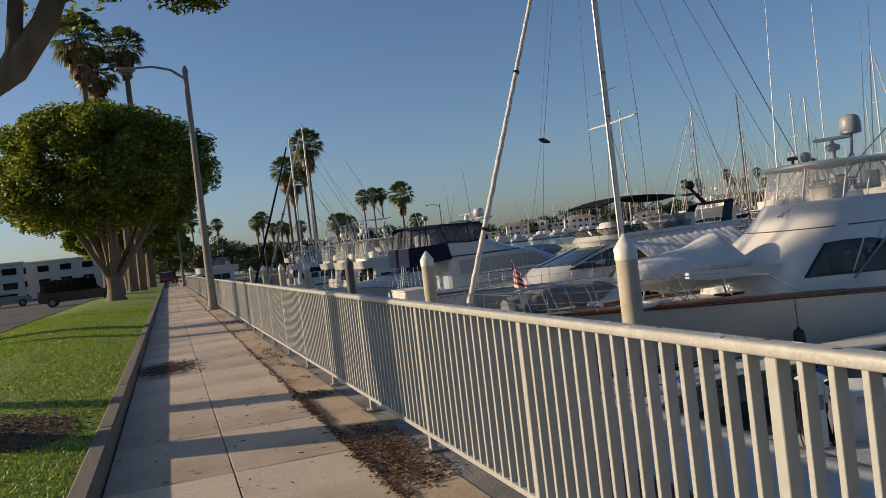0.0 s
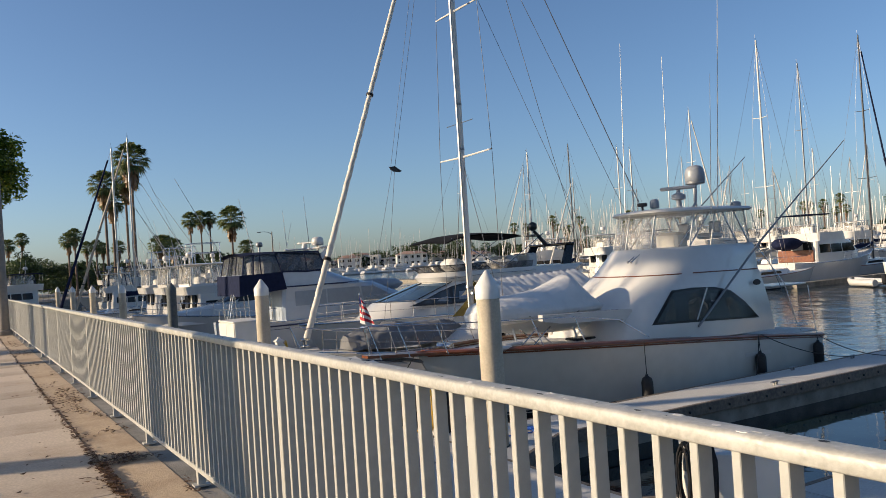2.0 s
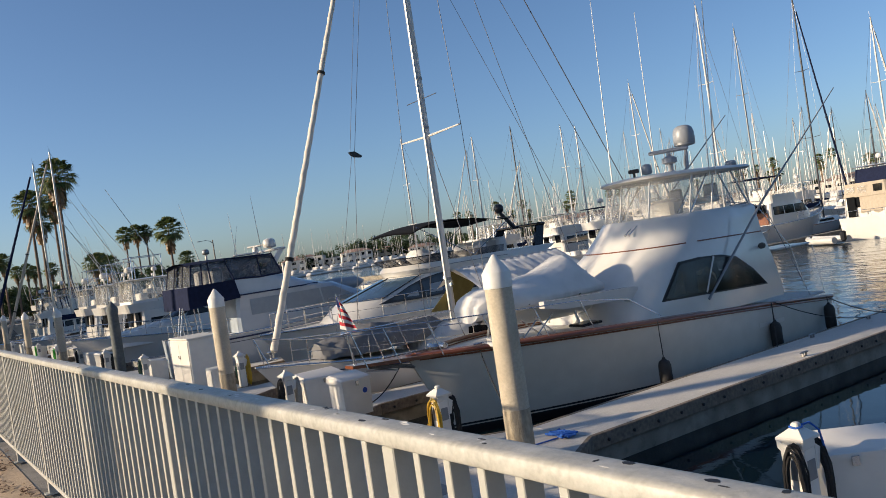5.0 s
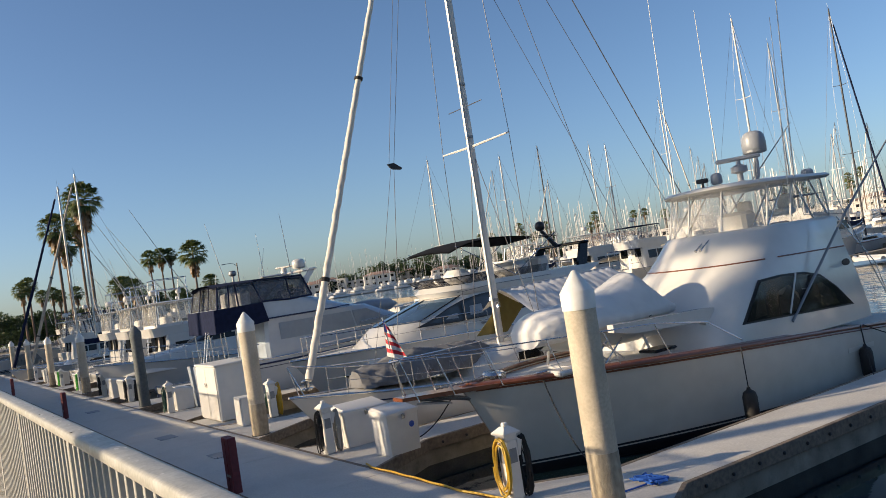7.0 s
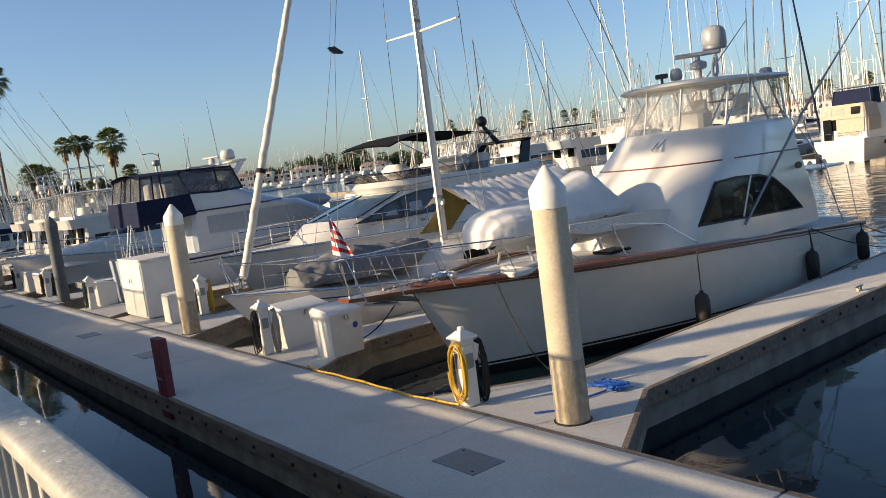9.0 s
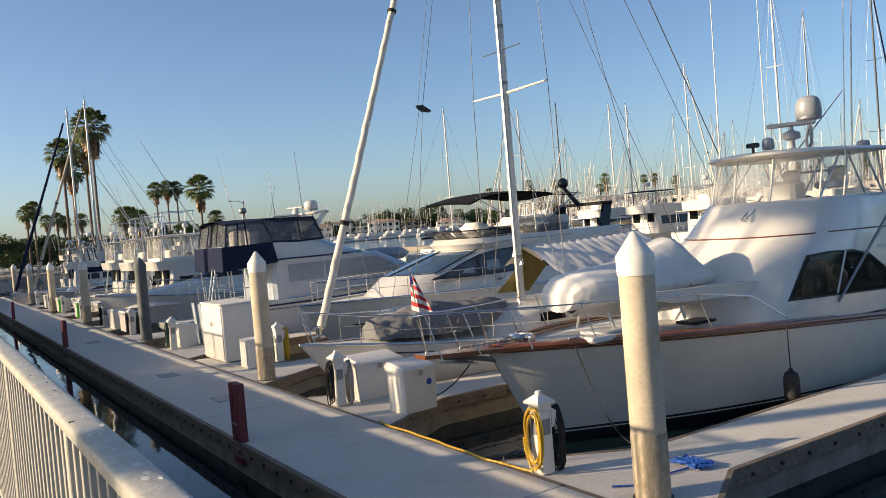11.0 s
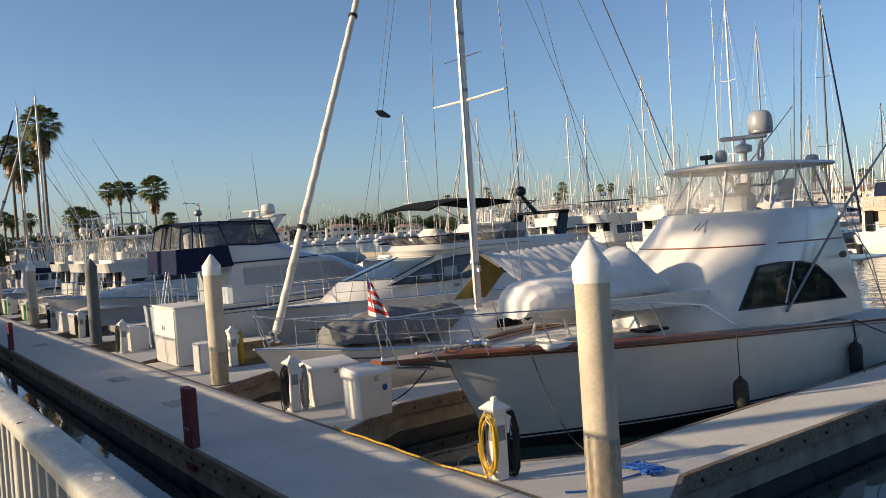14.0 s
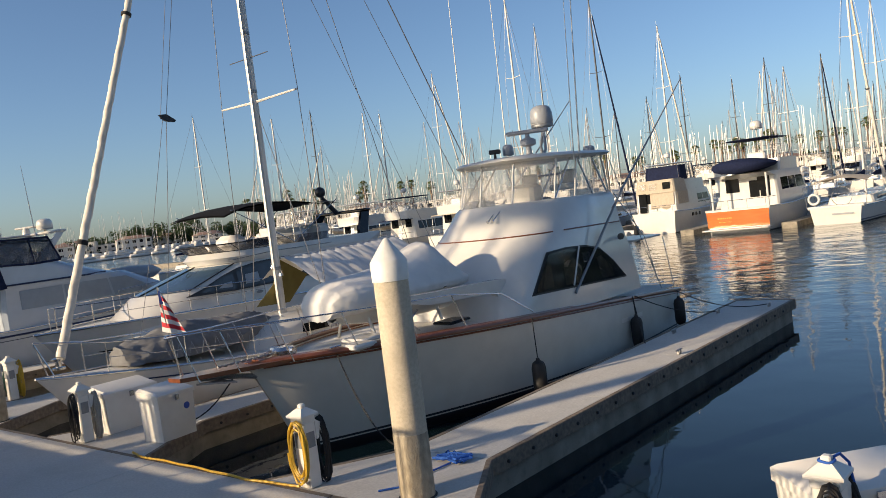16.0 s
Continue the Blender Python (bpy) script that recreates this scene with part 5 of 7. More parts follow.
part("lower_spreader", G().tube([(5.45, -0.75, 8.05), (5.45, 0.75, 8.05)], 0.012, 6), CABLE, sloop)
guard_rail(sloop, hs, 0.03, 0.9, 7, 0.6, 0.08, True, 0.012)
for sd in (1, -1):
    part("bow_rail", G().tube([hs.edge(0.9, sd, 0.08, 0.6), hs.edge(0.96, sd, 0.05, 0.66), (11.35, 0, 2.3)], 0.014, 6), STEEL, sloop)
    part("bow_rail", G().tube([(11.35, 0, 2.3), (11.1, sd * 0.15, 1.62)], 0.014, 6), STEEL, sloop)
# grey cover over a dinghy on the foredeck
bundle = thing("covered_dinghy", (17.6, 20.25, WL), 180, "inflatable dinghy under a crumpled grey cover on the foredeck", "dinghy")
rings = []
rr = random.Random(12)
for i in range(22):
    u = i / 21
    x = 6.0 + 3.75 * u
    w = 0.78 * (math.sin(math.pi * (0.06 + 0.88 * u)) ** 0.45)
    top = 1.62 + 0.47 * (math.sin(math.pi * (0.08 + 0.84 * u)) ** 0.5) + 0.05 * math.sin(u * 13)
    rings.append([(x, w * math.cos(th) * (1 + 0.05 * math.sin(7 * th + i)), 1.5 + (top - 1.5) * max(0.0, math.sin(th)) * (1 + 0.06 * rr.random()) + 0.02 * math.sin(9 * th + i * 0.8)) for th in [math.pi * k / 12 for k in range(-1, 14)]])
g = G().loft(wrinkle(wrinkle(dense(rings, 3, 3), (0, 0, 1.5), 0.04, 3.4, 9.0), (0, 0, 1.5), 0.045, 11.0, 3.0))
part("cover", g, CANVASGREY, bundle, "crumpled grey cover", smooth=60)
for i in range(9):
    x = 6.45 + 0.3 * i
    for sd in (1, -1):
        part("lashing", G().tube([(x, sd * 0.86, 1.78), (x + 0.15, sd * 0.9, 1.36), (x + 0.3, sd * 0.86, 1.78)], 0.004, 4), RADOME, bundle, "pale lacing cord")
awning = thing("boom_awning", (17.6, 20.25, WL), 180, "white tarpaulin awning with an ochre end flap over the cockpit", "awning")
g = G()
rows = []
for i in range(41):
    u = i / 40
    x = 5.2 - 4.0 * u
    rows.append([(x, y, 3.17 + 0.12 * u - 0.5 * abs(y) ** 1.1 + 0.04 * math.sin(u * 40 + abs(y) * 5) * abs(y) + 0.015 * math.sin(u * 93)) for y in (-1.0, -0.7, -0.45, -0.2, 0, 0.3, 0.7, 1.1, 1.5)])
g.sheet(rows)
part("tarpaulin", g, CANVASWHITE, awning, smooth=70)
g = G()
g.slab([(5.2, -0.14, 3.12), (4.45, -0.1, 2.66), (5.1, -0.12, 2.05), (6.05, -0.2, 2.08), (5.5, -0.16, 2.55)], 0.012)
part("end_flap", g, CANVASOLIVE, awning, "ochre end flap")
part("ridge_pole", G().tube([(5.3, 0, 3.16), (1.2, 0, 3.28)], 0.03, 8), MASTALU, awning)
# a line with a dark block that hangs from the masthead
block = thing("hanging_block", (10.1, 20.85, 0), 0, "dark rigging block on a slack halyard", "rigging")
part("halyard", G().tube([(0.0, 0, 4.3), (1.0, -0.3, 10.0), (2.0, -0.55, 14.8)], 0.007, 4), CABLE, block)
part("halyard", G().tube([(-0.12, 0.05, 4.28), (0.85, -0.25, 10.0), (1.95, -0.55, 14.8)], 0.006, 4), CABLE, block)
part("halyard", G().tube([(0.0, 0, 4.3), (-0.35, 0.05, 1.5), (-0.7, 0.1, -0.75)], 0.007, 4), CABLE, block)
part("halyard", G().tube([(-0.1, 0, 4.25), (-0.8, 0.0, 1.5), (-1.5, -0.1, -0.75)], 0.006, 4), CABLE, block)
g = G()
g.slab([(-0.2, 0, 4.36), (-0.02, 0, 4.38), (0.2, -0.02, 4.24), (0.16, -0.02, 4.2), (-0.05, 0, 4.22), (-0.14, 0, 4.28)], 0.06)
part("block", g, BLACKPAINT, block)


# ---- other motor boats ----
def motor_boat(name, label, at, rz, L, B, sheer, house, windows, fly=None, top=None, canvas=None, hull_mats=None, stripe=(0.12, 0.2), domes=(), whips=(), rails=True, riggers=0, group="", transom=None, windscreen=True, win_mat=None, house_mat=None):
    """house: (z, xa, xf, w, nose) levels; windows: (z0, z1, x0, x1, count); fly: (z, xa, xf, w, nose) levels of the coaming;
    top: (z, xa, xf, w, material); canvas: (z0, z1, xa, xf, w, skirt material, pane material)."""
    b = thing(name, (at[0], at[1], WL), rz, label, "boat", group)
    h = Hull(L, B, sheer, 0.7, 0.88, 0.40, 2.5, 0.9 + L * 0.04, (0.92, 0.4), 0.1)
    h.build(b, hull_mats or [GELCOAT, BLACKPAINT, NAVYPAINT], stripe, 18, DECKPAINT, STEEL, 0.025, 0.06)
    g = G().loft([outline(xa, xf, w, z, nose) for z, xa, xf, w, nose in house])
    part("deckhouse", g, house_mat or GELCOAT, b)

    def wat(z):
        for p, q in zip(house, house[1:]):
            if p[0] <= z <= q[0]:
                return p[3] + (z - p[0]) / (q[0] - p[0]) * (q[3] - p[3])
        return house[-1][3]

    if windows:
        z0, z1, x0, x1, n = windows
        step = (x1 - x0) / n
        for sd in (1, -1):
            for i in range(n):
                a, c = x0 + i * step + 0.04, x0 + (i + 1) * step - 0.04
                sl = 0.35 if i == n - 1 else 0.0
                g = window_strip(G(), [(a, z0), (c + sl, z0), (c, z1), (a + 0.03, z1)], wat, sd, 0.012, 0.006)
                part("side_window", g, win_mat or GLASSDARK, b)
        if windscreen:
            lo = [lv for lv in house if lv[0] <= z0 + 0.05][-1]
            hi = [lv for lv in house if lv[0] >= z1 - 0.05][0]
            A, C = outline(lo[1], lo[2] + 0.012, lo[3], lo[0] + 0.03, lo[4]), outline(hi[1], hi[2] + 0.012, hi[3], hi[0] - 0.03, hi[4])
            n = len(A)
            for i, j in ((0, 3), (3, 6), (n - 3, 0), (n - 6, n - 3)):
                idx = [k % n for k in range(i, (j if j > i else j + n) + 1)]
                g = G()
                g.sheet([[tuple(Vector(A[k]).lerp(Vector(C[k]), 0.06) + Vector((0.012, 0, 0))) for k in idx], [tuple(Vector(A[k]).lerp(Vector(C[k]), 0.94) + Vector((0.012, 0, 0))) for k in idx]])
                part("windscreen", g, GLASSDARK, b)
    # aft bulkhead doors, cockpit rail and ladder
    xa0, za = house[1][1], house[1][0]
    zt_ = house[-1][0]
    for yy, wd in ((-0.55, 0.8), (0.5, 0.9)):
        if zt_ - za > 0.9 and B > 3.5:
            part("aft_window", G().box((xa0 + 0.02, yy * house[1][3], (za + zt_) / 2 + 0.1), (0.12, wd, (zt_ - za) * 0.72), 0.02), GLASSDARK, b)
    if B > 3.0:
        part("cockpit_rail", G().tube([(1.6, B * 0.42, h.h(0) + 0.55), (0.15, B * 0.40, h.h(0) + 0.55), (0.1, 0, h.h(0) + 0.55), (0.15, -B * 0.40, h.h(0) + 0.55), (1.6, -B * 0.42, h.h(0) + 0.55)], 0.018, 6), STEEL, b)
        for yy in (-0.38, -0.13, 0.13, 0.38):
            part("rail_post", G().tube([(0.12, B * yy, h.h(0)), (0.12, B * yy, h.h(0) + 0.55)], 0.014, 6), STEEL, b)
    if fly:
        for yy in (0.32, 0.0):
            part("fly_ladder", G().tube([(fly[0][1] - 0.35, -B * 0.18 + yy, h.h(0) - 0.1), (fly[0][1] + 0.1, -B * 0.18 + yy, fly[-1][0])], 0.018, 6), STEEL, b)
        g = G().loft([outline(xa, xf, w, z, nose) for z, xa, xf, w, nose in fly])
        part("flybridge", g, house_mat or GELCOAT, b)
        part("helm_seat", G().box((fly[0][1] + 1.2, 0, fly[-1][0] + 0.2), (0.5, 1.2, 0.7), 0.08), CANVASWHITE, b)
    if top:
        z, xa, xf, w, m = top
        part("hardtop", G().loft([outline(xa + 0.05, xf - 0.05, w - 0.05, z, 0.9), outline(xa, xf, w, z + 0.04, 0.9), outline(xa + 0.3, xf - 0.3, w * 0.8, z + 0.1, 0.8)]), m, b)
        base = (fly or house)[-1][0]
        for x in (xa + 0.15, (xa + xf) / 2, xf - 0.5):
            for sd in (1, -1):
                part("top_support", G().tube([(x + 0.15, sd * (w - 0.1), base - 0.05), (x, sd * (w - 0.15), z + 0.02)], 0.022, 6), STEEL, b)
    if canvas:
        z0, z1, xa, xf, w, m, pane = canvas
        A, C = outline(xa, xf, w, z0, 0.8), outline(xa + 0.1, xf - 0.15, w - 0.08, z1, 0.8)
        n = len(A)
        g = G()
        for i in range(n):
            j = (i + 1) % n
            g.add([A[i], A[j], C[j], C[i]], [(0, 1, 2, 3)])
        o = part("enclosure", weld(g), pane, b, "canvas and vinyl enclosure", smooth=60)
        o.visible_shadow = pane is not VINYL
        for i in (0, 3, 6, 9, 10, 11, n - 3, n - 6, n - 9, n - 10):
            part("enclosure_frame", G().tube([A[i], C[i]], 0.03, 6), m, b)
        part("enclosure_skirt", G().loft([outline(xa, xf + 0.02, w + 0.015, z0 - 0.5, 0.8), outline(xa, xf + 0.02, w + 0.015, z0 + 0.06, 0.8)], caps=False), GELCOAT if m is CANVASNAVY else m, b)
    for c, r, m in domes:
        radome(b, c, r, r * 1.5, m)
        part("dome_stalk", G().tube([(c[0], c[1], c[2] - 0.5), c], 0.05, 8), GELCOAT, b)
    for p, q in whips:
        antenna(b, p, q, 0.018)
    if rails:
        guard_rail(b, h, 0.45, 0.96, 7, 0.65, 0.1, True, 0.014)
    for sd in ((1, -1) if riggers else ()):
        x0, z0 = L * 0.42, (fly or house)[-1][0]
        part("outrigger", G().tube([(x0, sd * B * 0.42, z0 - 0.6), (x0 - riggers * 0.55, sd * B * 0.75, z0 + riggers * 0.85)], [0.03, 0.01], 6), MASTALU, b, "long outrigger pole")
    if riggers:
        zt2 = (top or (4.5,))[0]
        xr = (top or (0, 2.0))[1]
        for i in range(7):
            y = (i - 3) * 0.34
            part("fishing_rod", G().tube([(xr + 0.1, y, zt2 - 0.2), (xr - 0.15, y * 1.05, zt2 + 1.1 + 0.25 * math.sin(i * 2.1))], [0.02, 0.006], 5), GELCOAT if i % 2 else STEEL, b)
        for x, sd in ((xr + 0.5, 1), (xr + 0.5, -1), (xr + 2.2, 1), (xr + 2.2, -1)):
            part("tower_leg", G().tube([(x, sd * 1.3, 2.75), (x + 0.2, sd * 0.75, zt2 + 1.35)], 0.028, 6), STEEL, b)
        for z in (zt2 + 0.75, zt2 + 1.35):
            part("tower_hoop", G().tube([(xr + 0.65, 0.8, z), (xr + 2.45, 0.8, z), (xr + 2.45, -0.8, z), (xr + 0.65, -0.8, z), (xr + 0.65, 0.8, z)], 0.024, 6), STEEL, b)
    if transom:
        g = G()
        w = B * 0.42
        zt = h.h(0)
        g.loft([[(-0.02 - 0.1 * zz / zt, y, zz) for y, zz in ((-w, 0.38), (w, 0.38), (w * 1.02, zt - 0.12), (-w * 1.02, zt - 0.12))], [(-0.06 - 0.1 * zz / zt, y, zz) for y, zz in ((-w, 0.38), (w, 0.38), (w * 1.02, zt - 0.12), (-w * 1.02, zt - 0.12))]])
        t = part("transom_panel", g, transom, b, "varnished transom panel")
        g = G()
        for i in range(8):
            g.box((-0.15, w * 0.35 - i * 0.12 + 0.55, zt * 0.64), (0.02, 0.07, 0.08))
        for i in range(10):
            g.box((-0.15, w * 0.35 - i * 0.085 + 0.5, zt * 0.48), (0.02, 0.05, 0.035))
        part("lettering", g, YELLOW, t, "pale name lettering")
    return b, h


# modern flybridge cruiser with a black bimini
cr, ch = motor_boat("flybridge_cruiser", "white modern flybridge cruiser with a black bimini and dark windows", (21.0, 27.4), 180, 11.8, 3.9, (1.55, 1.74, 1.80),
    [(1.3, 1.5, 10.2, 1.75, 3.6), (1.85, 1.5, 9.3, 1.70, 3.6), (2.3, 1.4, 8.7, 1.62, 3.2), (3.0, 0.6, 6.4, 1.52, 2.2), (3.12, 0.2, 6.35, 1.52, 2.0)],
    None, [(3.0, 0.2, 6.45, 1.53, 2.0), (3.18, -0.3, 6.6, 1.56, 1.9), (3.36, -0.7, 6.4, 1.5, 1.7)], None, None, [GELCOAT, BLACKPAINT, GREYMETAL], rails=True)
for sd in (1, -1):
    cw = lambda z: 1.74 - 0.2 * (z - 2.0)
    g = window_strip(G(), [(8.1, 2.2), (7.5, 2.36), (6.7, 2.66), (6.1, 2.83), (5.3, 2.94), (4.2, 2.97), (2.9, 2.93), (2.75, 2.22), (4.6, 2.17), (6.3, 2.15)], cw, sd, 0.012, 0.02)
    win = part("side_window", g, BLACKPAINT, cr, "long black framed saloon window")
    for poly in ([(7.55, 2.26), (6.75, 2.6), (6.3, 2.7), (6.25, 2.21)], [(6.15, 2.22), (6.15, 2.74), (5.35, 2.87), (4.75, 2.89), (4.75, 2.22)], [(4.62, 2.24), (4.62, 2.89), (3.9, 2.9), (3.9, 2.25)], [(3.78, 2.26), (3.78, 2.9), (3.05, 2.87), (2.98, 2.27)]):
        part("pane", window_strip(G(), poly, cw, sd, 0.006, 0.03), SMOKEGLASS, win, "tinted glass")
    for poly in ([(5.9, 2.3), (5.35, 2.3), (5.35, 2.62), (5.85, 2.6)], [(4.5, 2.5), (4.05, 2.5), (4.05, 2.8), (4.5, 2.8)], [(6.9, 2.3), (6.4, 2.27), (6.4, 2.45), (6.7, 2.42)]):
        part("seat_back", window_strip(G(), poly, cw, sd, 0.004, 0.033), WINDOWCOVER, win, "pale seat seen through the glass")
    part("side_vent", G().ball((5.45, sd * (cw(1.95) + 0.02), 1.98), (0.13, 0.02, 0.05), 12, 6), GREYMETAL, cr, "oval side vent")
    part("accent_line", G().tube([(6.2, sd * 1.58, 3.1), (4.6, sd * 1.57, 3.2), (2.0, sd * 1.57, 3.2)], 0.012, 6), GREYMETAL, cr)
    g = G()
    pts = [(*ch.at(s, z)[:1], sd * (ch.at(s, z)[1] + 0.012), z) for s, z in ((0.90, 1.06), (0.84, 0.86), (0.74, 0.74), (0.66, 0.80), (0.68, 1.0), (0.80, 1.06))]
    part("hull_window", G().slab(pts if sd < 0 else pts[::-1], 0.02), GLASSDARK, cr)
    part("accent_line", G().tube([(*ch.at(s, 0.45)[:1], sd * (ch.at(s, 0.45)[1] + 0.006), 0.45) for s in np.linspace(0.1, 0.9, 12)], 0.014, 6), GREYMETAL, cr)
A, C = outline(1.4, 8.72, 1.62, 2.3, 3.2), outline(0.6, 6.42, 1.52, 3.0, 2.2)
n = len(A)
for i, j in ((0, 5), (n - 5, n)):
    idx = [k % n for k in range(i, j + 1)]
    g = G().sheet([[tuple(Vector(A[k]).lerp(Vector(C[k]), f) + Vector((0.015, 0, 0.012))) for k in idx] for f in (0.08, 0.92)])
    part("windscreen", g, SKYGLASS, cr, "raked windscreen, tinted blue for the reflected sky")
    for k in (idx[0], idx[-1]):
        a_, c_ = Vector(A[k]), Vector(C[k])
        part("windscreen_bar", G().tube([tuple(a_.lerp(c_, f) + Vector((0.03, 0, 0.02))) for f in (0.05, 0.95)], 0.018, 6), BLACKPAINT, cr)
D0, D1 = outline(2.0, 6.35, 1.48, 3.36, 1.6), outline(2.0, 6.75, 1.58, 3.62, 1.6)
g = G()
for i in range(n):
    if (i < 10 or i >= n - 10):
        j = (i + 1) % n
        g.add([D0[i], D0[j], D1[j], D1[i]], [(0, 1, 2, 3)])
part("wind_deflector", weld(g), SMOKEVINYL, cr, "smoked flybridge wind deflector")
for ring, rr_ in ((D0, 0.02), (D1, 0.022)):
    part("deflector_rim", G().tube(ring[-10:] + ring[:10], rr_, 6), BLACKPAINT, cr)
for i in (0, 2, 4, 6, 8, 9, n - 2, n - 4, n - 6, n - 8, n - 9):
    part("deflector_post", G().tube([D0[i], D1[i]], 0.014, 5), BLACKPAINT, cr)
for x, y, w in ((5.2, 0.2, 1.0), (2.6, 0.0, 1.6)):
    part("fly_seat", G().box((x, y, 3.62), (0.7, w, 0.5), 0.16), CANVASWHITE, cr, "white covered seat")
rows = []
for i in range(13):
    u = i / 12
    x = 6.3 - 5.0 * u
    rows.append([(x, y, 4.70 + 0.18 * math.sin(math.pi * min(1, u * 1.25)) - 0.09 * (abs(y) / 1.6) ** 2 - (0.12 * (1 - u / 0.12) if u < 0.12 else 0)) for y in (-1.6, -1.1, -0.5, 0, 0.5, 1.1, 1.6)])
g = G().sheet(rows)
g.sheet([[(x, y, z - 0.05) for x, y, z in r] for r in rows[::-1]])
part("bimini", g, CANVASBLACK, cr, "black bimini canvas", smooth=70)
for sd in (1, -1):
    for a, c in (((3.6, 3.4), (6.0, 4.66)), ((3.6, 3.4), (3.6, 4.82)), ((3.6, 3.4), (1.5, 4.7))):
        part("bimini_frame", G().tube([(a[0], sd * 1.55, a[1]), (c[0], sd * 1.55, c[1])], 0.016, 6), STEEL, cr)
    part("radar_arch", G().loft([[(x, sd * 1.5, 3.3), (x + 0.45, sd * 1.5, 3.3), (x + 0.45, sd * 1.38, 3.3), (x, sd * 1.38, 3.3)] for x in (0.1,)] + [[(-0.3, sd * 1.3, 4.15), (0.1, sd * 1.3, 4.15), (0.1, sd * 1.2, 4.15), (-0.3, sd * 1.2, 4.15)]]), GLASSDARK, cr, "black radar arch")
part("arch_bar", G().box((-0.1, 0, 4.2), (0.5, 2.7, 0.12), 0.04), GLASSDARK, cr)
part("dome_stalk", G().tube([(0.2, 0.05, 4.2), (0.8, 0, 4.85)], [0.10, 0.07], 8), BLACKPAINT, cr)
part("satellite_dome", G().ball((0.85, 0, 5.05), 0.2, 14, 10), BLACKPAINT, cr, "black ball antenna dome")

# navy canopied sportfisher, stern to the dock
nv, nh = motor_boat("sportfishing_boat", "white sportfishing boat with navy flybridge canvas and blue stripe", (8.3, 33.6), 0, 12.6, 4.2, (1.72, 1.82, 2.3),
    [(1.6, 1.9, 9.2, 1.72, 2.4), (2.2, 1.9, 8.8, 1.70, 2.4), (3.02, 2.0, 6.9, 1.62, 1.9), (3.1, 1.7, 6.7, 1.64, 1.8)], None,
    [(3.1, 0.2, 6.4, 1.62, 1.7), (3.3, 0.2, 5.6, 1.62, 1.5), (3.75, 0.2, 4.3, 1.6, 1.1)], None, None, [SHADEBLUE, NAVYPAINT, NAVYPAINT], (0.14, 0.2),
    domes=(((4.25, -0.2, 4.86), 0.27, GELCOAT), ((1.9, 0.9, 4.95), 0.15, GREYMETAL)), whips=(((1.8, 1.4, 4.5), (1.3, 1.6, 7.2)), ((3.4, 1.4, 4.5), (3.3, 1.5, 6.6)), ((3.4, -1.4, 4.5), (3.2, -1.5, 7.0))), windscreen=False, house_mat=SHADEBLUE)
nw = lambda z: 1.72 - 0.1 * (z - 1.6) / 1.4
for sd in (1, -1):
    for poly in ([(2.5, 2.3), (3.9, 2.3), (3.9, 2.92), (2.5, 2.92)], [(3.98, 2.3), (5.6, 2.3), (5.5, 2.92), (3.98, 2.92)], [(5.68, 2.3), (7.3, 2.3), (6.2, 2.92), (5.58, 2.92)]):
        part("side_window", window_strip(G(), poly, nw, sd, 0.012, 0.03), WINDOWCOVER, nv, "window under a grey cover")
    part("hull_stripe", G().tube([(*nh.at(s, nh.h(s) - 0.16)[:1], sd * (nh.at(s, nh.h(s) - 0.16)[1] + 0.012), nh.h(s) - 0.16) for s in np.linspace(0.0, 0.97, 18)], 0.035, 6), NAVYPAINT, nv, "navy sheer stripe")
    part("hull_stripe", G().tube([(*nh.at(s, nh.h(s) - 0.3)[:1], sd * (nh.at(s, nh.h(s) - 0.3)[1] + 0.01), nh.h(s) - 0.3) for s in np.linspace(0.0, 0.95, 18)], 0.012, 6), NAVYPAINT, nv)
    part("brow_stripe", G().tube([(1.9, sd * 1.645, 3.14), (4.8, sd * 1.645, 3.14), (5.6, sd * 1.4, 3.16)], 0.03, 6), NAVYPAINT, nv, "navy brow stripe")
    part("hull_vent", G().box((4.2, sd * (nh.at(0.33, 1.35)[1] + 0.006), 1.38), (0.6, 0.03, 0.1), 0.01), GREYMETAL, nv)
    # smoked side panel ahead of the helm, in a navy frame
    g = G().slab([(2.0, sd * 1.6, 3.78), (3.1, sd * 1.6, 3.72), (4.05, sd * 1.5, 3.78), (3.75, sd * 1.42, 4.56), (1.75, sd * 1.46, 4.6)][::sd], 0.008)
    part("smoked_panel", g, SMOKEVINYL, nv, "smoked vinyl side panel")
    part("panel_frame", G().tube([(4.05, sd * 1.5, 3.78), (3.75, sd * 1.42, 4.58), (1.75, sd * 1.46, 4.62), (2.0, sd * 1.6, 3.8), (3.1, sd * 1.6, 3.74), (4.05, sd * 1.5, 3.78)], 0.04, 6), CANVASNAVY, nv, "navy canvas binding")
    part("panel_frame", G().tube([(3.15, sd * 1.58, 3.74), (3.1, sd * 1.44, 4.6)], 0.025, 6), CANVASNAVY, nv)
    part("arch_leg", G().loft([[(3.15, sd * 1.5, 3.72), (3.5, sd * 1.5, 3.72), (3.5, sd * 1.42, 3.72), (3.15, sd * 1.42, 3.72)], [(4.15, sd * 1.3, 4.72), (4.4, sd * 1.3, 4.72), (4.4, sd * 1.22, 4.72), (4.15, sd * 1.22, 4.72)]]), GELCOAT, nv, "raked white radar arch")
    # clear aft curtains and the navy weather cloth below them
    g = G().slab([(0.3, sd * 1.6, 3.72), (2.0, sd * 1.6, 3.76), (1.75, sd * 1.46, 4.6), (0.45, sd * 1.46, 4.55)][::sd], 0.006)
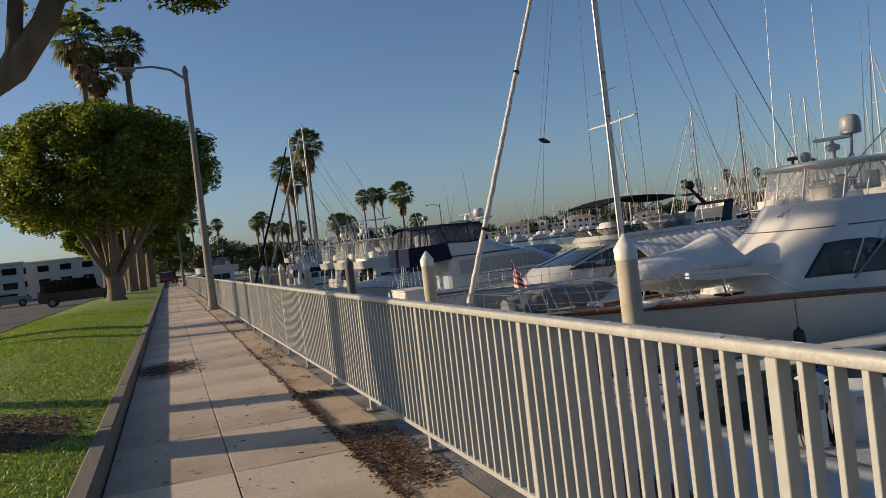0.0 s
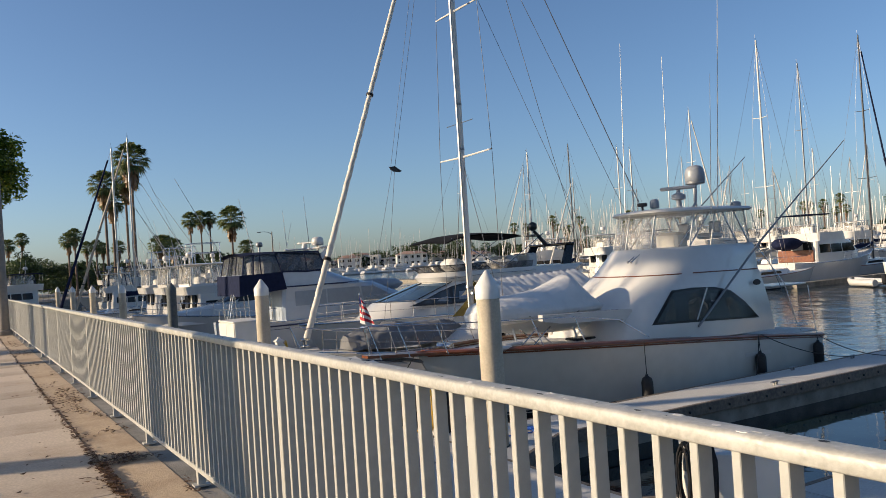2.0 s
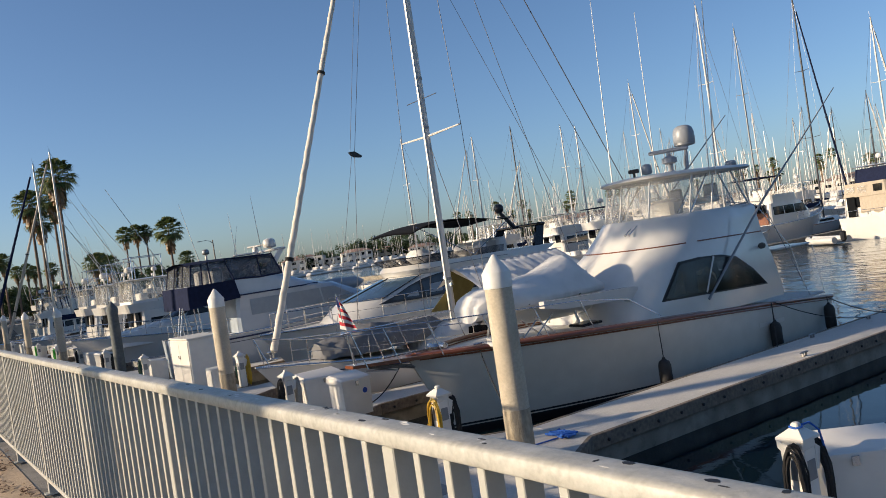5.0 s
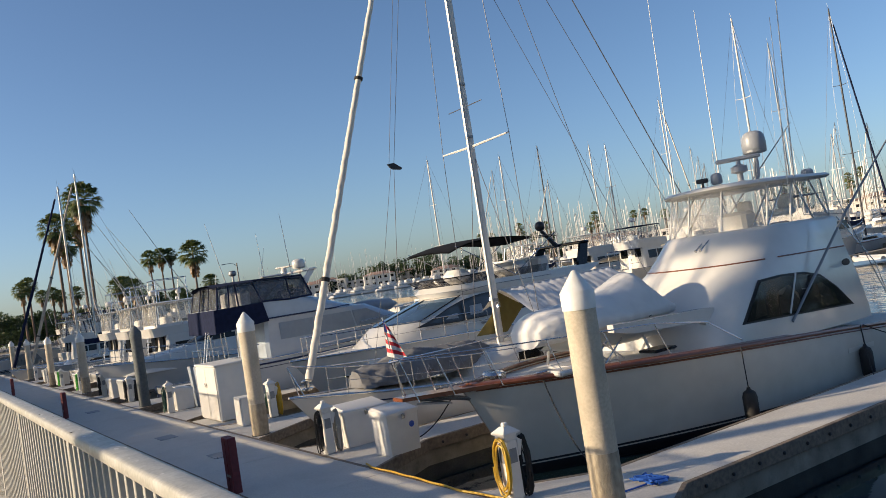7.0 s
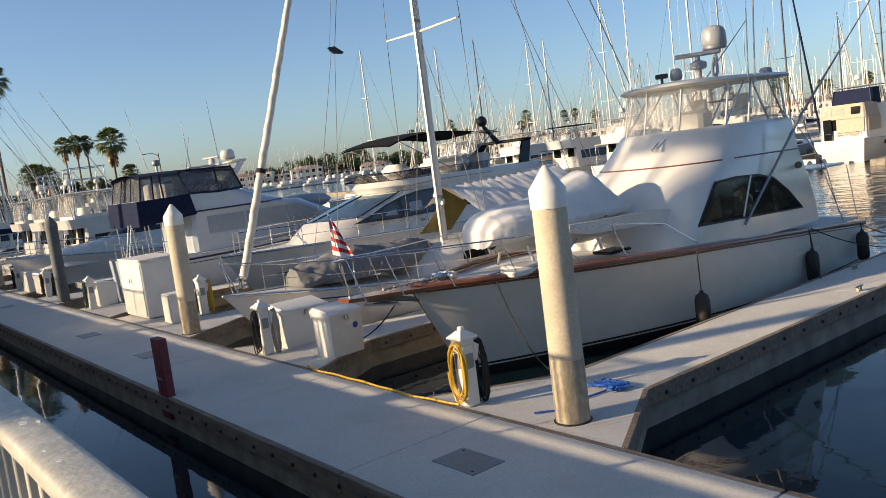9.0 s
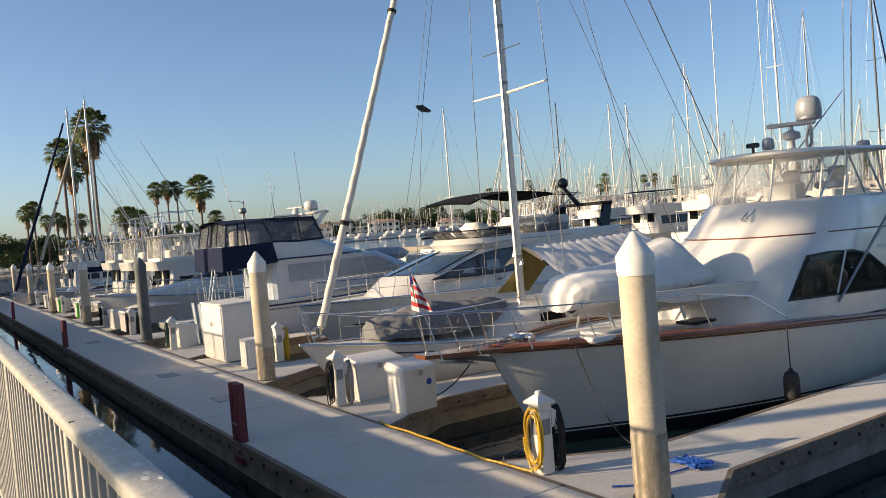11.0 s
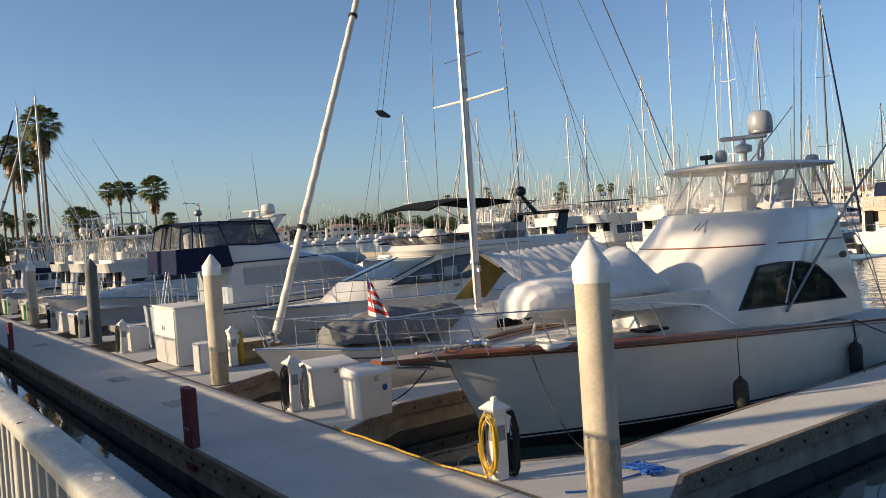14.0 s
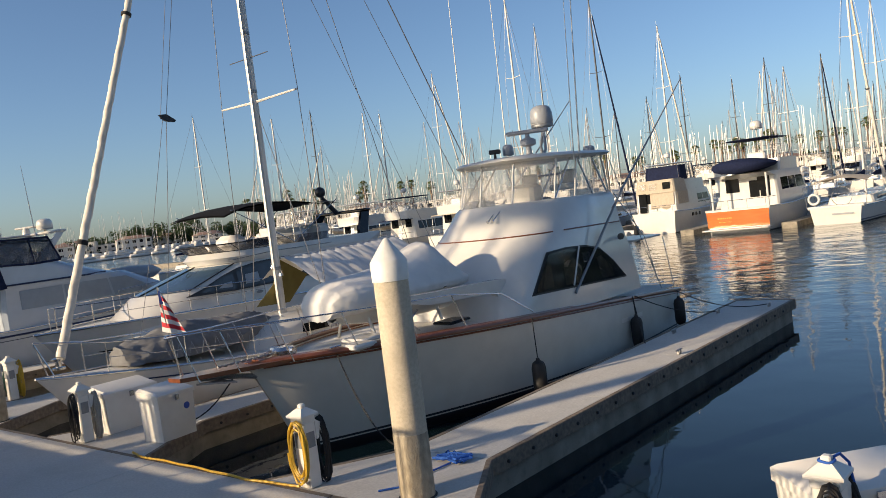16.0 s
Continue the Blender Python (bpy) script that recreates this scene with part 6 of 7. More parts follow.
    part("clear_curtain", g, DARKVINYL, nv, "clear vinyl side curtain").visible_shadow = False
    for a, c in (((0.3, 3.72), (0.45, 4.55)), ((1.1, 3.74), (1.1, 4.58)), ((0.75, 3.73), (0.85, 4.56))):
        part("curtain_frame", G().tube([(a[0], sd * 1.605, a[1]), (c[0], sd * 1.465, c[1])], 0.028, 6), CANVASNAVY, nv)
    part("weather_cloth", G().slab([(0.12, sd * 1.66, 2.88), (2.15, sd * 1.66, 3.05), (2.0, sd * 1.64, 3.78), (0.15, sd * 1.64, 3.74)][::sd], 0.03), CANVASNAVY, nv, "navy weather cloth")
    for x in (0.35, 0.9, 1.5):
        part("ladder_post", G().tube([(x, sd * 1.55, 1.7), (x - 0.05, sd * 1.6, 2.95)], 0.02, 6), STEEL, nv)
part("weather_cloth", G().slab([(0.12, -1.64, 2.88), (0.12, 1.64, 2.88), (0.15, 1.62, 3.74), (0.15, -1.62, 3.74)][::-1], 0.03), CANVASNAVY, nv, "navy weather cloth")
part("aft_curtain", G().slab([(0.3, -1.58, 3.72), (0.3, 1.58, 3.72), (0.45, 1.44, 4.55), (0.45, -1.44, 4.55)][::-1], 0.006), DARKVINYL, nv, "clear vinyl aft curtain").visible_shadow = False
for y in (-0.5, 0.5):
    part("curtain_frame", G().tube([(0.3, y * 1.1, 3.72), (0.45, y, 4.56)], 0.026, 6), CANVASNAVY, nv)
    part("helm_chair", G().box((1.6, y * 1.3, 3.95), (0.5, 0.5, 0.75), 0.1), CANVASWHITE, nv, "white helm chair")
rows = [[(0.3 + 3.6 * u, y, 4.6 + 0.10 * math.sin(math.pi * (0.25 + 0.75 * u)) - 0.13 * (abs(y) / 1.5) ** 2) for y in (-1.5, -1.1, -0.5, 0, 0.5, 1.1, 1.5)] for u in np.linspace(0, 1, 11)]
g = G().sheet(rows)
g.sheet([[(x, y, z - 0.06) for x, y, z in r] for r in rows[::-1]])
part("bimini", g, CANVASNAVY, nv, "navy canvas top", smooth=70)
part("arch_bar", G().box((4.3, 0, 4.76), (0.35, 2.7, 0.1), 0.04), GELCOAT, nv, "white radar arch bar")
part("arch_bar", G().box((3.7, 0.9, 4.75), (1.3, 0.2, 0.08), 0.03), GELCOAT, nv)
part("radar_bar", G().box((3.85, 0.4, 5.02), (0.1, 0.9, 0.08), 0.03, rz=25), GELCOAT, nv, "open array radar bar")
part("radar_stalk", G().lathe([(0.14, 0), (0.12, 0.15), (0.06, 0.22)], (3.85, 0.4, 4.79), 12), GELCOAT, nv)
# its dinghies ahead on the foredeck
for x, y, lab, m in ((19.6, 50.5, "dark grey covered dinghy on a foredeck cradle", CANVASGREY), (15.6, 33.6, "pale grey inflatable dinghy upturned on deck", RADOME)):
    d = thing("dinghy", (x, y, 0.05 if m is RADOME else -0.1), 25 if m is CANVASGREY else 8, lab, "dinghy", "small dinghies")
    part("cover", G().loft([[(lx * 0.8, 0.55 * math.cos(th) * w, 0.42 + 0.32 * math.sin(th) * w) for th in [2 * math.pi * k / 12 for k in range(12)]] for lx, w in ((-1.5, 0.35), (-1.2, 0.9), (0, 1.0), (1.1, 0.8), (1.6, 0.25))]), m, d, smooth=60)
    part("cradle", G().box((0, 0, 0.03), (1.6, 0.5, 0.24), 0.03), GREYMETAL, d)
    part("cradle_leg", G().box((0, 0, -0.25), (0.2, 0.2, 0.5), 0.02), GELCOAT, d)

# small skiff with its stern to the dock
sk, _ = motor_boat("skiff", "small white open skiff with a navy sheer band", (7.9, 38.5), 0, 5.4, 2.1, (0.85, 0.8, 1.05), [(0.6, 1.9, 3.4, 0.5, 0.4), (1.25, 2.0, 3.2, 0.45, 0.4)], None, hull_mats=[GELCOAT, BLACKPAINT, NAVYPAINT], stripe=(0.5, 0.6), rails=False, transom=None)
g = G()
for i in range(4):
    g.box((-0.12, 0.35 - i * 0.2, 0.52), (0.03, 0.1, 0.16))
part("lettering", g, NAVYPAINT, sk, "dark name lettering")
part("wheelhouse_screen", G().slab([(3.2, -0.45, 1.25), (3.2, 0.45, 1.25), (2.9, 0.4, 1.65), (2.9, -0.4, 1.65)], 0.02), WINDOWCLEAR, sk)

# white express boat, bow to the dock
ex, eh = motor_boat("express_cruiser", "white express cruiser with a pointed bow over the dock edge", (15.6, 43.6), 180, 9.4, 3.5, (1.25, 1.6, 2.0),
    [(1.3, 1.2, 8.4, 1.5, 3.5), (1.95, 1.2, 7.6, 1.3, 3.4), (2.3, 1.3, 5.0, 1.25, 1.6), (2.9, 1.6, 3.9, 1.15, 1.2)], (2.32, 2.85, 1.9, 3.9, 2), None, (3.9, 0.9, 4.0, 1.3, GELCOAT), (2.95, 3.85, 1.2, 3.9, 1.2, GELCOAT, VINYL), [GELCOAT, BLACKPAINT, BLACKPAINT],
    domes=(((2.0, 0.3, 4.35), 0.22, GELCOAT),), whips=(((1.5, 1.1, 3.9), (0.9, 1.2, 6.5)),), group="dock boats")
# sportfishers further along the dock
spec = (
    (8.0, 50.5, 0, 13.6, 4.2, 7.5, CANVASWHITE), (8.2, 56.5, 0, 12.0, 4.2, 8.0, GELCOAT), (8.4, 64.0, 0, 12.5, 4.2, 8.0, GELCOAT),
    (8.5, 84.0, 0, 12.0, 4.1, 0, CANVASNAVY),
)
for i, (x, y, rz, L, B, rg, cv) in enumerate(spec):
    k = L / 11.5
    motor_boat("sportfishing_boat", ("white sportfishing boat with clear flybridge curtains and outriggers" if rg else "white flybridge motor cruiser moored at a finger pier"), (x, y), rz, L, B, (1.0, 1.35, 1.8),
        [(0.95, 2.4 * k, 7.4 * k, B * 0.42, 1.8), (1.6, 2.4 * k, 7.2 * k, B * 0.41, 1.8), (2.4, 2.5 * k, 6.0 * k, B * 0.39, 1.6), (2.75, 2.5 * k, 5.2 * k, B * 0.38, 1.4)], (1.7, 2.3, 2.8 * k, 5.6 * k, 3),
        [(2.7, 1.9 * k, 4.9 * k, B * 0.34, 1.2), (3.2, 1.8 * k, 4.9 * k, B * 0.35, 1.2)], (4.5, 1.9 * k, 4.6 * k, B * 0.36, GELCOAT), (3.3, 4.45, 2.1 * k, 4.6 * k, B * 0.33, cv, VINYL),
        [GELCOAT, BLACKPAINT, NAVYPAINT if i % 2 else BLACKPAINT], domes=(((2.6 * k, 0.5, 5.0), 0.25, GELCOAT), ((3.6 * k, -0.4, 4.95), 0.16, GELCOAT)), whips=(((1.6 * k, 1.3, 4.5), (1.0 * k, 1.5, 7.5)), ((1.6 * k, -1.3, 4.5), (1.2 * k, -1.5, 7.0))), riggers=rg, rails=i < 5, group="dock boats")


# ---- sailboats away from the dock ----
def sail_boat(x, y, rz, L, top, mast=None, cover=None, furl=None, furl_mat=None, detail=True, label="moored white sailboat with a bare mast", hull_m=None):
    b = thing("sailboat", (x, y, WL), rz, label, "sailboat", "moored sailboats")
    h = Hull(L, L * 0.3, (1.0, 1.05, 1.4), 0.6, 0.7, 0.42, 2.1, 1.0, (0.9, 0.55), 0.1)
    h.build(b, [hull_m or GELCOAT, BLACKPAINT, NAVYPAINT], (0.12, 0.2), 12, DECKPAINT, TEAK if top > 16 else STEEL, 0.025, 0.03)
    part("coachroof", G().loft([outline(L * 0.25, L * 0.68, L * 0.10, 0.98, 1.2, n=5), outline(L * 0.26, L * 0.64, L * 0.09, 1.45, 1.2, n=5)]), GELCOAT, b)
    if detail:
        for sd in (1, -1):
            part("cabin_window", window_strip(G(), [(L * 0.32, 1.12), (L * 0.52, 1.12), (L * 0.5, 1.32), (L * 0.33, 1.32)], lambda z: L * 0.098, sd), GLASSDARK, b)
    if not detail:
        x_, tp, hm = L * 0.55, top - WL, top - WL - 1.4
        part("mast", G().tube([(x_, 0, 1.4), (x_, 0, 1.4 + hm * 0.7), (x_, 0, tp)], [0.062, 0.062, 0.045], 8), mast or MASTWHITE, b, "bare mast")
        for f, w in ((0.36, 0.9), (0.66, 0.7)):
            part("spreader", G().tube([(x_ - 0.1, w, 1.4 + hm * f), (x_ - 0.1, -w, 1.4 + hm * f)], 0.025, 5), mast or MASTWHITE, b)
        g = G()
        for sd in (1, -1):
            g.tube([(x_ - 0.1, sd * L * 0.13, 1.1), (x_ - 0.1, sd * 0.9, 1.4 + hm * 0.36), (x_ - 0.1, sd * 0.7, 1.4 + hm * 0.66), (x_, 0, tp - 0.1)], 0.011, 4)
        g.tube([(0.1, 0, 1.05), (x_, 0, tp)], 0.011, 4)
        g.tube([(L - 0.3, 0, 1.4), (x_, 0, tp - 0.1)], 0.011, 4)
        part("rigging", g, CABLE, b)
        bz = 2.4
        part("boom", G().tube([(x_ - 0.1, 0, bz), (x_ - L * 0.34, 0, bz + 0.08)], 0.055, 6), mast or MASTWHITE, b)
        part("sail_cover", G().tube([(x_ - 0.05, 0, bz + 0.5), (x_ - 0.5, 0, bz + 0.28), (x_ - L * 0.33, 0, bz + 0.14)], [0.10, 0.17, 0.07], 8, flat=1.3), cover or CANVASNAVY, b, "canvas sail cover")
        if furl:
            part("furled_headsail", G().tube([Vector((L - 0.3, 0, 1.4)).lerp(Vector((x_, 0, tp)), u) for u in (0.04, 0.3, 0.6, 0.94)], [furl, furl * 0.9, furl * 0.75, furl * 0.5], 7), furl_mat or SAIL, b, "rolled headsail")
        return b
    rig(b, L * 0.55, 1.4, top - WL, (L - 0.3, 0, 1.4), (0.1, 0, 1.05), L * 0.13, mast or MASTWHITE, ((0.36, 0.9), (0.66, 0.7)), 0.085, furl, furl_mat, L * 0.34, cover or CANVASNAVY, 0.011)
    return b


sail_boat(18.8, 76.3, 180, 12.0, 14.33, MASTALU, CANVASNAVY, 0.13, CANVASTAN)
sail_boat(16.8, 74.2, 180, 11.5, 13.0, MASTALU, CANVASNAVY, 0.13, CANVASNAVY)
# fitted masts beyond the fairway
for i, (x, y, top, m) in enumerate(((53.9, 41.0, 17.25, MASTWHITE), (70.7, 42.8, 19.6, MASTDARK), (71.3, 49.6, 18.7, GREYMETAL), (73.2, 65.5, 17.2, MASTWHITE), (48.3, 77.2, 13.9, MASTWHITE), (51.0, 68.0, 12.25, MASTWHITE), (67.8, 72.2, 13.7, MASTWHITE), (68.0, 81.5, 15.5, MASTDARK),
        (72.7, 37.1, 15.9, MASTWHITE), (101, 47.5, 14.7, MASTDARK), (103, 41.7, 13.1, MASTDARK), (109, 39.0, 13.3, MASTWHITE), (96.5, 29.4, 13.2, MASTDARK), (68.3, 18.3, 13.1, MASTWHITE), (88, 60, 12.0, MASTWHITE), (60, 62, 11.8, MASTALU))):
    sail_boat(x - 7.0, y, 0, 12.5, top, m, CANVASNAVY if i % 3 else CANVASTAN, 0.11 if i in (1, 3, 8, 12) else None, CANVASNAVY if i in (1, 12) else SAIL)
protos = [sail_boat(96 + 6 * i, 22 + 3.5 * i, 0, 9.5 + i * 0.6, 8.6 + 1.15 * i, (MASTALU, GREYMETAL, MASTWHITE, MASTDARK, MASTALU, GREYMETAL)[i], (CANVASNAVY, CANVASTAN, CANVASWHITE, CANVASNAVY, CANVASGREY, CANVASNAVY)[i], 0.10 if i % 2 else None, SAIL, False) for i in range(6)]
rr = random.Random(21)
spots = []
for row in range(7):
    for k in range(19):
        x = 66 + row * 21 + (10 if k % 2 else 0) + rr.uniform(-2, 2)
        y = -6 + k * (7.5 + row * 1.6) + rr.uniform(-1.5, 1.5)
        if math.degrees(math.atan2(x, y - 4)) > 37 and rr.random() < 0.85:
            spots.append((x, y))
# Unseen boats behind the view, added to darken reflections in window panes.
for i in range(24):
    spots.append((18 + (i % 8) * 11 + rr.uniform(-2, 2), -24 - (i // 8) * 14 + rr.uniform(-2, 2)))
for x, y in spots:
    copy_thing(protos[rr.randrange(6)], pose(x, y, WL, rr.uniform(-0.8, 0.8), rr.uniform(-0.8, 0.8), rr.choice((0, 180)) + rr.uniform(-3, 3)))

# ---- the row of sterns beyond the fairway ----
og, oh = motor_boat("motor_yacht", "white trawler yacht with a varnished orange transom and navy cover", (51.6, 23.6), 0, 14.0, 4.7, (1.55, 1.6, 2.4),
    [(1.4, 2.2, 10.0, 1.95, 2.0), (2.2, 2.2, 9.8, 1.95, 2.0), (3.4, 2.2, 8.8, 1.85, 1.6), (3.7, 0.4, 8.4, 1.95, 1.4)], (2.4, 3.2, 3.0, 7.6, 3), [(3.7, 3.4, 8.0, 1.8, 1.2), (4.5, 3.5, 8.0, 1.8, 1.2)], (5.9, 3.0, 7.0, 1.6, CANVASNAVY), None, [GELCOAT, BLACKPAINT, GELCOAT], (0.14, 0.2), domes=(((5.0, 0, 6.6), 0.4, GELCOAT),), whips=(((6, 1.5, 5.5), (5.6, 1.6, 9.5)),), transom=ORANGEWOOD)
for y in (-1.8, 1.8):
    part("cockpit_post", G().box((0.6, y, 2.55), (0.12, 0.12, 2.2), 0.02), GELCOAT, og)
for y in (-1.15, -0.45):
    part("saloon_door", G().box((2.17, y, 2.65), (0.03, 0.62, 1.1), 0.01), GLASSDARK, og, "dark glazed saloon door")
part("boat_cover", G().loft([[(lx, 2.0 * math.cos(th) * w, 4.22 + (0.5 + 0.12 * math.cos(th)) * math.sin(th) * w) for th in [2 * math.pi * k / 14 for k in range(14)]] for lx, w in ((0.5, 0.4), (0.9, 0.9), (2.2, 1.0), (3.2, 0.9), (3.8, 0.35))]), CANVASNAVY, og, "navy dinghy cover", smooth=60)
part("swim_platform", G().box((-0.45, 0, 0.28), (0.9, 4.2, 0.1), 0.03), GELCOAT, og)
tw, th_ = motor_boat("motor_yacht", "white trawler yacht with tan aft canvas and a dinghy astern", (56.0, 31.5), 0, 14.0, 4.6, (1.9, 1.8, 2.4),
    [(1.7, 0.8, 10.0, 1.95, 2.0), (2.4, 0.8, 9.8, 1.95, 2.0), (3.6, 0.9, 8.8, 1.85, 1.6)], (2.3, 3.1, 5.2, 7.6, 2), [(3.6, 2.8, 8.4, 1.75, 1.4), (4.5, 2.9, 8.2, 1.7, 1.2)], (6.0, 2.2, 6.4, 1.7, GELCOAT), (4.5, 5.9, 3.6, 6.6, 1.6, CANVASNAVY, VINYL), [GELCOAT, BLACKPAINT, GELCOAT], domes=(((4.4, 0.2, 6.6), 0.3, GELCOAT),), whips=(((5, 1.5, 6), (4.6, 1.6, 9.0)),))
part("aft_enclosure", G().loft([outline(0.7, 3.4, 1.9, 3.55, 0.2), outline(0.9, 3.4, 1.7, 4.7, 0.2)]), CANVASTAN, tw, "tan canvas aft enclosure")
for y in (-1.1, 0.2, 1.2):
    part("canvas_window", G().box((0.74, y, 4.15), (0.06, 0.7, 0.6), 0.02), GLASSDARK if y < 0 else VINYL, tw)
part("aft_curtain", G().loft([[(x, y, z + 0.04 * math.sin(y * 9)) for x, y, z in ((0.72, -1.7, 2.5), (0.72, 0.5, 2.2), (0.76, 0.5, 3.55), (0.76, -1.7, 3.55))], [(x, y, z) for x, y, z in ((0.78, -1.7, 2.5), (0.78, 0.5, 2.2), (0.8, 0.5, 3.55), (0.8, -1.7, 3.55))]]), CANVASTAN, tw, "tan hanging curtain")
part("side_curtain", G().box((2.0, -1.99, 3.0), (2.2, 0.03, 1.1), 0.01), CANVASTAN, tw, "tan side curtain")
# Solid dark panel that paints the shade inside the open companionway.
part("doorway", G().box((0.7, 1.2, 2.75), (0.16, 0.7, 1.7), 0.02), GLASSDARK, tw, "dark panel for the shade inside an open companionway")
part("fly_canvas", G().loft([outline(2.5, 4.2, 1.72, 4.55, 0.2), outline(2.7, 4.2, 1.6, 5.85, 0.2)]), CANVASNAVY, tw, "navy flybridge back canvas")
part("bundle", G().ball((1.3, -0.9, 2.3), (0.6, 0.8, 0.5), 12, 8), CANVASTAN, tw, "tan covered bundle")
for y in (-2.0, 0, 2.0):
    part("aft_post", G().tube([(0.75, y * 0.92, 2.0), (0.9, y * 0.9, 3.6)], 0.05, 8), GELCOAT, tw)
for x in (3.2, 3.9, 4.6):
    part("port_light", G().box((x, -2.2, 1.35), (0.35, 0.14, 0.3), 0.03), GLASSDARK, tw)
tw.scale = (0.85, 0.85, 0.85)
d = thing("dinghy", (54.2, 33.4, WL), 70, "white inflatable dinghy tied astern", "dinghy", "small dinghies")
for sd in (1, -1):
    part("tube", G().tube([(-1.5, sd * 0.6, 0.3), (0.9, sd * 0.6, 0.32), (1.6, sd * 0.2, 0.45)], [0.24, 0.25, 0.2], 10), GELCOAT, d)
part("floor", G().box((-0.1, 0, 0.15), (2.6, 1.0, 0.1), 0.02), RADOME, d)
part("outboard", G().box((-1.7, 0, 0.55), (0.35, 0.35, 0.7), 0.08), BLACKPAINT, d)
ss = sail_boat(52.5, 18.0, 0, 14.0, 15.0, MASTWHITE, CANVASNAVY, 0.12, SAIL, True, "white cruising sailboat with a tan cockpit canopy")
part("transom_deck", G().box((0.25, 0, 1.05), (0.6, 3.2, 0.2), 0.04), GELCOAT, ss)
rows = [[(1.0 + 3.4 * u, y, 2.75 + 0.15 * math.sin(math.pi * u) - 0.3 * (abs(y) / 1.6) ** 2) for y in (-1.6, -0.8, 0, 0.8, 1.6)] for u in np.linspace(0, 1, 7)]
part("bimini", G().sheet(rows), CANVASTAN, ss, smooth=70)
part("wheel", G().tube([(1.6, 0.6 * math.cos(a), 1.6 + 0.6 * math.sin(a)) for a in np.linspace(0, 2 * math.pi, 20)], 0.02, 6), STEEL, ss)
part("pushpit", G().tube([(0.2, 1.7, 1.1), (0.1, 1.7, 1.8), (0.0, 0, 1.85), (0.1, -1.7, 1.8), (0.2, -1.7, 1.1)], 0.02, 6), STEEL, ss)
part("life_ring", G().tube([(0.05, 1.2 + 0.3 * math.cos(a), 1.6 + 0.3 * math.sin(a)) for a in np.linspace(0, 2 * math.pi, 18)], 0.08, 8), GELCOAT, ss, "white horseshoe lifebuoy")
part("name_band", G().box((-0.12, -0.4, 0.62), (0.03, 1.2, 0.1)), RADOME, ss)
bt, bth = motor_boat("motor_yacht", "white motor yacht with a brown cockpit and a navy covered dinghy", (56.5, 42.8), 0, 14.0, 4.6, (1.7, 1.7, 2.4),
    [(1.6, 3.0, 10.0, 1.95, 2.0), (2.4, 3.0, 9.8, 1.95, 2.0), (3.4, 3.2, 8.6, 1.85, 1.6)], (2.4, 3.1, 3.4, 8.0, 3), [(3.4, 3.6, 8.0, 1.8, 1.2), (4.1, 3.6, 7.8, 1.8, 1.2)], (5.6, 2.6, 6.4, 1.6, CANVASNAVY), None, [GELCOAT, BLACKPAINT, GELCOAT], whips=(((5, 1.5, 4), (4.6, 1.6, 8.0)),))
part("cockpit_panel", G().box((2.9, 0, 2.2), (0.1, 3.4, 1.0), 0.03), TEAK, bt)
part("boat_cover", G().loft([[(lx, 0.9 * math.cos(t2) * w, 3.3 + 0.5 * math.sin(t2) * w) for t2 in [2 * math.pi * k / 14 for k in range(14)]] for lx, w in ((0.4, 0.4), (1.0, 1.0), (2.4, 1.05), (3.4, 0.5))]), CANVASNAVY, bt, smooth=60)
part("lettering", G().box((-0.16, 0.3, 1.0), (0.03, 1.6, 0.16)), ROPELIGHT, bt)
rr = random.Random(5)
others = []
for i in range(3):
    k = 0.95 + 0.12 * i
    ob, _ = motor_boat("motor_yacht", "white flybridge motor yacht moored stern to the fairway", (57.0, 53.0 + 7.0 * i), 0, 12 * k, 4.2, (1.4, 1.5, 2.1),
        [(1.3, 2.0, 8.4 * k, 1.75, 2.0), (2.2, 2.0, 8.2 * k, 1.75, 2.0), (3.3, 2.0, 7.0 * k, 1.6, 1.6)], (2.2, 3.0, 2.6, 6.4, 3), [(3.3, 1.4, 6.6 * k, 1.7, 1.2), (4.1, 1.3, 6.6 * k, 1.7, 1.2)], (5.4, 1.2, 5.6, 1.6, (GELCOAT, CANVASNAVY, CANVASWHITE)[i]), (4.1, 5.3, 2.2, 5.4, 1.5, (GELCOAT, CANVASNAVY, CANVASWHITE)[i], VINYL), [GELCOAT, BLACKPAINT, NAVYPAINT], domes=(((3.2, 0.3, 5.95), 0.3, GELCOAT),), whips=(((4, 1.4, 5.4), (3.6, 1.5, 8.4)), ((3, -1.4, 5.4), (2.7, -1.5, 8.8))), group="far motor yachts")
    part("swim_platform", G().box((-0.4, 0, 0.3), (0.8, 3.6, 0.1), 0.03), GELCOAT, ob)
    part("cockpit_shade", G().loft([outline(0.3, 2.2, 1.6, 3.25, 0.2), outline(0.3, 2.2, 1.6, 3.32, 0.2)]), (CANVASTAN, CANVASNAVY, GELCOAT)[i], ob, "cockpit awning")
    for yy in (-1.5, 1.5):
        part("awning_post", G().tube([(0.4, yy, 1.4), (0.4, yy, 3.28)], 0.03, 6), STEEL, ob)
    others.append(ob)
for i in range(26):
    row = i // 9
    x, y = (60 + row * 46 + rr.uniform(-2, 2), 74 + (i % 9) * 8.2 - row * 26)
    if math.degrees(math.atan2(x, y - 4)) > 40:
        copy_thing(others[rr.randrange(3)], pose(x, y, WL, 0, 0, rr.choice((0, 180)) + rr.uniform(-4, 4)))
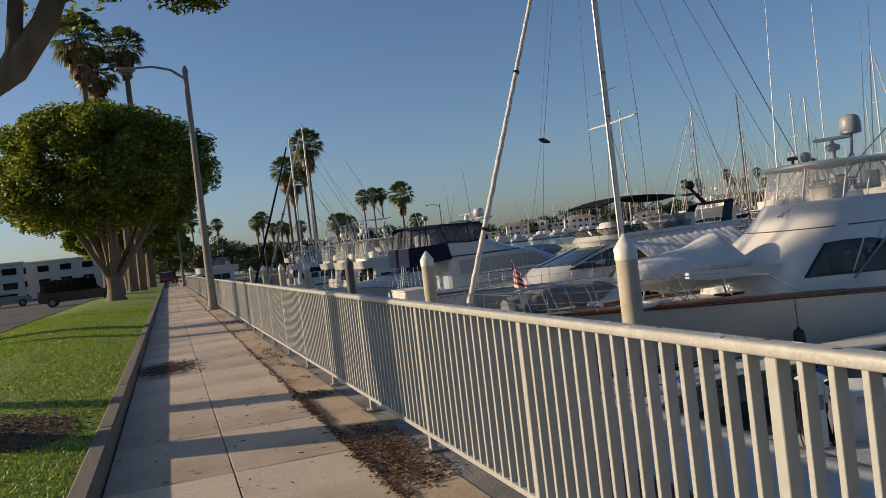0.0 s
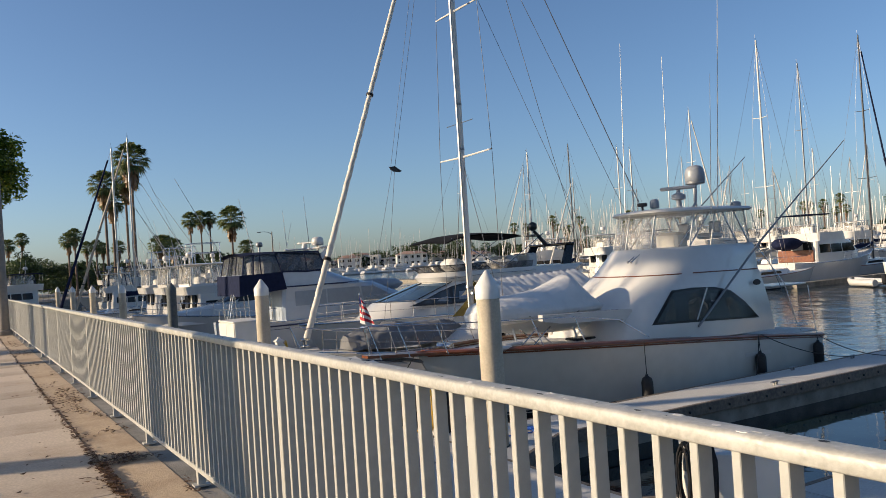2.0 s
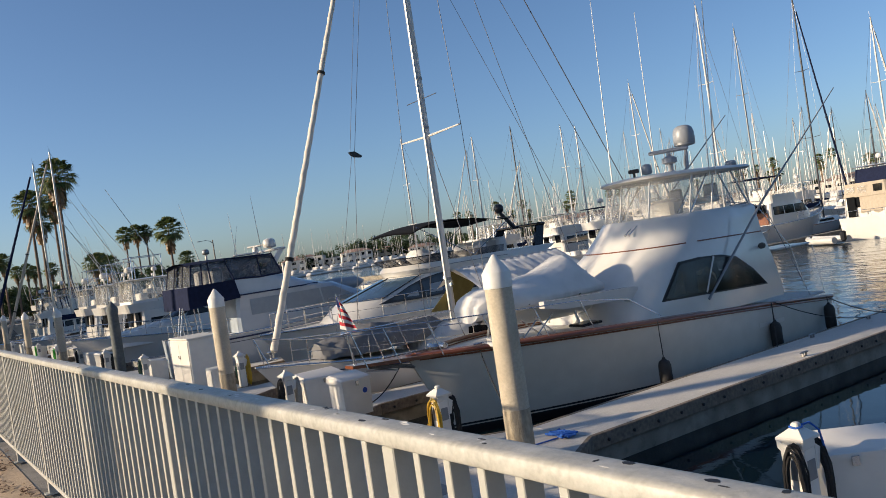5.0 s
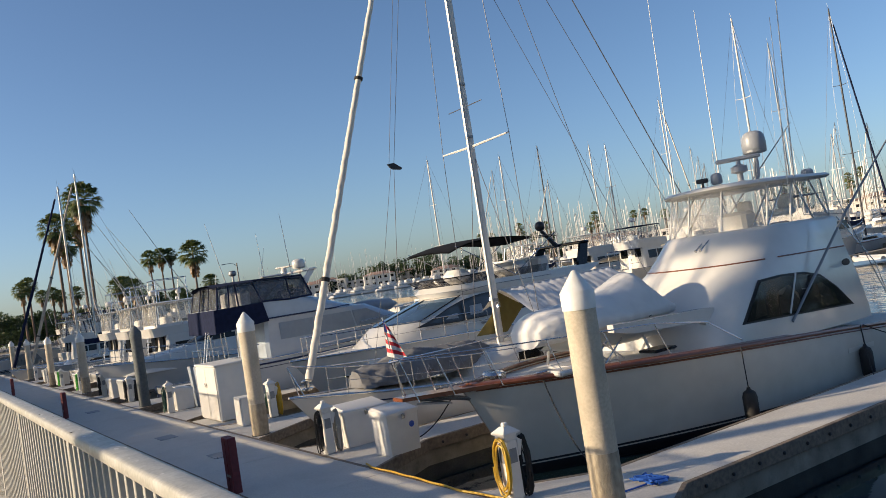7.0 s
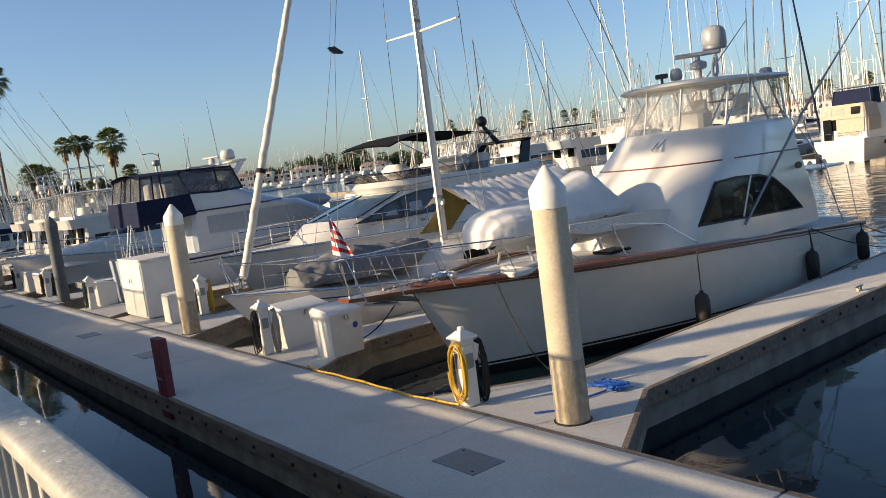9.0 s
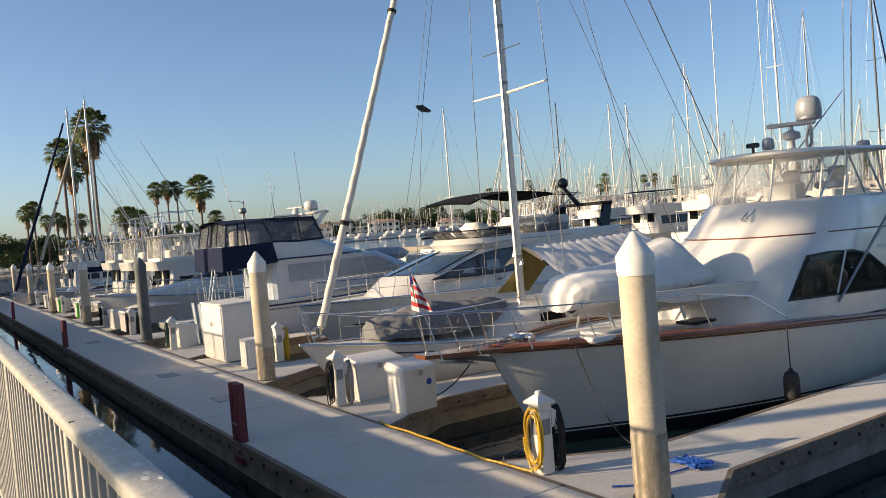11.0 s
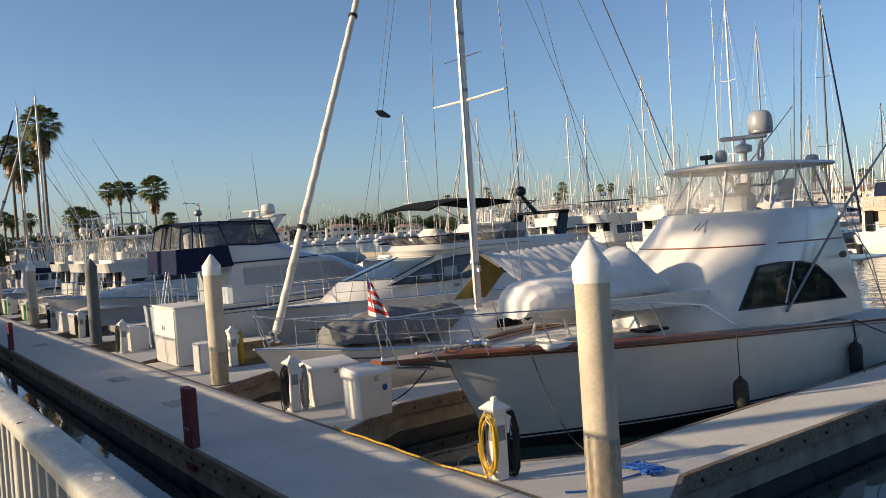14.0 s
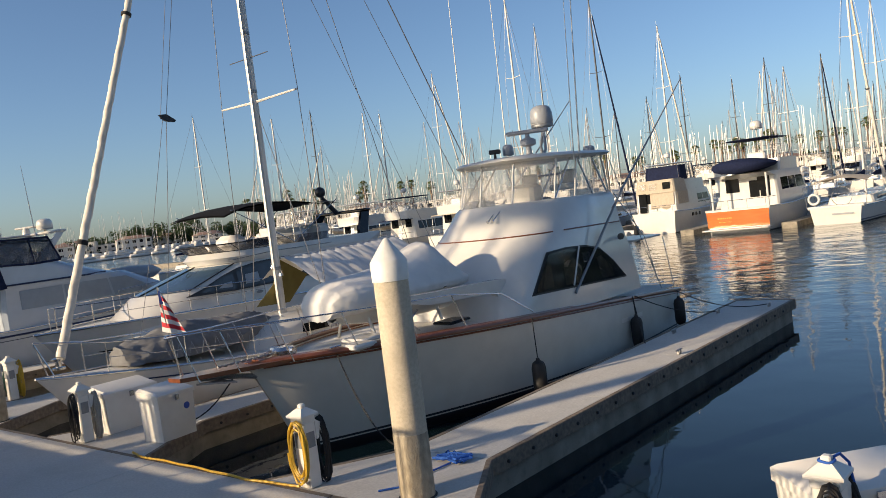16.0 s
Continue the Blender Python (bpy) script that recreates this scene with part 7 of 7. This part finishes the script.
for x, y, a in ((13, 104, 0), (9, 116, 180), (24, 112, 180), (30, 128, 0), (16, 136, 0), (40, 120, 180)):
    copy_thing(others[rr.randrange(3)], pose(x, y, WL, 0, 0, a + rr.uniform(-4, 4)))
far_dock = thing("far_dock", (0, 0, 0), 0, "grey floating docks beyond the fairway", "dock", kind="structure")
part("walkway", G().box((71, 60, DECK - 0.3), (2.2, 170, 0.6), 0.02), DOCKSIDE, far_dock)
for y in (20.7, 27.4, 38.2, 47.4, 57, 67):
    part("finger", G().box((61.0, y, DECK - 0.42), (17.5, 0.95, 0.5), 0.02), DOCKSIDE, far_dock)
for x in (116, 162):
    part("walkway", G().box((x, 60, DECK - 0.3), (2.2, 190, 0.6), 0.02), DOCKSIDE, far_dock)

# crowded moorings below the far shore, too small to part
rr = random.Random(9)
g = G()
for i in range(520):
    az = rr.uniform(19, 78)
    dist = rr.uniform(330, 440) if az < 36 else rr.uniform(190, 300)
    x, y = dist * math.sin(radians(az)), 4 + dist * math.cos(radians(az))
    L, hm = rr.uniform(8, 14), rr.uniform(7, 17)
    g.slot = 0
    g.box((x, y, WL + 0.6), (L * 0.8, 3.0, 1.2), 0.3, rr.uniform(-20, 20), 0.9)
    g.box((x, y, WL + 1.6), (L * 0.4, 2.2, 1.0), 0.3)
    if rr.random() < 0.25:
        g.box((x, y, WL + 2.6), (L * 0.3, 2.0, 1.2), 0.3)
    g.slot = 1
    if rr.random() < 0.8:
        g.tube([(x, y, WL + 1), (x, y, WL + hm + 2)], 0.065, 4)
solo("far_moorings", g, [GELCOAT, MASTALU], "distant crowd of moored boats and masts", "boats", kind="stuff")


# ---- trees ----
def leaf_clumps(g, clumps, rng, per, size, squash=0.8):
    for (cx, cy, cz), r in clumps:
        for i in range(per):
            a, b, k = rng.uniform(0, 6.283), math.acos(rng.uniform(-1, 1)), rng.random() ** 0.4
            x, y, z = cx + r * k * math.sin(b) * math.cos(a), cy + r * k * math.sin(b) * math.sin(a), cz + r * squash * k * math.cos(b)
            s = size * rng.uniform(0.6, 1.4)
            u = Vector((rng.gauss(0, 1), rng.gauss(0, 1), rng.gauss(0, 0.6))).normalized()
            w = u.cross(Vector((rng.gauss(0, 1), rng.gauss(0, 1), rng.gauss(0, 1)))).normalized()
            p = Vector((x, y, z))
            g.add([p - u * s, p + w * s * 0.42, p + u * s, p - w * s * 0.42], [(0, 1, 2, 3)])
    return g


def limb(g, a, b, r0, r1, bend, rng, n=7):
    a, b = Vector(a), Vector(b)
    side = Vector((rng.uniform(-1, 1), rng.uniform(-1, 1), 0.3)) * bend
    pts = [a.lerp(b, i / n) + side * math.sin(math.pi * i / n) for i in range(n + 1)]
    g.tube(pts, [r0 + (r1 - r0) * i / n for i in range(n + 1)], 10)
    return pts


def ficus(x, y, height, spread, clear_h, seed, trunk_r=0.45, n=150, per=170, leaf=0.2, z0=0.15, limbs=9, label="broad ficus tree with a dense trimmed green crown"):
    rng = random.Random(seed)
    t = thing("tree", (x, y, z0), 0, label, "tree", "promenade trees")
    g = G()
    fork = clear_h * 0.42
    g.tube([(0, 0, -0.1), (0, 0, 0.25), (0.03, 0.02, fork * 0.6), (0, 0, fork)], [trunk_r * 1.5, trunk_r * 1.05, trunk_r * 0.9, trunk_r * 1.0], 14)
    part("trunk", g, BARK, t, "pale grey bark trunk")
    for i in range(limbs):
        a = 2 * math.pi * i / limbs + rng.uniform(-0.3, 0.3)
        rr_ = spread * rng.uniform(0.35, 0.7)
        g = G()
        pts = limb(g, (0.15 * math.cos(a), 0.15 * math.sin(a), fork * 0.85), (rr_ * math.cos(a), rr_ * math.sin(a), clear_h + (height - clear_h) * rng.uniform(0.2, 0.55)), trunk_r * 0.42, trunk_r * 0.12, 0.35, rng)
        part("limb", g, BARK, t)
    clumps = []
    mid, rz_ = (clear_h + height) / 2, (height - clear_h) / 2
    for i in range(n):
        a, k = rng.uniform(0, 6.283), rng.uniform(0, 1)
        zz = rng.uniform(-0.82, 1.0)
        ring = (max(0.0, 1 - abs(zz) ** 2.6)) ** 0.5
        rad = spread * ring * (0.72 + 0.28 * k ** 0.5) * (1 + 0.06 * math.sin(a * 5 + seed))
        if rng.random() < 0.25:
            rad *= rng.random()
        clumps.append(((rad * math.cos(a), rad * math.sin(a), mid + rz_ * zz * 0.9), spread * rng.uniform(0.12, 0.2)))
    part("crown", leaf_clumps(G(), clumps, rng, per, leaf), LEAF, t, "dense glossy green leaves", smooth=0)
    return t


ficus(-4.65, 48.5, 11.3, 5.8, 3.65, 2, 0.5, 300, 330, 0.13, z0=0.2)
# Out of view; added so its leaf shade dapples the yacht's deckhouse.
ficus(-11.8, 25.2, 12.8, 3.3, 8.1, 12, 0.3, 44, 120, 0.12, 0.0, 7, "unseen slim tree added to dapple the motor yacht")
ficus(-5.4, 84.0, 10.5, 5.5, 3.6, 5, 0.5, 100, 150, 0.3)
ficus(-5.0, 104.0, 10.0, 6.0, 3.4, 6, 0.5, 90, 130, 0.34)
ficus(-4.6, 126.0, 10.0, 6.5, 3.2, 7, 0.5, 90, 120, 0.36)

# the tree that shades the start of the walk: trunk, long limb and overhanging leaves
rng = random.Random(31)
near = thing("tree", (-5.2, 6.27, 0.2), 0, "near ficus tree with thick bare limbs over the lawn", "tree", "promenade trees")
g = G()
g.tube([(0, -0.1, -0.1), (0, -0.08, 0.3), (0.02, -0.03, 1.2), (0, 0.16, 2.0), (0, 0.26, 2.5)], [0.5, 0.36, 0.31, 0.38, 0.44], 14)
part("trunk", g, BARK, near, "pale grey bark trunk")
for pts, rs in (
    (((0.1, 0.1, 2.2), (0.75, 0.3, 2.72), (1.4, 0.6, 3.15), (1.85, 0.72, 3.36), (2.25, 0.76, 3.62), (2.6, 0.76, 4.1), (2.8, 0.76, 4.55), (3.05, 0.8, 5.6)), (0.33, 0.22, 0.165, 0.15, 0.148, 0.132, 0.115, 0.07)),
    (((2.1, 0.74, 3.45), (2.27, 0.76, 3.8), (2.34, 0.76, 4.3), (2.45, 0.8, 5.4)), (0.11, 0.088, 0.078, 0.05)),
    (((0, 0.2, 2.3), (-0.8, -0.2, 3.5), (-1.6, -1.0, 5.0)), (0.22, 0.18, 0.1)),
    (((0, 0.2, 2.5), (0.2, -0.4, 3.7), (0.6, -1.9, 5.0)), (0.2, 0.17, 0.1)),
    (((0, 0.3, 2.3), (-0.2, 1.0, 3.4), (-0.3, 2.2, 5.0)), (0.24, 0.2, 0.1)),
    (((2.8, 0.76, 4.4), (3.4, 0.5, 4.55), (4.1, 0.2, 4.6)), (0.08, 0.05, 0.03)),
):
    part("limb", G().tube(pts, rs, 12), BARK, near, "thick curved limb")
clumps = []
for i in range(95):
    a, k = rng.uniform(0, 6.283), rng.random() ** 0.5
    zz = rng.uniform(4.7, 8.2)
    clumps.append(((0.5 + 4.3 * k * math.cos(a), -0.3 + 4.3 * k * math.sin(a), zz), rng.uniform(0.45, 0.9)))
low = []
for i in range(26):
    low.append(((3.75 + rng.uniform(-0.6, 0.9), -0.37 + rng.uniform(-0.8, 0.8), rng.uniform(4.15, 4.7)), 0.24))
for i in range(16):
    low.append(((1.75 + rng.uniform(-0.5, 0.35), 0.5 + rng.uniform(-0.5, 0.5), rng.uniform(4.3, 4.8)), 0.22))
for i in range(6):
    low.append(((2.9 + rng.uniform(-0.3, 0.4), 0.5 + rng.uniform(-0.4, 0.4), rng.uniform(4.55, 4.8)), 0.2))
part("crown", leaf_clumps(leaf_clumps(G(), clumps, rng, 150, 0.06), low, rng, 300, 0.036), LEAF, near, "small glossy leaves", smooth=0)


def palm_crown(g, g2, top, r, n, rng, skirt=1.0):
    """Fan leaves on stalks about the top; older ones droop, dead ones hang in a skirt."""
    for i in range(n):
        a = i * 2.39996 + rng.uniform(-0.2, 0.2)
        el = radians(78 - 125 * (i / n) + rng.uniform(-8, 8))
        d = Vector((math.cos(a) * math.cos(el), math.sin(a) * math.cos(el), math.sin(el)))
        base, tip = Vector(top) + d * r * 0.12, Vector(top) + d * r * 0.55 - Vector((0, 0, r * 0.05))
        g.tube([base, tip], 0.03 * r / 1.6, 3, False)
        side = d.cross(Vector((0, 0, 1)))
        side = side.normalized() if side.length > 0.1 else Vector((1, 0, 0))
        up = side.cross(d)
        for k in range(9):
            th = radians(-72 + 144 * k / 8)
            v = d * math.cos(th) + side * math.sin(th)
            L = r * 0.48 * (0.75 + 0.25 * math.cos(th))
            q = side * math.cos(th) - d * math.sin(th)
            end = tip + v * L - Vector((0, 0, L * (0.28 + 0.2 * rng.random())))
            m = tip + v * L * 0.6 + up * 0.03
            g.add([tip, m + q * L * 0.11, end, m - q * L * 0.11], [(0, 1, 2, 3)])
    for i in range(int(n * skirt)):
        a = rng.uniform(0, 6.283)
        z = rng.uniform(0.15, 1.0) * r * 1.7
        s = r * rng.uniform(0.16, 0.5) * (1 - z / (r * 2.2))
        p = Vector(top) + Vector((math.cos(a) * s, math.sin(a) * s, -z * 0.6))
        q = p + Vector((math.cos(a) * r * 0.12, math.sin(a) * r * 0.12, -r * rng.uniform(0.35, 0.6)))
        w = Vector((-math.sin(a), math.cos(a), 0)) * r * 0.09
        g2.add([p - w * 0.3, p + w * 0.3, q + w, q - w], [(0, 1, 2, 3)])


def palm(x, y, h, r=1.9, seed=1, trunk=0.24, lean=0.0, z0=0.0, skirt=1.3, n=58, label="tall slender fan palm with a shaggy crown"):
    rng = random.Random(seed)
    p = thing("palm_tree", (x, y, z0), rng.uniform(0, 360), label, "palm tree", "palm trees")
    top = (lean, lean * 0.3, h - r * 0.5)
    pts = [(lean * (k / 6) ** 2, lean * 0.3 * (k / 6) ** 2, (h - r * 0.5) * k / 6) for k in range(7)]
    part("trunk", G().tube(pts, [trunk * 1.5] + [trunk * (1.1 - 0.06 * k) for k in range(6)], 10), PALMBARK, p, "ringed brown trunk")
    g, g2 = G(), G()
    palm_crown(g, g2, top, r, n, rng, skirt)
    part("fronds", g, PALMLEAF, p, "green fan fronds", smooth=0)
    if skirt:
        part("dead_skirt", g2, DEADFROND, p, "brown hanging dead fronds", smooth=0)
    return p


# palms over the ficus, and street palms whose trunk shadows cross the walk
palm(-7.6, 88.0, 28.3, 3.3, 1, 0.35, skirt=4.0, n=44)
palm(-6.6, 92.0, 25.5, 2.8, 15, 0.33, skirt=3.5, n=40)
palm(-3.4, 90.0, 27.6, 2.5, 2, 0.33, skirt=3.2, n=40)
palm(-5.4, 66.5, 12.0, 1.8, 3, 0.34)
palm(-4.6, 72.5, 13.0, 1.8, 4, 0.34)
palm(-3.9, 74.5, 11.5, 1.8, 8, 0.3)
for i, (x, y) in enumerate(((-10.5, 10.75), (-10.6, 21.2), (-10.7, 24.1), (-11.0, 34.0), (-12.4, 43.0))):
    palm(x, y, 13 + i % 3, 2.2, 20 + i, 0.24)
palm(-14.4, 57.0, 9.4, 1.9, 14, 0.26)


def polar(az, dist):
    return -0.3 + dist * math.sin(radians(az)), 4.3 + dist * math.cos(radians(az))


# palms at the end of the basin
for i, (az, dist, top, r) in enumerate(((10.05, 122, 20.8, 3.1), (9.6, 126, 18.0, 2.6), (8.25, 118, 16.4, 2.5), (8.7, 120, 14.0, 2.2), (16.5, 150, 13.2, 3.0), (13.7, 185, 15.2, 2.3), (14.4, 190, 15.8, 2.3), (15.0, 190, 15.6, 2.0), (12.5, 150, 8.0, 2.2), (11.6, 140, 8.2, 2.2), (5.9, 160, 10.5, 1.9), (6.3, 165, 11.5, 1.9), (7.0, 170, 9.2, 1.6), (7.6, 172, 9.6, 1.6), (8.0, 174, 9.0, 1.6), (17.4, 190, 8.6, 2.2), (3.2, 190, 12.5, 1.8), (2.4, 185, 11.0, 1.8), (1.5, 180, 13.5, 2.0), (12.0, 170, 9.6, 2.4), (9.0, 178, 9.4, 1.8))):
    x, y = polar(az, dist)
    palm(x, y, top + 1.1, r, 40 + i, 0.19, z0=-1.1, skirt=(1.6 if i < 4 else 0.8), n=46)
# palms on the far right shore
rr = random.Random(77)
pp = [palm(*polar(66 + 3 * i, 300), 12.0 + 1.5 * i, 2.2, 80 + i, 0.3, z0=-0.9, skirt=0.6, n=30) for i in range(3)]
for i in range(46):
    az, dist = rr.uniform(36, 80), rr.uniform(285, 340)
    x, y = polar(az, dist)
    copy_thing(pp[i % 3], pose(x, y, -0.9, 0, 0, rr.uniform(0, 360)))


def woods(name, spots, seed, label, size=0.55, per=55):
    rng = random.Random(seed)
    g = G()
    for x, y, z, r, h in spots:
        cl = [((x + rng.uniform(-r, r), y + rng.uniform(-r, r) * 0.6, z + h * rng.uniform(0.3, 0.95)), r * rng.uniform(0.3, 0.5)) for _ in range(9)]
        leaf_clumps(g, cl, rng, per, size, 0.75)
    solo(name, g, DARKLEAF, label, "trees", kind="stuff", smooth=0)


rr = random.Random(15)
spots = []
for i in range(46):
    az = rr.uniform(3.2, 16.5)
    x, y = polar(az, rr.uniform(165, 200))
    spots.append((x, y, -1.1, rr.uniform(3, 5), rr.uniform(4.0, 8.0) * (1.0 if az < 9 or az > 12 else 0.75)))
for i in range(26):
    az = rr.uniform(-1.5, 4.0)
    x, y = polar(az, rr.uniform(175, 230))
    spots.append((x, y, 0, rr.uniform(3, 5), rr.uniform(5, 8)))
woods("basin_trees", spots, 3, "dark rounded trees behind the end of the basin", 0.3, 170)
spots = []
for i in range(90):
    az = rr.uniform(16, 42)
    x, y = polar(az, rr.uniform(445, 500))
    spots.append((x, y, -1, rr.uniform(5, 9), rr.uniform(5, 10) * (1.5 if 28 < az < 33 else 1)))
for i in range(60):
    az = rr.uniform(42, 80)
    x, y = polar(az, rr.uniform(300, 340))
    spots.append((x, y, -1, rr.uniform(3, 6), rr.uniform(3, 6.5)))
# Unseen trees added behind, keeping bright horizon out of the panes' reflections.
for i in range(70):
    az = rr.uniform(88, 172)
    x, y = polar(az, rr.uniform(110, 150))
    spots.append((x, y, -1, rr.uniform(4, 7), rr.uniform(7, 13)))
woods("shore_trees", spots, 4, "low trees along the distant shore, with unseen ones added behind", 0.7, 60)


# ---- buildings and street ----
def house(x, y, w, d, h, rz, roof=True, storeys=2, label="pale stucco house with a tiled roof"):
    b = thing("house", (x, y, -0.9), rz, label, "house", "shore houses")
    part("wall", G().box((0, 0, h / 2), (w, d, h), 0.05), STUCCO, b)
    if roof:
        e = 0.5
        part("roof", G().loft([[(-w / 2 - e, -d / 2 - e, h), (w / 2 + e, -d / 2 - e, h), (w / 2 + e, d / 2 + e, h), (-w / 2 - e, d / 2 + e, h)], [(-w / 4, -0.3, h + d * 0.18), (w / 4, -0.3, h + d * 0.18), (w / 4, 0.3, h + d * 0.18), (-w / 4, 0.3, h + d * 0.18)]]), ROOFTILE, b)
    else:
        part("parapet", G().box((0, 0, h + 0.15), (w + 0.3, d + 0.3, 0.4), 0.05), STUCCO, b)
    n = max(3, int(w / 3.2))
    for s in range(storeys):
        for i in range(n):
            part("window", G().box((-w / 2 + w * (i + 0.5) / n, -d / 2 - 0.02, h * (s + 0.55) / storeys), (w / n * 0.5, 0.12, h / storeys * 0.45), 0.03), GLASSDARK, b)
    return b


rr = random.Random(44)
for i in range(22):
    az = rr.uniform(17, 44)
    x, y = polar(az, rr.uniform(440, 475))
    house(x, y, rr.uniform(9, 20), 9, rr.uniform(4, 7.5), -az + rr.uniform(-15, 15), rr.random() < 0.7)
for i in range(12):
    az = 45 + i * 3.0
    x, y = polar(az, rr.uniform(285, 310))
    house(x, y, rr.uniform(18, 34), 10, rr.uniform(3.6, 6.0), -az + rr.uniform(-10, 10), i % 3 == 0, 2, "long low pale waterfront building")
# apartments across the street
for x, y, w, h, rz in ((-25, 150, 30, 5.6, 8), (-33, 128, 22, 5.2, 14)):
    house(x, y, w, 14, h + 0.9, rz, False, 3, "white three storey apartment building with balconies")


def vehicle(name, x, y, rz, L, W, H, paint, label, suv=True):
    v = thing(name, (x, y, -0.06), rz, label, "car", "parked cars")
    g = G()
    prof = [(-L / 2, 0.55), (-L / 2 + 0.05, 1.0), (-L / 2 + 0.3, 1.05), (L / 2 - 1.3, 1.05), (L / 2 - 0.15, 0.92), (L / 2, 0.6), (L / 2 - 0.05, 0.35), (-L / 2 + 0.05, 0.35)]
    g.loft([[(x_, yy, z) for x_, z in prof] for yy in (-W / 2, -W / 2 + 0.06, W / 2 - 0.06, W / 2)])
    part("body", g, paint, v)
    g = G()
    back = -L / 2 + (0.12 if suv else 0.9)
    cab = [(back, 1.04), (back + 0.18, H - 0.06), (back + 0.5, H), (L / 2 - 2.3, H - 0.02), (L / 2 - 1.35, 1.04)]
    g.loft([[(x_, yy * (1.0 if z < 1.1 else 0.86), z) for x_, z in cab] for yy in (-W / 2 + 0.05, W / 2 - 0.05)])
    part("cabin", g, paint, v)
    for sd in (1, -1):
        for a, c in ((back + 0.35, back + 1.2), (back + 1.3, back + 2.2), (back + 2.3, L / 2 - 1.75)):
            g = G().slab([(a, sd * (W / 2 - 0.07), 1.12), (c + 0.1, sd * (W / 2 - 0.07), 1.12), (c, sd * (W / 2 - 0.17), H - 0.14), (a + 0.05, sd * (W / 2 - 0.17), H - 0.14)][::sd], 0.03)
            part("side_window", g, GLASSDARK, v)
        for x_ in (-L / 2 + 0.95, L / 2 - 0.95):
            wh = part("wheel", G().tube([(x_, sd * (W / 2 - 0.22), 0.36), (x_, sd * (W / 2 + 0.01), 0.36)], 0.36, 18), RUBBER, v)
            part("rim", G().tube([(x_, sd * (W / 2), 0.36), (x_, sd * (W / 2 + 0.02), 0.36)], 0.2, 12), GREYMETAL, wh)
        part("head_light", G().box((L / 2 - 0.06, sd * (W / 2 - 0.25), 0.78), (0.1, 0.35, 0.16), 0.03), GELCOAT, v)
        part("tail_light", G().box((-L / 2 + 0.03, sd * (W / 2 - 0.12), 0.95), (0.08, 0.16, 0.3), 0.02), CARRED, v)
    return v


vehicle("suv", -8.2, 66.0, 3, 5.8, 2.05, 2.05, CARBLACK, "black large parked sport utility vehicle")
vehicle("suv", -1.6, 128.0, 80, 4.8, 1.9, 1.8, CARRED, "dark red vehicle parked at the walk's end")
vehicle("car", -17.0, 88.0, 10, 4.5, 1.8, 1.45, GREYMETAL, "grey parked sedan car", False)
vehicle("car", -20.0, 92.0, 8, 4.5, 1.8, 1.45, CARWHITE, "white parked sedan car", False)
vehicle("car", -15.0, 110.0, 10, 4.5, 1.8, 1.5, CARBLACK, "dark parked sedan car", False)


def street_lamp(x, y, h, arm, side, label="tapered concrete street lamp with a curved arm"):
    s = thing("street_lamp", (x, y, 0), 0, label, "street lamp", "street lamps")
    part("post", G().tube([(0, 0, 0), (0, 0, 0.5), (0, 0, h)], [0.17, 0.15, 0.085], 12), LAMPGREY, s)
    part("base", G().lathe([(0.22, 0), (0.22, 0.12), (0.18, 0.16)], n=14), LAMPGREY, s)
    pts = [(0, 0, h - 0.25), (side * arm * 0.3, 0, h + 0.12), (side * arm * 0.65, 0, h + 0.25), (side * arm, 0, h + 0.22)]
    part("arm", G().tube(pts, [0.05, 0.045, 0.04, 0.035], 8), GREYMETAL, s)
    part("lamp_head", G().box((side * (arm + 0.3), 0, h + 0.19), (0.7, 0.24, 0.13), 0.05), GREYMETAL, s)
    part("finial", G().lathe([(0.09, -0.05), (0.11, 0.05), (0.06, 0.2), (0.01, 0.26)], (0, 0, h), 10), LAMPGREY, s)
    return s


street_lamp(-0.26, 27.9, 8.6, 1.7, -1)
street_lamp(-0.26, 84.0, 8.6, 1.7, -1)
street_lamp(-15.2, 70.0, 8.6, 1.7, 1)
x, y = polar(19.3, 130)
street_lamp(x, y, 7.6, 1.8, -1)

# ---- sidewalk slabs ----
slab_a = G().box((0, 0, 0), (0.882, 1.546, 0.06), 0.004).data("paving_slab", CONCRETE)
for n in range(-8, 60):
    for x in (-1.815, -0.925):
        ob = new("paving_slab", slab_a)
        ob.parent, ob.location = walkway, (x, -3.6 + n * 1.55 + 0.17, -0.03 + random.uniform(-0.003, 0.003))
